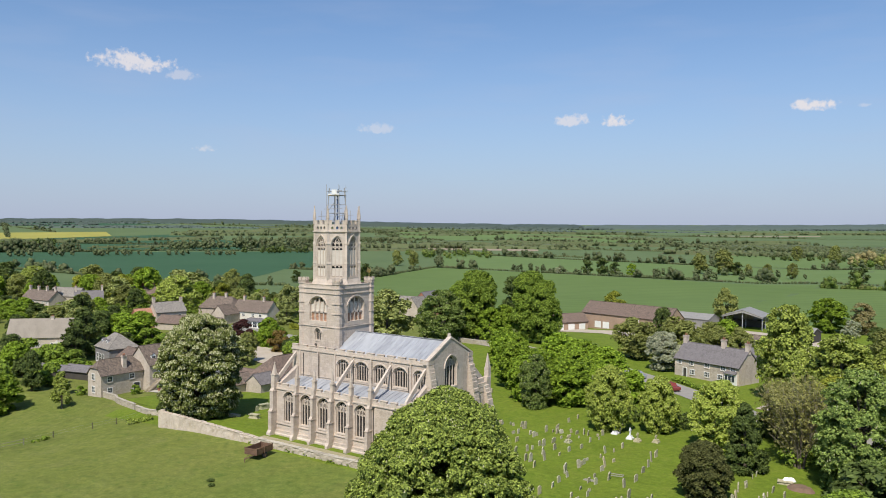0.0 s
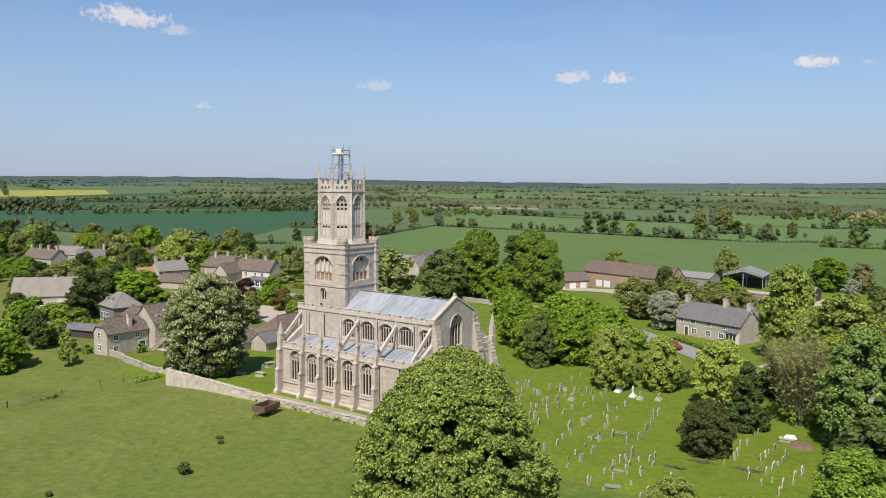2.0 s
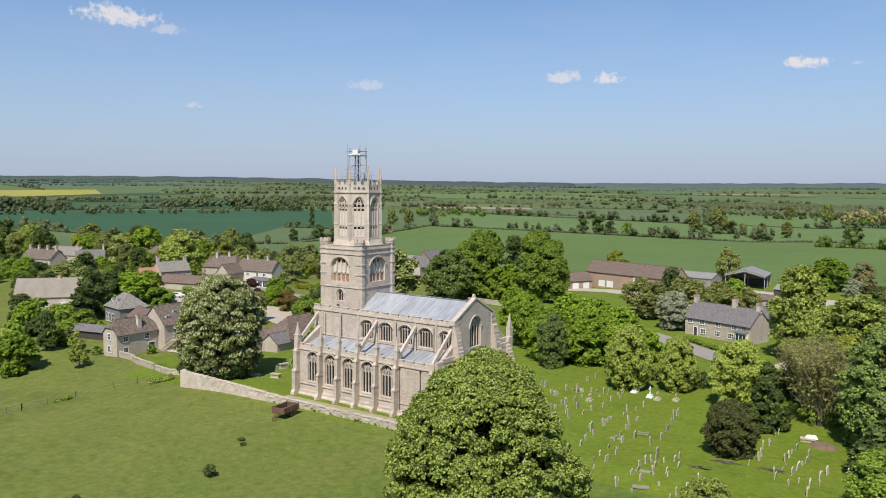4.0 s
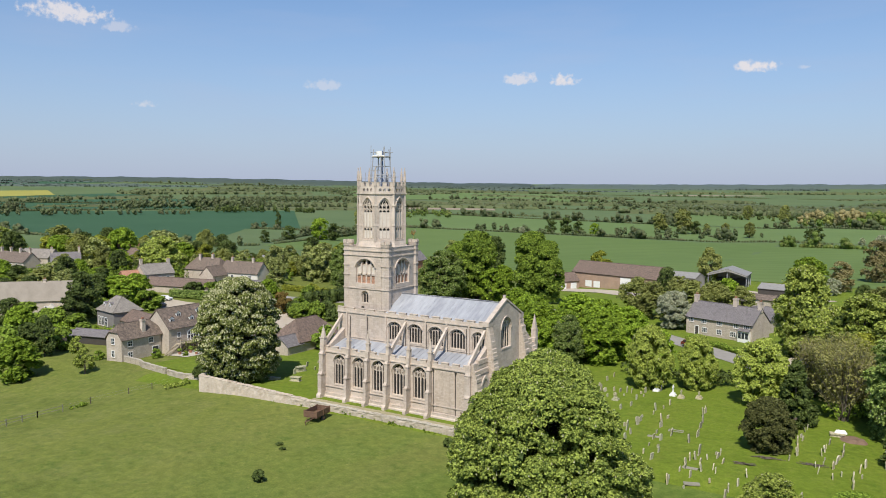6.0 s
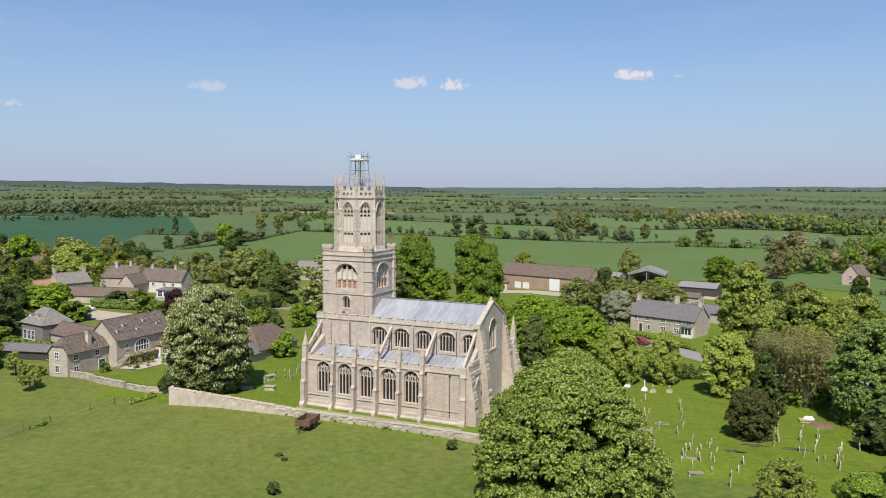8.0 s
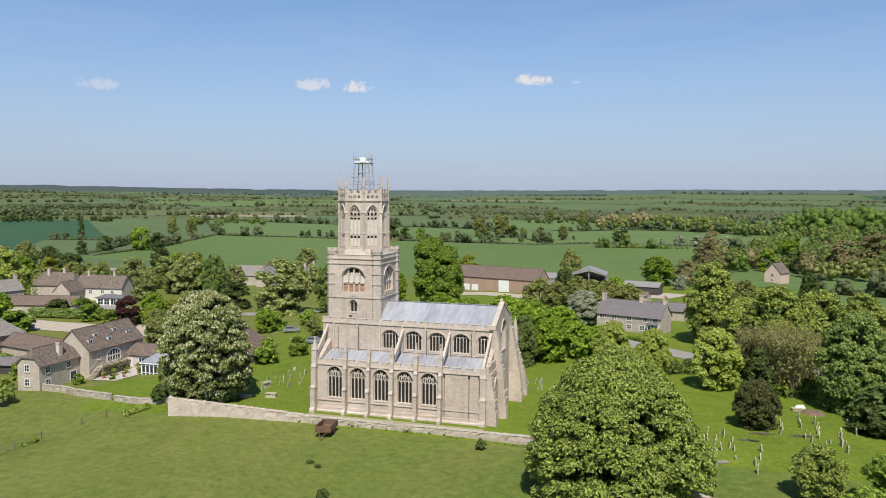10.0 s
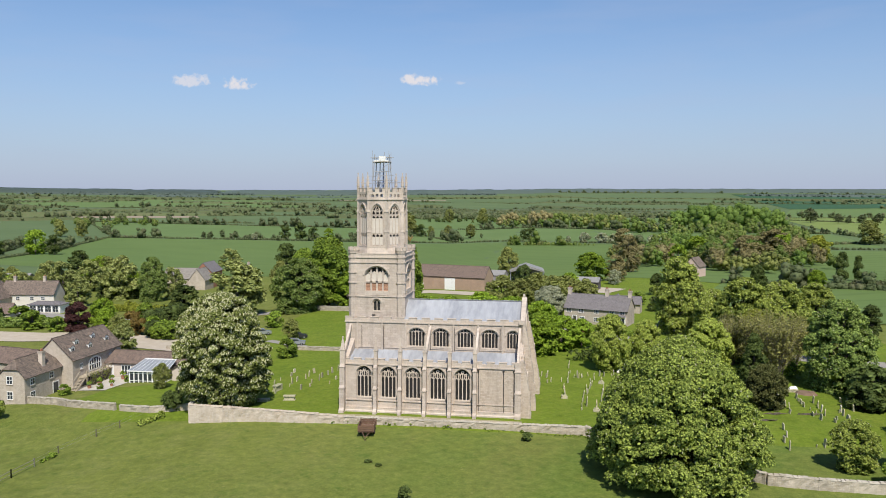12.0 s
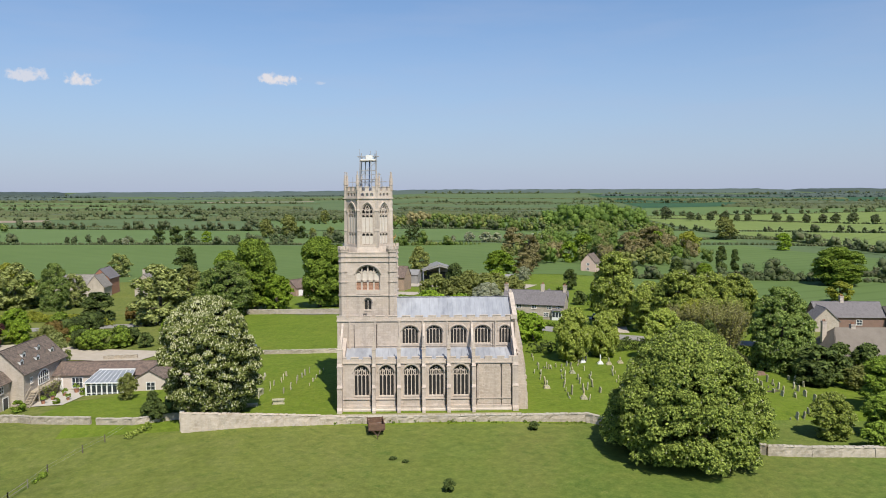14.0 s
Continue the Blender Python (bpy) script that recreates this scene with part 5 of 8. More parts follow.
dark_chestnut = make_tree("dark_chestnut", 34, "dome", 15.5, 13.0, 0.1, 200, 26000, 0.2, LEAF_CHESTNUT, "dense dark horse chestnut with pale flower candles", 700, 0.45, 0.6, None, 0.7)
plant(dark_chestnut, 80.3, 26.0, 1.0, 0, True)
far_chestnut = make_tree("blossoming_chestnut", 35, "dome", 13.0, 11.5, 0.1, 75, 3200, 0.47, LEAF_CREAM, "chestnut tree in cream blossom in a village garden", 260, 0.45, 0.6, None, 0.85)
plant(far_chestnut, -119.0, 137.0, 1.12, 0, True, 1.1)
maple = make_tree("maple_tree", 37, "egg", 11.0, 10.8, 0.1, 190, 19000, 0.2, LEAF_MAPLE, "rounded pale lime-green tree by the churchyard", 300, 0.4, 0.6, None, 0.75)
plant(maple, 42.6, 34.0, 0.95, 0, True, 0.82)
orange_bush = make_tree("rusty_bush", 36, "ball", 5.4, 6.6, 0.0, 40, 2600, 0.28, LEAF_ORANGE, "rust-brown bush coming into leaf in a garden")
plant(orange_bush, -74.5, 69.0, 1.1, 0, True)


def make_willow(seed, tall, wide):
    """A half-bare willow: many thin rising twigs with a thin veil of opening leaves."""
    rng = np.random.default_rng(seed)
    tree = thing("willow", pose(0, 0, 0), "half-bare willow with brown twigs and thin new leaf", "tree")
    w = Shape()
    tips = []
    for i in range(8):
        a = i * 2.4 + rng.random()
        base = (math.cos(a) * 0.5, math.sin(a) * 0.5, -0.3)
        e = (math.cos(a) * wide * 0.22, math.sin(a) * wide * 0.22, tall * (0.55 + 0.2 * rng.random()))
        t = Shape()
        t.tube(base, e, 0.17, 0.06, 5)
        part("stem", t, BARK, tree)
        for k in range(30):
            b = a + rng.normal() * 0.8
            f = 0.12 + 0.88 * rng.random()
            foot = tuple(f * e[j] + (1 - f) * base[j] for j in range(3))
            r = wide * (0.12 + 0.36 * rng.random())
            top = (math.cos(b) * r, math.sin(b) * r, min(tall * (1.0 - 1.1 * (r / wide) ** 2), foot[2] + tall * (0.2 + 0.25 * rng.random())))
            w.tube(foot, top, 0.05, 0.015, 3)
            tips += [tuple(foot[j] + (top[j] - foot[j]) * g for j in range(3)) for g in (0.3, 0.6, 0.9)]
    tagged(part("twig", w, TWIG, tree), kind="stuff")
    tips = np.array(tips)
    v = leaf_cloud(rng, tips, np.full(len(tips), 0.9), 9500, 0.15, 0.2, 1.0, 0.4, False, 0.8)
    crown = new("crown", quads_mesh("crown", v, LEAF_WILLOW))
    crown.parent = tree
    return tree


willow = make_willow(41, 12.5, 9.5)
plant(willow, 72.0, 31.5, 1.0, 0, True)


def grove(tree, places):
    for i, (x, y, scale, *more) in enumerate(places):
        plant(tree, x, y, scale, 47 * i + 13 * (x % 7), wide=more[0] if more else 1.0)

# ---- houses ----
SITES = []


def window_unit(house, at, u, w, wide, high, bars=2):
    """A casement: white frame with glazing bars, a stone sill, the panes behind."""
    f = Shape()
    f.ribbon([(u - wide / 2, w), (u - wide / 2, w + high), (u + wide / 2, w + high), (u + wide / 2, w), (u - wide / 2, w)], 0.06, at, -0.05, 0.05)
    for k in range(1, bars):
        x = u - wide / 2 + wide * k / bars
        f.prism([(x - 0.035, w), (x + 0.035, w), (x + 0.035, w + high), (x - 0.035, w + high)], at, -0.045, 0.03)
    f.prism([(u - wide / 2, w + high * 0.5 - 0.03), (u + wide / 2, w + high * 0.5 - 0.03), (u + wide / 2, w + high * 0.5 + 0.03), (u - wide / 2, w + high * 0.5 + 0.03)], at, -0.045, 0.03)
    win = part("window", f, WHITE_WOOD, house)
    g = Shape()
    g.prism([(u - wide / 2, w), (u + wide / 2, w), (u + wide / 2, w + high), (u - wide / 2, w + high)], at, -0.02, 0.02)
    part("pane", g, PANE, win)
    g = Shape()
    g.prism([(u - wide / 2 - 0.1, w - 0.15), (u + wide / 2 + 0.1, w - 0.15), (u + wide / 2 + 0.1, w - 0.04), (u - wide / 2 - 0.1, w - 0.04)], at, -0.12, 0.02)
    part("sill", g, STONE_TRIM, win)


def door_unit(house, at, u, wide, high, mat):
    f = Shape()
    f.ribbon([(u - wide / 2, 0), (u - wide / 2, high), (u + wide / 2, high), (u + wide / 2, 0)], 0.08, at, -0.06, 0.04)
    d = part("door", f, WHITE_WOOD, house)
    g = Shape()
    for k in range(3):
        l = u - wide / 2 + wide * k / 3
        g.prism([(l + 0.01, 0), (l + wide / 3 - 0.01, 0), (l + wide / 3 - 0.01, high), (l + 0.01, high)], at, -0.03, 0.03)
    part("boards", g, mat, d)


def roof_slab(house, corners, mat, thick=0.16, name="roof"):
    """A roof slope: eave left, eave right, ridge right, ridge left, with courses laid level along it."""
    a, b, c, d = [Vector(p) for p in corners]
    n = (b - a).cross(d - a).normalized() * thick
    me = bpy.data.meshes.new(name)
    pts = [a, b, c, d, a + n, b + n, c + n, d + n]
    faces = [(3, 2, 1, 0), (4, 5, 6, 7), (0, 1, 5, 4), (1, 2, 6, 5), (2, 3, 7, 6), (3, 0, 4, 7)]
    me.from_pydata([tuple(p) for p in pts], [], faces)
    along = (b - a).normalized()
    up = n.normalized().cross(along)
    uv = me.uv_layers.new(name="uv")
    for loop in me.loops:
        p = pts[loop.vertex_index] - a
        uv.data[loop.index].uv = (p.dot(along), p.dot(up))
    me.materials.append(mat)
    ob = new(name, me)
    ob.parent = house
    return ob


def chimney(house, x, y, z0, z1, size=0.75, mat=None, pots=2):
    s = Shape()
    s.box(x - size / 2, y - size / 2, z0, x + size / 2, y + size / 2, z1)
    s.box(x - size / 2 - 0.08, y - size / 2 - 0.08, z1 - 0.35, x + size / 2 + 0.08, y + size / 2 + 0.08, z1 - 0.2)
    s.box(x - size / 2 - 0.06, y - size / 2 - 0.06, z1 - 0.12, x + size / 2 + 0.06, y + size / 2 + 0.06, z1)
    c = part("chimney", s, mat or STONE_TRIM, house)
    for k in range(pots):
        p = Shape()
        p.cone((x + (k - (pots - 1) / 2) * size * 0.4, y), 0.13, 0.1, z1, z1 + 0.45, 8)
        part("chimney_pot", p, BRICK, c)


def house(name, x, y, turn, long, deep, eave, ridge, wall, roof, label, category="house", hip=0.0, base=None, over=0.3, foot=0.6, half=False):
    """A house with its ridge along its own x; heights above its base. hip: how far each end of the ridge stands in."""
    z = ground_z(x, y) if base is None else base
    SITES.append((x, y, math.hypot(long, deep) / 2))
    h = thing(name, pose(x, y, z, 0, 0, turn), label, category)
    s = Shape()
    if half:
        s.prism([(-deep / 2, -foot), (deep / 2, -foot), (deep / 2, eave), (deep / 4, (eave + ridge) / 2 - 0.1), (-deep / 4, (eave + ridge) / 2 - 0.1), (-deep / 2, eave)], lambda u, w, d: (d, u, w), -long / 2, long / 2)
    elif hip:
        s.box(-long / 2, -deep / 2, -foot, long / 2, deep / 2, eave)
    else:
        s.prism([(-deep / 2, -foot), (deep / 2, -foot), (deep / 2, eave), (0, ridge - 0.05), (-deep / 2, eave)], lambda u, w, d: (d, u, w), -long / 2, long / 2)
    part("wall", s, wall, h)
    drop = over * (ridge - eave) / (deep / 2)
    e, hx, hy = eave - drop + 0.05, long / 2 + (over if hip else 0.18), deep / 2 + over
    r = long / 2 + 0.18 - hip * 1.0 if hip else long / 2 + 0.18
    if half:                        # the ends are hipped above half height only
        hx, ym, zm = long / 2 + 0.18, hy / 2, (e + ridge) / 2
        for k in (-1, 1):
            roof_slab(h, [(k * hx, k * hy, e), (-k * hx, k * hy, e), (-k * hx, k * ym, zm), (k * hx, k * ym, zm)], roof)
            roof_slab(h, [(k * hx, k * ym, zm), (-k * hx, k * ym, zm), (-k * r, 0, ridge), (k * r, 0, ridge)], roof)
            roof_slab(h, [(k * hx, -k * ym, zm), (k * hx, k * ym, zm), (k * r, 0.01 * k, ridge), (k * r, -0.01 * k, ridge)], roof)
    else:
        roof_slab(h, [(-hx, -hy, e), (hx, -hy, e), (r, 0, ridge), (-r, 0, ridge)], roof)
        roof_slab(h, [(hx, hy, e), (-hx, hy, e), (-r, 0, ridge), (r, 0, ridge)], roof)
    if hip and not half:
        for sx in (-1, 1):
            roof_slab(h, [(sx * hx, sx * hy * -1 * -1 * -1, e), (sx * hx, sx * hy, e), (sx * r, 0.01 * sx, ridge), (sx * r, -0.01 * sx, ridge)], roof)
    s = Shape()
    s.tube((-r, 0, ridge + 0.12), (r, 0, ridge + 0.12), 0.14, n=6)
    part("ridge", s, roof, h)
    return h


def face(long, deep, which):
    """The plane of one wall of a house: S, N, E or W of its own axes."""
    if which == "S":
        return lambda u, w, d: (u, -deep / 2 + d, w)
    if which == "N":
        return lambda u, w, d: (-u, deep / 2 - d, w)
    if which == "E":
        return lambda u, w, d: (long / 2 - d, u, w)
    return lambda u, w, d: (-long / 2 + d, -u, w)


def dormer(h, u, deep, eave, ridge, at_up, roof, wide=0.8):
    """A small gabled roof light set on the front slope."""
    k = at_up
    y = -deep / 2 * (1 - k)
    z = eave + (ridge - eave) * k
    s = Shape()
    s.prism([(u - wide / 2, z - 0.1), (u + wide / 2, z - 0.1), (u + wide / 2, z + 0.9), (u, z + 1.25), (u - wide / 2, z + 0.9)], lambda a, w, d: (a, y + d, w), 0, 1.0)
    d = part("dormer", s, WHITE_WOOD, h)
    g = Shape()
    for sx in (-1, 1):
        g.prism([(u + sx * (wide / 2 - 0.2), z + 0.2), (u + sx * 0.06, z + 0.2), (u + sx * 0.06, z + 0.72), (u + sx * (wide / 2 - 0.2), z + 0.72)], lambda a, w, d: (a, y - 0.02 + d, w), 0, 0.05)
    part("pane", g, PANE, d)
    for sx in (-1, 1):
        roof_slab(d, [(u + sx * (wide / 2 + 0.1), y - 0.06, z + 0.85), (u + sx * (wide / 2 + 0.1), y + 1.3, z + 0.85), (u, y + 1.3, z + 1.3), (u, y - 0.06, z + 1.3)][::sx], roof, 0.06)


# farmhouse west of the churchyard: a low block, a tall block, a garden wing
low = house("farmhouse", -58.1, 8.3, 90, 9.6, 4.9, 4.6, 7.3, HOUSE_STONE, STONE_SLATE, "old stone farmhouse with a half-hipped stone slate roof", base=-2.5, hip=1.3, half=True)
at = face(9.6, 4.9, "S")
for u in (-2.8, 2.2):
    window_unit(low, at, u, 3.0, 1.1, 1.1)
window_unit(low, at, -2.8, 0.7, 1.1, 1.1)
door_unit(low, at, 3.3, 1.6, 2.1, PANE)
at = face(9.6, 4.9, "W")
for w in (0.8, 3.4):
    window_unit(low, at, -0.3, w, 1.05, 1.3)
chimney(low, 0.9, -1.6, 4.5, 8.0, 0.8)
tall = house("farmhouse", -57.2, 21.0, 90, 15.5, 7.6, 5.6, 9.3, HOUSE_STONE, STONE_SLATE, "tall stone farmhouse wing with dormers and an arched window", base=-2.5)
at = face(15.5, 7.6, "S")
for u, k in ((-6.0, 0.28), (-3.6, 0.5), (-1.0, 0.22), (1.9, 0.55), (4.8, 0.3)):
    dormer(tall, u, 7.6, 5.6, 9.3, k, STONE_SLATE, 1.15)
window_unit(tall, at, -5.2, 3.5, 0.8, 1.0)
f = Shape()
big_line = arch(-2.9, 0.8, 4.1, 4.95, 12)
f.ribbon([(-2.9, 2.5)] + big_line + [(0.8, 2.5)], 0.12, at, -0.1, 0.05)
f.prism([(-2.9, 3.55), (0.8, 3.55), (0.8, 3.7), (-2.9, 3.7)], at, -0.09, 0.04)
f.prism([(-3.0, 2.4), (0.9, 2.4), (0.9, 2.6), (-3.0, 2.6)], at, -0.08, 0.04)
for u in (-2.16, -1.42, -0.68, 0.06):
    f.prism([(u - 0.06, 2.5), (u + 0.06, 2.5), (u + 0.06, 4.6), (u - 0.06, 4.6)], at, -0.09, 0.04)
win = part("window", f, WHITE_WOOD, tall, "wide arched white glazed opening")
g = Shape()
g.prism([(-2.9, 2.5), (0.8, 2.5)] + big_line[::-1], at, -0.03, 0.02)
part("pane", g, PANE, win)
for u in (-2.6, -0.6, 1.6, 4.0):
    door_unit(tall, at, u, 1.5, 2.0, PANE)
window_unit(tall, at, 4.2, 3.4, 0.9, 1.0)
# a timber balcony along the garden front, with a flight of steps down to the terrace
balcony = thing("balcony", pose(-53.4, 21.0, -2.5), "pale timber balcony on posts with a rail and outside steps", "balcony")
s = Shape()
s.box(0.12, -6.2, 2.15, 1.7, 5.6, 2.3)
part("deck", s, PLANK, balcony)
for k in range(6):
    y = -6.0 + 2.28 * k
    s = Shape()
    s.box(1.52, y - 0.07, 0, 1.66, y + 0.07, 3.25)
    part("post", s, PLANK, balcony)
for z in (2.55, 3.2):
    s = Shape()
    s.box(1.55, -6.05, z, 1.63, 5.45, z + 0.07)
    part("rail", s, PLANK, balcony)
for k in range(30):
    s = Shape()
    y = -5.85 + 0.38 * k
    s.box(1.57, y, 2.6, 1.61, y + 0.04, 3.2)
    part("baluster", s, PLANK, balcony)
for x in (0.4, 1.5):
    s = Shape()
    s.prism([(-6.2, 2.3), (-6.2, 2.0), (-9.4, -0.1), (-9.8, 0.1)], lambda u, w, d: (x + d, u, w), 0, 0.08)
    part("stringer", s, PLANK, balcony)
    s = Shape()
    s.tube((x, -6.2, 3.2), (x, -9.6, 1.0), 0.045)
    part("handrail", s, PLANK, balcony)
for k in range(11):
    s = Shape()
    s.box(0.45, -6.5 - 0.29 * k, 2.08 - 0.19 * k, 1.55, -6.2 - 0.29 * k, 2.12 - 0.19 * k)
    part("step", s, PLANK, balcony)
# leafless climbers trained along the balcony posts
climber_rng = np.random.default_rng(8)
for y in (-5.0, -3.4, -1.8, -0.2):
    c = thing("climber", pose(-51.6, 21.0 + y, -2.5), "tangled brown climbing plant trained up the balcony posts", "climber", "balcony climbers")
    s = Shape()
    for k in range(16):
        p = Vector((climber_rng.normal() * 0.15, climber_rng.normal() * 0.2, 0))
        for j in range(5):
            q = p + Vector((climber_rng.normal() * 0.12, climber_rng.normal() * 0.4, 0.34 + 0.25 * climber_rng.random()))
            s.tube(p, q, 0.05 - 0.006 * j, 0.045 - 0.006 * j, 4)
            p = q
    part("stem", s, BARK, c)
    v = leaf_cloud(climber_rng, np.array([(0, 0, 0.9), (0, 0.3, 1.7), (0.1, -0.4, 2.3)]), np.array([0.7, 0.7, 0.6]), 420, 0.09, 0.2, 1.0, 0.2, False, 0.8)
    ob = new("leaves", quads_mesh("leaves", v, LEAF_BROWN))
    ob.parent = c
# pots on the terrace
for x, y, r in ((-50.0, 16.0, 0.4), (-49.2, 18.5, 0.35), (-48.0, 20.5, 0.45), (-50.5, 13.6, 0.35), (-47.0, 15.0, 0.3)):
    pot = thing("plant_pot", pose(x, y, ground_z(x, y) + 0.13), "clay pot with a clipped green plant on the terrace", "plant pot", "terrace pots")
    s = Shape()
    s.cone((0, 0), r * 0.7, r, 0, r * 1.4, 10)
    part("pot", s, BRICK, pot)
    v = leaf_cloud(np.random.default_rng(int(-x * 7)), np.array([(0, 0, r * 2.2), (0.1, 0.1, r * 2.7)]), np.array([r * 1.2, r * 0.9]), 160, 0.14)
    ob = new("plant", quads_mesh("plant", v, LEAF_MID))
    ob.parent = pot
wing = house("garden_wing", -43.6, 26.3, 0, 19.0, 6.6, 2.6, 4.3, PINK_WASH, PANTILE, "low pink-washed garden wing with a brown tile roof", base=-2.0)
at = face(19, 6.6, "S")
window_unit(wing, at, -5.3, 0.3, 1.9, 1.9, 3)
door_unit(wing, at, -8.4, 1.0, 2.1, WHITE_WOOD)
gab = house("garden_room", -34.6, 21.4, 90, 5.0, 5.4, 2.3, 3.9, PINK_WASH, STONE_SLATE, "pale gabled garden room", base=-1.7)
window_unit(gab, face(5.0, 5.4, "W"), 0.2, 0.5, 1.5, 1.4, 2)
cons = thing("conservatory", pose(-41.6, 20.2, -1.9), "white framed conservatory with a glazed roof", "conservatory")
s = Shape()
for k in range(9):
    x = -3.6 + 0.9 * k
    s.box(x - 0.11, -2.34, 0, x + 0.11, -2.16, 2.3)
for z in (0, 0.45, 1.85, 2.2):
    s.box(-3.7, -2.3, z, 3.7, -2.17, z + 0.1)
    s.box(-3.7, -2.3, z, -3.57, 2.6, z + 0.1)
    s.box(3.57, -2.3, z, 3.7, 2.6, z + 0.1)
part("frame", s, WHITE_WOOD, cons)
for k in range(8):
    g = Shape()
    g.box(-3.53 + 0.9 * k, -2.25, 0.1, -2.77 + 0.9 * k, -2.22, 2.2)
    part("pane", g, PANE, cons)
s = Shape()
s.box(-3.6, -2.2, -0.3, 3.6, 2.6, 0.45)
part("plinth", s, RENDER_WHITE, cons)
roof_slab(cons, [(-3.9, -2.5, 2.3), (3.9, -2.5, 2.3), (3.2, 2.6, 3.5), (-3.2, 2.6, 3.5)], CLOUDY_GLASS, 0.06)
for k in range(10):
    s = Shape()
    s.tube((-3.85 + 0.855 * k, -2.5, 2.38), (-3.15 + 0.7 * k, 2.6, 3.58), 0.03, n=4)
    part("glazing_bar", s, WHITE_WOOD, cons)
s = Shape()
s.box(-3.95, -2.56, 2.22, 3.95, -2.44, 2.4)
part("gutter", s, WHITE_WOOD, cons)
s = Shape()
s.box(-3.2, 2.5, 3.5, 3.2, 2.64, 3.7)
part("ridge", s, WHITE_WOOD, cons)
house("barn", -31.5, 31.5, 90, 13.0, 8.5, 2.6, 6.4, HOUSE_STONE, PANTILE, "brown tiled hipped barn behind the chestnut", "barn", 3.5, base=-1.3)
house("barn", -29.5, 23.5, 90, 4.5, 4.6, 2.2, 3.9, HOUSE_STONE, BLUE_SLATE, "small outbuilding with a grey gable", "barn", base=-1.3)
ob = house("outbuilding", -95.0, 31.0, -10, 9.4, 7.6, 4.3, 7.6, WEATHERBOARD, GREY_SLATE, "hipped weatherboarded outbuilding with roof lights", "house", 3.2)
at = face(9.4, 7.6, "S")
for u in (-3.2, -1.4, 0.5):
    window_unit(ob, at, u, 0.4, 1.3, 2.2, 2)
for u, k in ((-2.4, 0.25), (0.6, 0.25)):
    dormer(ob, u, 7.6, 4.3, 7.6, k, BLUE_SLATE, 0.9)
house("long_barn", -80.0, 29.0, -12, 20.0, 6.0, 2.3, 4.6, HOUSE_STONE, PANTILE, "long low barn with a red-brown tile roof", "barn")
house("shed", -78.5, 15.0, 14, 15.0, 4.5, 1.8, 2.9, DARK_WOOD, BLUE_SLATE, "low dark timber shed with a grey slate roof", "shed")
house("shed", -90.0, 11.5, 14, 11.0, 4.5, 1.6, 2.6, DARK_WOOD, BLUE_SLATE, "low dark timber shed with a slate roof", "shed")

# village houses north-west
h = house("red_house", -150.5, 84.5, 78, 11.0, 7.5, 5.4, 8.6, HOUSE_STONE, GREY_SLATE, "stone house with pale chimneys at both gable ends")
chimney(h, -5.0, 0, 8.0, 10.6, 0.9)
chimney(h, 5.0, 0, 8.0, 10.2, 0.9)
for u in (-3, 0, 3):
    window_unit(h, face(11, 7.5, "S"), u, 3.2, 1.1, 1.2)
house("tiled_annex", -153.5, 77.0, 78, 7.0, 7.0, 3.4, 6.6, BRICK, RED_TILE, "annex with a bright orange-red tiled roof")
house("barn", -133.0, 82.0, 14, 26.0, 5.5, 2.4, 4.8, HOUSE_STONE, PANTILE, "long low barn with a brown tiled roof", "barn")
h = house("village_house", -150.0, 108.5, 12, 16.0, 8.5, 5.0, 9.0, HOUSE_STONE, STONE_SLATE, "large stone house with a hipped brown slate roof", hip=3.0)
chimney(h, 2.0, 0, 8.5, 10.6, 0.9)
chimney(h, -3.0, -1, 8.0, 10.4, 0.9)
h = house("village_house", -134.0, 111.5, 8, 17.0, 7.0, 4.4, 8.2, RENDER_WHITE, STONE_SLATE, "white rendered house with a brown slate roof")
chimney(h, -5.5, 0, 8.0, 9.8, 0.8)
chimney(h, 4.0, 0, 8.0, 9.8, 0.8)
for u in (-6, -3, 1.5, 5):
    window_unit(h, face(17, 7, "S"), u, 2.5, 1.2, 1.1)
house("village_house", -141.0, 103.0, 98, 8.0, 6.0, 3.6, 6.8, HOUSE_STONE, STONE_SLATE, "stone gabled cross wing")
h = house("sun_room", -121.0, 101.0, 5, 10.0, 5.0, 2.5, 3.2, WHITE_WOOD, BLUE_SLATE, "low dark-roofed garden room with wide glazing", "house", 1.5)
for u in (-3.5, -1.2, 1.2, 3.5):
    window_unit(h, face(10, 5, "S"), u, 0.4, 1.9, 1.9, 2)
h = house("thatched_cottage", -133.0, 31.5, 48, 18.5, 8.0, 3.8, 8.6, HOUSE_STONE, THATCH, "stone cottage under a grey thatched roof")
chimney(h, 2.0, 0, 8.0, 9.4, 0.8)
for u in (-4.5, -1.0, 3.0):
    window_unit(h, face(18.5, 8.0, "S"), u, 1.0, 1.1, 1.1)
s = Shape()
s.prism([(3.4, 0), (5.4, 0), (5.4, 2.0), (4.4, 3.0), (3.4, 2.0)], lambda u, w, d: (u, -4.0 + d, w), -1.6, 0.2)
part("porch", s, RENDER_WHITE, h, "white gabled porch")
h = house("village_house", -118.0, 184.0, 4, 17.0, 8.0, 4.2, 8.0, HOUSE_STONE, GREY_SLATE, "grey slated stone house")
house("village_house", -110.0, 180.0, 94, 9.0, 6.5, 4.2, 8.4, HOUSE_STONE, GREY_SLATE, "pale gabled front of a slated house")
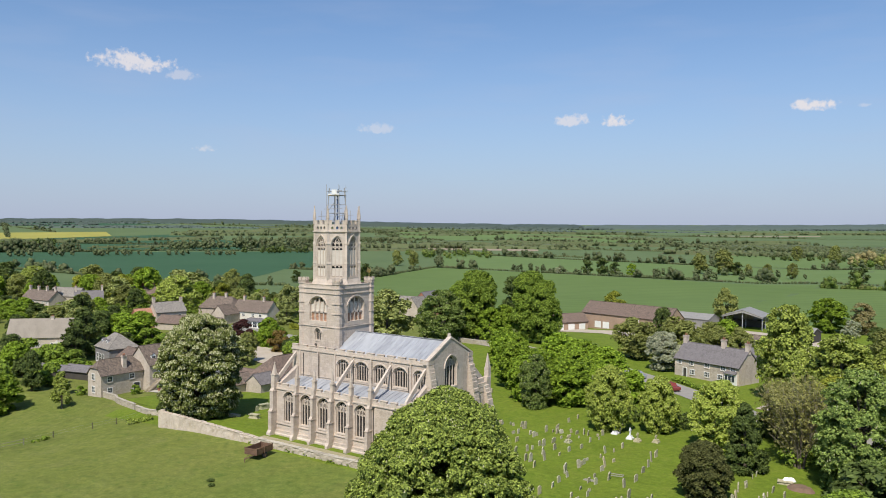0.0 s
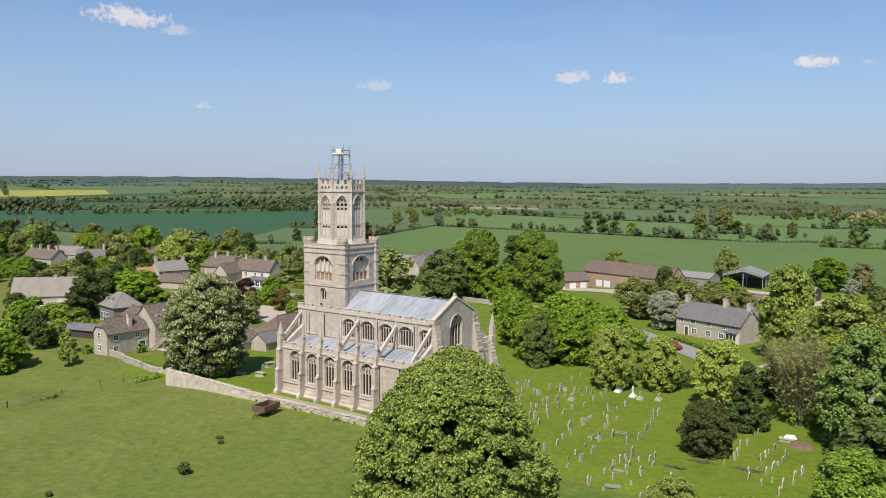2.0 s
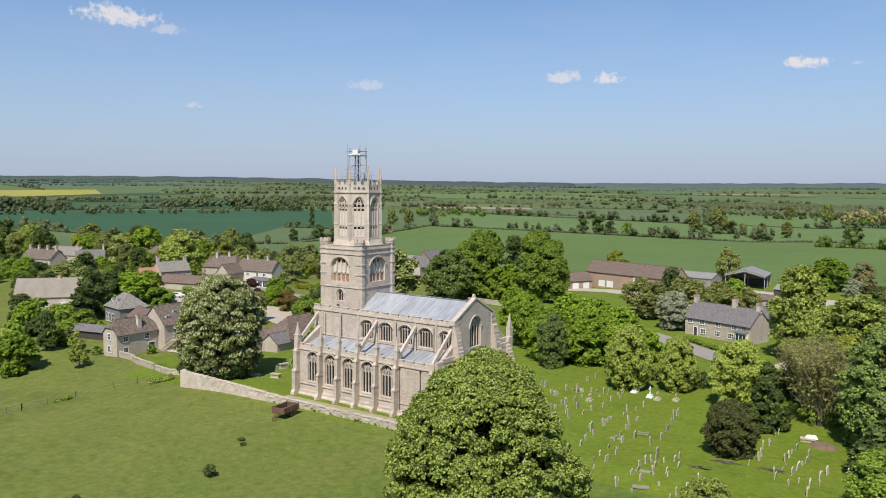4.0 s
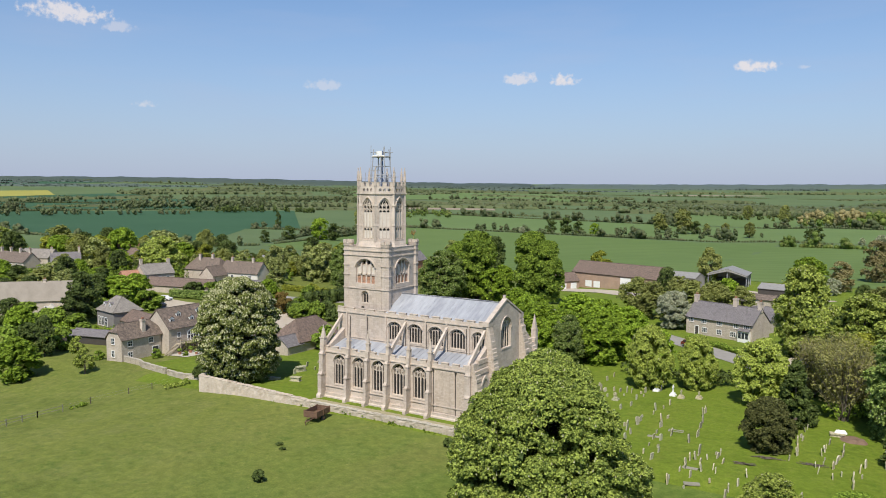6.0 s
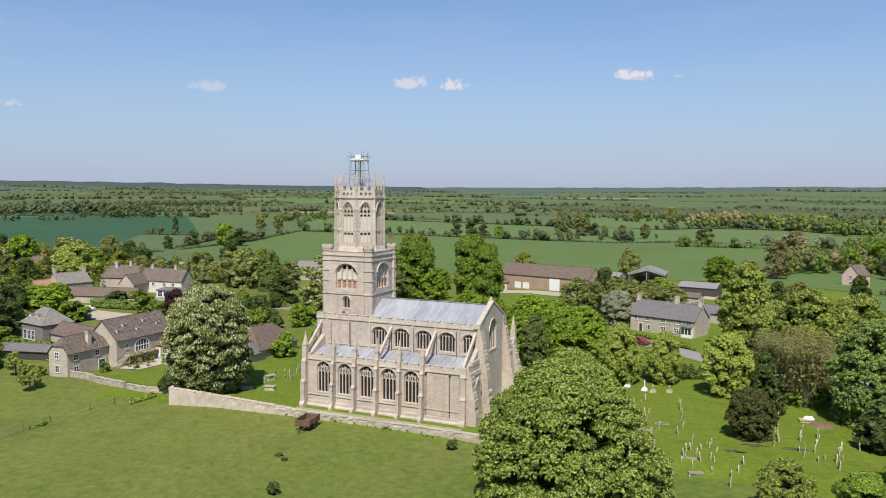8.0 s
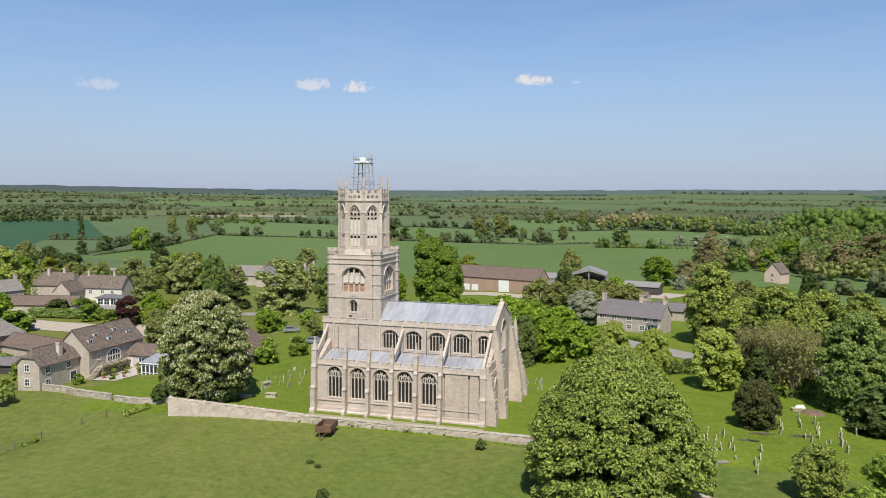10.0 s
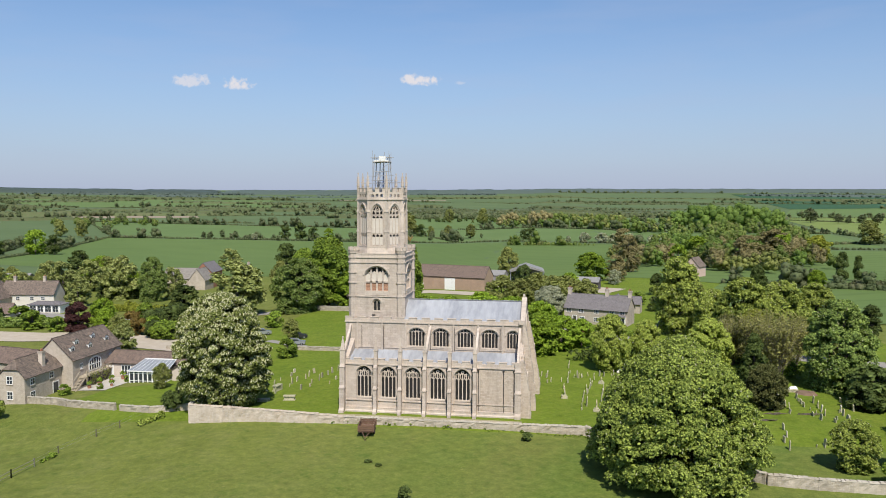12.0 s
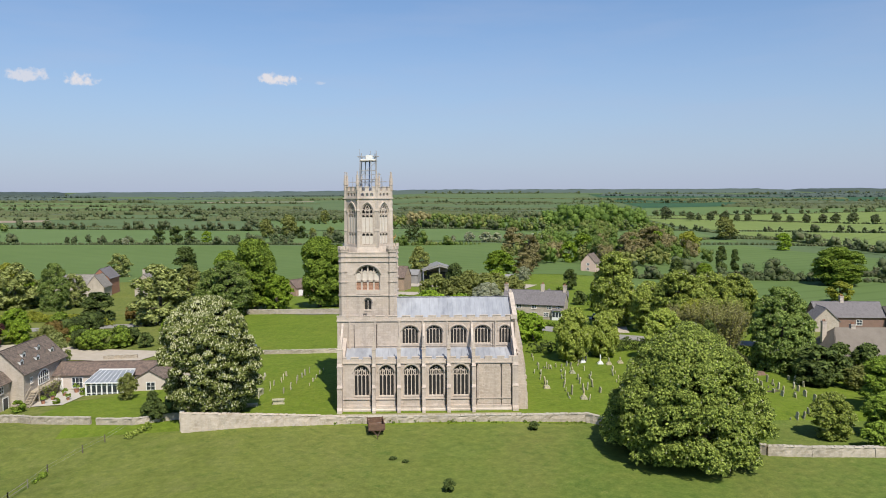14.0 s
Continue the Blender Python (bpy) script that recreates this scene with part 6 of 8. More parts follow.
house("village_house", -112.0, 191.0, 94, 12.0, 7.0, 6.6, 10.2, BRICK, BLUE_SLATE, "red-brick gabled house with a dark slate roof")
h = house("village_house", -93.0, 184.0, 96, 11.0, 7.0, 5.2, 8.6, HOUSE_STONE, GREY_SLATE, "stone house with a grey slate roof")
chimney(h, -5.0, 0, 7.5, 10.4, 0.9)
chimney(h, 5.0, 0, 7.5, 10.4, 0.9)
for u in (-3.8, -1.2, 1.2, 3.8):
    for w in (0.9, 3.6):
        window_unit(h, face(11, 7, "S"), u, w, 1.0, 1.3)
SITES.append((-112.0, 128.0, 7.0))          # kept free for the chestnuts by the garden hedge
h = house("village_house", -238.0, 84.0, 5, 20.0, 7.5, 4.8, 8.4, HOUSE_STONE, STONE_SLATE, "row of stone cottages")
for u in (-9, -3, 3, 9):
    chimney(h, u, 0, 8.0, 10.2, 0.8)
for u in (-8, -5, -1, 2, 5.5, 8.5):
    for w in (0.8, 3.1):
        window_unit(h, face(20, 7.5, "S"), u, w, 1.0, 1.0)
h = house("village_house", -216.0, 92.0, 60, 11.0, 7.5, 4.8, 8.8, HOUSE_STONE, BLUE_SLATE, "stone house with chimneys at both ends")
chimney(h, -5, 0, 8.3, 11.0, 0.8)
chimney(h, 5, 0, 8.3, 11.0, 0.8)
h = house("village_house", -228.0, 128.0, 8, 24.0, 7.5, 4.8, 8.4, HOUSE_STONE, PANTILE, "long house with a brown tile roof")
for u in (-4, 3, 9):
    chimney(h, u, 0, 8.0, 10.2, 0.8, BRICK)
for u in (-10, -6, -1, 5, 10):
    window_unit(h, face(24, 7.5, "S"), u, 2.9, 1.1, 1.0)
house("farm_shed", -190.0, 172.0, 15, 18.0, 10.0, 3.6, 5.4, SHEET, SHEET, "grey sheeted farm shed", "shed")
house("village_house", -262.0, 108.0, 15, 18.0, 9.0, 3.4, 7.0, HOUSE_STONE, GREY_SLATE, "house with a pale grey roof")

# farm and cottage north-east
h = house("stone_cottage", 43.4, 89.6, -19, 16.4, 7.2, 3.9, 7.1, HOUSE_STONE, BLUE_SLATE, "long pale stone cottage with a purple-grey slate roof")
at = face(16.4, 7.2, "S")
for u in (-6.9, -3.7, 0.3, 4.4, 6.8):
    window_unit(h, at, u, 2.75, 1.25, 0.95, 3)
for u in (-3.4, 0.3, 3.6):
    window_unit(h, at, u, 0.7, 1.25, 1.1, 3)
door_unit(h, at, -5.4, 1.0, 2.0, DARK_WOOD)
s = Shape()
s.box(5.2, -4.4, 0, 7.8, -3.5, 2.4)
b = part("bay_window", s, WHITE_WOOD, h, "white bay window")
g = Shape()
for k in range(3):
    g.box(5.35 + 0.82 * k, -4.43, 0.8, 6.0 + 0.82 * k, -4.38, 2.1)
part("pane", g, PANE, b)
roof_slab(b, [(5.0, -4.7, 2.4), (8.0, -4.7, 2.4), (7.8, -3.5, 2.9), (5.2, -3.5, 2.9)], BLUE_SLATE, 0.08)
for u, top in ((-7.9, 8.7), (2.0, 8.9), (7.9, 8.7)):
    chimney(h, u, 0, 6.4, top, 0.9)
house("cottage_wing", 47.5, 96.5, 71, 9.0, 6.0, 3.2, 6.0, HOUSE_STONE, BLUE_SLATE, "rear wing under a dark slate roof")
h = house("long_barn", -10.0, 172.5, -15, 36.5, 9.0, 5.0, 8.7, BARN_BRICK, PANTILE, "long brick barn with an old brown tile roof", "barn")
at = face(36.5, 9.0, "S")
for u, wide, high in ((-11.0, 2.6, 2.2), (-7.4, 2.6, 2.2)):
    door_unit(h, at, u, wide, high, WHITE_WOOD)
door_unit(h, at, 4.6, 4.0, 4.4, WHITE_WOOD)
h = house("cart_shed", -30.5, 164.0, 60, 14.0, 6.0, 3.0, 5.6, BARN_BRICK, PANTILE, "low barn wing with white doors", "barn")
for u in (-4.5, 0.0, 4.5):
    door_unit(h, face(14, 6, "S"), u, 2.4, 2.2, WHITE_WOOD)
house("farm_shed", 4.0, 196.0, -10, 16.0, 8.0, 3.6, 5.2, SHEET, SHEET, "grey sheeted farm shed", "shed")
dutch = thing("dutch_barn", pose(19.6, 207.0, ground_z(19.6, 207), 0, 0, 4), "open-sided steel hay barn with a pale sheet roof", "barn")
for x in (-6.6, 0, 6.6):
    for y in (-6.5, 0, 6.5):
        s = Shape()
        s.box(x - 0.12, y - 0.12, -0.3, x + 0.12, y + 0.12, 4.7 if x else 6.8)
        part("post", s, STEEL, dutch)
for sx in (-1, 1):
    roof_slab(dutch, [(sx * 7.0, -7.2 * sx, 4.6), (sx * 7.0, 7.2 * sx, 4.6), (0, 7.2 * sx, 6.9), (0, -7.2 * sx, 6.9)], SHEET, 0.14)
for y in (-7.2, 7.1):
    s = Shape()
    s.prism([(-7.0, 4.5), (0, 6.8), (7.0, 4.5), (7.0, 4.2), (0, 6.1), (-7.0, 4.2)], lambda u, w, d: (u, y + d, w), 0, 0.1)
    part("gable_truss", s, SHEET, dutch)
s = Shape()
s.box(-6.7, 6.4, 0.6, 6.7, 6.5, 4.6)
part("cladding", s, SHEET, dutch)
# stack inside the barn, the shade under the roof put into its colour
s = Shape()
s.box(-5.5, 3.2, 0, 5.8, 6.2, 2.4)
part("stack", s, DARK_WOOD, dutch, "dark stacked bales in shade")
house("farm_shed", 41.5, 181.0, -10, 13.0, 7.0, 3.0, 4.4, DARK_WOOD, SHEET, "dark farm shed with a grey roof", "shed")
house("farm_shed", 40.0, 150.0, -12, 10.0, 5.0, 2.4, 3.6, HOUSE_STONE, STONE_SLATE, "low farm building with a brown roof", "shed")
house("farm_shed", 52.0, 110.0, -12, 8.0, 5.0, 2.6, 4.4, HOUSE_STONE, BLUE_SLATE, "low stone outhouse with a slate roof", "shed")
h = house("pink_cottage", 95.0, 258.0, 60, 9.0, 7.0, 4.6, 8.6, plain("pink wall paint", (0.55, 0.40, 0.33), (0.62, 0.46, 0.38), 0.8), STONE_SLATE, "small pink-walled cottage at the wood's edge")
for w in (0.8, 3.2):
    window_unit(h, face(9, 7, "W"), 0, w, 1.2, 1.1)
h = house("thatched_cottage", 106.5, 41.0, -3, 20.0, 13.5, 2.4, 6.9, HOUSE_STONE, BROWN_THATCH, "cottage under a broad weathered brown thatched roof", hip=2.5, base=-2.2)
chimney(h, -9.2, 1.5, 2.0, 8.2, 0.9)
chimney(h, -4.0, 0, 6, 7.8, 0.9)
h = house("village_house", 124.0, 83.0, -6, 17.0, 8.0, 3.4, 6.8, OLD_BRICK, BLUE_SLATE, "dark brick house with a grey slate roof")
house("village_house", 116.0, 79.5, 84, 6.0, 6.5, 2.8, 6.0, HOUSE_STONE, BLUE_SLATE, "stone gabled wing with a slate roof")
chimney(h, -1.0, 0, 6.4, 8.4, 0.9)
for u in (-5, 2):
    window_unit(h, face(17, 8, "S"), u, 1.4, 1.4, 1.3)
house("garage", 136.5, 80.0, -6, 8.0, 7.0, 3.2, 5.8, DARK_WOOD, DARK_WOOD, "dark timber garage beside a house", "garage")

# ---- walls, roads, fields ----
def rubble_wall(points, high, thick, label, cope=0.12, name="boundary_wall", mat=None, tops=None):
    """A rubble wall along points (x, y): its faces uneven, its top of rough cope stones that follow the ground, or run from one height of tops to the next."""
    rng = random.Random(len(points) * 17 + int(high * 10))
    s, c = Shape(), Shape()
    for j0, ((x0, y0), (x1, y1)) in enumerate(zip(points, points[1:])):
        long = math.hypot(x1 - x0, y1 - y0)
        n = max(2, int(long / 0.45))
        d = Vector((x1 - x0, y1 - y0, 0)).normalized()
        p = Vector((-d.y, d.x, 0))
        rings = []
        for i in range(n + 1):
            x, y = x0 + (x1 - x0) * i / n, y0 + (y1 - y0) * i / n
            z = ground_z(x, y)
            h = (high if tops is None else tops[j0] + (tops[j0 + 1] - tops[j0]) * i / n - z) + rng.uniform(-0.07, 0.07)
            ring = []
            for side, w in ((-1, -0.5), (-1, h * 0.3), (-1, h * 0.68), (-1, h), (1, h), (1, h * 0.68), (1, h * 0.3), (1, -0.5)):
                q = Vector((x, y, 0)) + p * side * (thick / 2 + rng.uniform(-0.08, 0.07))
                ring.append((q.x, q.y, z + w))
            rings.append(ring)
        k = len(s.v)
        s.v += [v for r in rings for v in r]
        s.f += [(k + 8 * i + j, k + 8 * i + j + 1, k + 8 * i + j + 9, k + 8 * i + j + 8) for i in range(n) for j in range(7)]
        s.f += [tuple(k + j for j in range(8)), tuple(k + 8 * n + j for j in range(7, -1, -1))]
        u = 0.0
        while u < long - 0.2:
            size = min(long - u, rng.uniform(0.35, 0.8))
            m = Vector((x0, y0, 0)) + d * (u + size / 2)
            z = (ground_z(m.x, m.y) + high if tops is None else tops[j0] + (tops[j0 + 1] - tops[j0]) * (u + size / 2) / long) + rng.uniform(-0.07, -0.02)
            w, top, e = thick * rng.uniform(0.52, 0.6), cope * rng.uniform(0.75, 1.2), d * (size / 2 - 0.004)
            t = rng.uniform(0.72, 0.95)
            lo = [m - e - p * w, m + e - p * w, m + e + p * w, m - e + p * w]
            hi = [m + (q - m) * t for q in lo]
            c.add([(q.x, q.y, z) for q in lo] + [(q.x, q.y, z + top + rng.uniform(-0.02, 0.02)) for q in hi],
                  [(3, 2, 1, 0), (4, 5, 6, 7), (0, 1, 5, 4), (1, 2, 6, 5), (2, 3, 7, 6), (3, 0, 4, 7)])
            u += size
    w = part(name, s, mat or RUBBLE)
    tagged(w, label, "wall")
    tagged(part("cope", c, mat or COPE, w), "rough pale cope stones", kind="stuff")
    return w


rubble_wall([(-21.4, -5.9), (-13.0, -5.4), (-5.0, -4.95), (2.0, -4.6)], 1.3, 0.6, "tall end of the rubble limestone churchyard wall with a pale cope", mat=PALE_WALL, tops=(1.62, 1.27, 0.92, 0.5))
rubble_wall([(2.0, -4.6), (14.0, -4.3), (24, -4.3), (37, -4.8)], 1.2, 0.6, "long low rubble limestone churchyard wall with a pale cope", tops=(0.5, 0.4, 0.45, 0.6))
rubble_wall([(37, -4.8), (47, -11.5), (57.5, -19.2)], 1.3, 0.5, "low rubble churchyard wall under the great chestnut")
rubble_wall([(57.6, -19.3), (63, -20.0), (71, -20.3), (100, -21.0), (130, -21.0)], 1.3, 0.6, "low pale rubble wall of the lower churchyard")
rubble_wall([(-21.5, -5.55), (-21.9, 0.5)], 1.75, 0.5, "return of the churchyard wall beside the chestnut", tops=(1.6, 1.3))
rubble_wall([(-55.4, 4.0), (-49.0, 2.8), (-46.5, 1.6)], 1.15, 0.4, "low stone garden wall below the farmhouse")
rubble_wall([(-46.4, 1.5), (-36.4, -1.0)], 1.1, 0.4, "stone garden wall with a rough top")
rubble_wall([(-35.4, -1.3), (-29.6, -2.6), (-22.2, -1.0)], 0.95, 0.4, "broken stone garden wall by the chestnut")
rubble_wall([(-40, 108.5), (-20, 101), (-2, 95), (14, 90)], 1.3, 0.4, "dark roadside wall beneath the lime trees")
rubble_wall([(-23.0, 46.0), (-12.0, 43.5), (0.0, 44.5), (12, 47)], 0.8, 0.35, "low wall along the back of the churchyard")


def road(points, wide, mat, label, lift=0.08, name="road"):
    """A strip along points (x, y), laid on the land."""
    s = Shape()
    line = []
    for (x0, y0), (x1, y1) in zip(points, points[1:]):
        n = max(2, int(math.hypot(x1 - x0, y1 - y0) / 4))
        line += [(x0 + (x1 - x0) * i / n, y0 + (y1 - y0) * i / n) for i in range(n)]
    line.append(points[-1])
    for i, (x, y) in enumerate(line):
        (ax, ay), (bx, by) = line[max(0, i - 1)], line[min(len(line) - 1, i + 1)]
        d = math.hypot(bx - ax, by - ay)
        px, py = -(by - ay) / d * wide / 2, (bx - ax) / d * wide / 2
        s.v += [(x + px, y + py, ground_z(x + px, y + py) + lift), (x - px, y - py, ground_z(x - px, y - py) + lift)]
    s.f = [(2 * i, 2 * i + 1, 2 * i + 3, 2 * i + 2) for i in range(len(line) - 1)]
    tagged(part(name, s, mat), label, name, kind="structure")


road([(-170, 100), (-125, 96), (-95, 92), (-60, 100), (-38, 112), (-16, 101), (6, 95.5), (20, 88), (31, 80.5), (39, 74.3), (47, 67.8), (57, 59.5), (72, 52), (90, 54), (140, 56)], 6.2, ASPHALT, "narrow grey village street")
road([(-130, 64), (-114, 62), (-98, 62), (-84, 66), (-70, 62)], 12, GRAVEL, "tan gravel yard behind the farmhouse", 0.1, "yard")
road([(60, 64), (62, 76), (58, 88)], 4, GRAVEL, "gravel drive beside the cottage", 0.1, "drive")
road([(-30, 160), (-10, 157), (12, 150)], 12, GRAVEL, "pale barn yard", 0.1, "yard")
road([(2, 192), (26, 186), (54, 174)], 20, GRAVEL, "tan farmyard", 0.1, "yard")
road([(-12, 45.5), (-22, 49), (-34, 58)], 2.2, ASPHALT, "path at the back of the churchyard", 0.09, "path")
road([(-45, 50), (-58, 56), (-72, 62)], 11, GRAVEL, "gravel courtyard behind the garden wing", 0.125, "yard")
sheet("terrace", (-52.9, 12), (-46.5, 12), (-44.5, 22.5), (-52.9, 22.5), PAVING, "pale paved terrace in the farmhouse garden", "terrace", 0.12, 6)
sheet("lawn", (-48, 4), (-30, 1), (-32, 17), (-46, 14), LAWN, "mown garden lawn", "lawn", 0.08, 6)

road([(0.5, -2.9), (14, -2.7), (28, -2.8)], 1.7, plain("trodden dusty turf", (0.22, 0.2, 0.1), (0.36, 0.31, 0.2), 0.9, 0.95, 0, 0.02), "worn dusty strip along the foot of the church", 0.07, "path")

# the fields of the valley
FIELDS = [
    ((-300, 285), (-160, 235), (-250, 590), (-420, 608), CROP_GREEN, "bright green crop"),
    ((-160, 235), (120, 225), (90, 540), (-250, 590), CROP_GREEN, "bright green crop"),
    ((120, 225), (330, 200), (285, 530), (90, 540), CROP_GREEN, "bright green crop"),
    ((-700, 250), (-330, 250), (-520, 480), (-1250, 520), CROP_TEAL, "blue-green young wheat"),
    ((-520, 480), (-480, 520), (-860, 920), (-1250, 520), CROP_TEAL, "blue-green young wheat"),
    ((-420, 625), (-60, 590), (-190, 860), (-700, 1000), CROP_LIGHT, "light green grass"),
    ((-60, 590), (300, 570), (330, 800), (-190, 860), CROP_LIGHT, "light green grass"),
    ((-700, 1010), (-190, 880), (-320, 1360), (-980, 1220), FARLAND, "pasture"),
    ((-190, 880), (330, 820), (420, 1380), (-320, 1360), CROP_LIGHT, "light green grass"),
    ((-984, 1131), (-886, 1150), (-1000, 1294), (-1107, 1270), SOIL, "bare pale soil"),
    ((-1180, 1490), (-560, 1710), (-900, 2300), (-1700, 1980), CROP_LIGHT, "light green grass"),
    ((-560, 1710), (420, 1400), (500, 2300), (-900, 2300), FARLAND, "pasture"),
    ((-1810, 1060), (-1790, 700), (-2240, 880), (-2090, 1210), CROP_RAPE, "yellow flowering rape"),
    ((-1780, 700), (-1260, 560), (-900, 930), (-1800, 1270), CROP_TEAL, "dull green crop"),
    ((345, 830), (720, 640), (1000, 1480), (430, 1400), CROP_LIME, "yellow-green grass"),
    ((430, 1400), (1000, 1480), (1300, 2000), (600, 1920), CROP_LIGHT, "light green grass"),
    ((340, 520), (520, 430), (700, 640), (340, 790), CROP_LIME, "yellow-green grass"),
    ((600, 1930), (1400, 2010), (1900, 2900), (700, 3100), CROP_TEAL, "blue-green young wheat"),
    ((-900, 2320), (500, 2320), (700, 3300), (-900, 3400), FARLAND, "pale grass"),
    ((-2400, 2100), (-950, 2330), (-1100, 3300), (-2900, 2900), FARLAND, "pasture"),
    ((-800, 1090), (-600, 1180), (-640, 1250), (-860, 1160), SOIL, "bare pale soil"),
    ((-700, 2380), (-350, 2480), (-360, 2540), (-710, 2440), SOIL, "bare pale soil"),
    ((66, 118), (330, 100), (330, 203), (100, 224), CROP_GREEN, "lush pasture grass"),
    ((-3600, 900), (-2600, 1400), (-2900, 2600), (-4100, 2000), CROP_TEAL, "dull green crop"),
    ((330, 205), (600, 180), (540, 420), (330, 515), FARLAND, "rough pasture"),
]
for i, (a, b, c, d, mat, what) in enumerate(FIELDS):
    sheet("field", a, b, c, d, mat, "field of " + what, "field", 0.35 + 0.012 * i if max(abs(a[1]), abs(a[0])) > 700 else 0.12 + 0.004 * i, 24)


# ---- hedges and far trees ----
def clump_row(rng, points, gap, tall, wide, per, size, tree_every=0):
    """Bushes along a line, with taller trees between: the leaves of all of them."""
    cs, rs = [], []
    for (x0, y0), (x1, y1) in zip(points, points[1:]):
        n = max(1, int(math.hypot(x1 - x0, y1 - y0) / gap))
        for i in range(n):
            f = (i + rng.random()) / n
            x, y = x0 + (x1 - x0) * f + rng.normal() * wide * 0.25, y0 + (y1 - y0) * f + rng.normal() * wide * 0.25
            z = ground_z(x, y)
            h = tall * (0.55 + 0.8 * rng.random())
            cs.append((x, y, z + h * 0.45))
            rs.append(h * 0.55)
            if tree_every and rng.random() < 1 / tree_every:
                t = tall * (1.8 + 1.6 * rng.random())
                for k in range(5):
                    cs.append((x + rng.normal() * t * 0.17, y + rng.normal() * t * 0.17, z + t * (0.45 + 0.35 * rng.random())))
                    rs.append(t * 0.24)
    cs, rs = np.array(cs), np.array(rs)
    return leaf_cloud(rng, cs, rs, int(per * len(cs) * 2), size * 0.85, 0.2, 1.0, 0.3, tuft=5, sides=3)


def hedge(name, seed, points, gap, tall, wide, per, size, mat, label, tree_every=0, kind="stuff"):
    v = clump_row(np.random.default_rng(seed), points, gap, tall, wide, per, size, tree_every)
    return tagged(new(name, quads_mesh(name, v, mat, 3)), label, "hedge", kind=kind)


def wood(name, seed, corners, count, tall, per, size, mat, label):
    """A stand of trees inside four corners, as one mass of leaves."""
    rng = np.random.default_rng(seed)
    (ax, ay), (bx, by), (cx, cy), (dx, dy) = corners
    cs, rs = [], []
    for _ in range(count):
        u, w = rng.random(), rng.random()
        x = (ax * (1 - u) + bx * u) * (1 - w) + (dx * (1 - u) + cx * u) * w
        y = (ay * (1 - u) + by * u) * (1 - w) + (dy * (1 - u) + cy * u) * w
        t = tall * (0.6 + 0.36 * rng.random()) * (0.78 + 0.34 * math.sin(math.pi * u))
        far_crown(rng, x, y, t, t * (0.62 + 0.4 * rng.random()), 7 if size < 1.0 else 5, cs, rs)
    cs, rs = np.array(cs), np.array(rs)
    v = leaf_cloud(rng, cs, rs, int(per * count), size * 0.75, 0.2, 1.15, 1.0, False, 0.25, 3, 3)
    return tagged(new(name, mass_mesh(name, rng, v, cs, rs, mat, 1.1)), label, "woodland", kind="stuff")


def canopy(name, seed, corners, tall, mat, label, grain=11.0):
    """A far wood: a low closed, lumpy canopy that falls to the ground at its edges, with single crowns standing out of it."""
    rng = np.random.default_rng(seed)
    a, b, c, d = [np.array(q, float) for q in corners]
    across, through_it = np.linalg.norm(b - a), np.linalg.norm(d - a)
    n = max(6, int(across / grain))
    m = max(4, min(14, int(through_it / grain)))
    s = Shape()
    for j in range(m + 1):
        for i in range(n + 1):
            u, w = i / n, j / m
            x, y = ((a * (1 - u) + b * u) * (1 - w) + (d * (1 - u) + c * u) * w) + rng.normal(size=2) * grain * 0.25
            big = noise.noise(Vector((x / 130, y / 130, seed)))
            edge = min(1.0, 2.6 * min(u, 1 - u) * n / 5, 2.2 * min(w, 1 - w) * m / 2)
            h = tall * ((0.6 if grain < 15 else 0.85) + 0.4 * big + 0.18 * rng.random()) * max(0.0, edge) ** 0.5
            s.v.append((x, y, ground_z(x, y) - 1.5 + h))
    s.f = [(j * (n + 1) + i, j * (n + 1) + i + 1, (j + 1) * (n + 1) + i + 1, (j + 1) * (n + 1) + i) for j in range(m) for i in range(n)]
    ob = tagged(new(name, mesh_of(name, s, mat, True)), label, "woodland", kind="stuff")
    if grain > 15:
        return
    cs, rs = [], []
    for _ in range(min(520, int(across * through_it / (grain * 20)))):
        u, w = 0.02 + 0.96 * rng.random(), rng.random() ** 1.6
        x, y = (a * (1 - u) + b * u) * (1 - w) + (d * (1 - u) + c * u) * w
        cs.append((x, y, ground_z(x, y) - 1.0 + tall * (0.3 + 0.3 * rng.random())))
        rs.append(tall * (0.36 + 0.22 * rng.random()))
    cs, rs = np.array(cs), np.array(rs)
    v = leaf_cloud(rng, cs, rs * 0.92, len(cs) * 9, grain * 0.14, 0.2, 0.9, 1.0, False, 0.25, 3, 3)
    crowns = new("crowns", mass_mesh("crowns", rng, v, cs, rs, mat, 0.95))
    crowns.parent = ob
    tagged(crowns, kind="stuff")


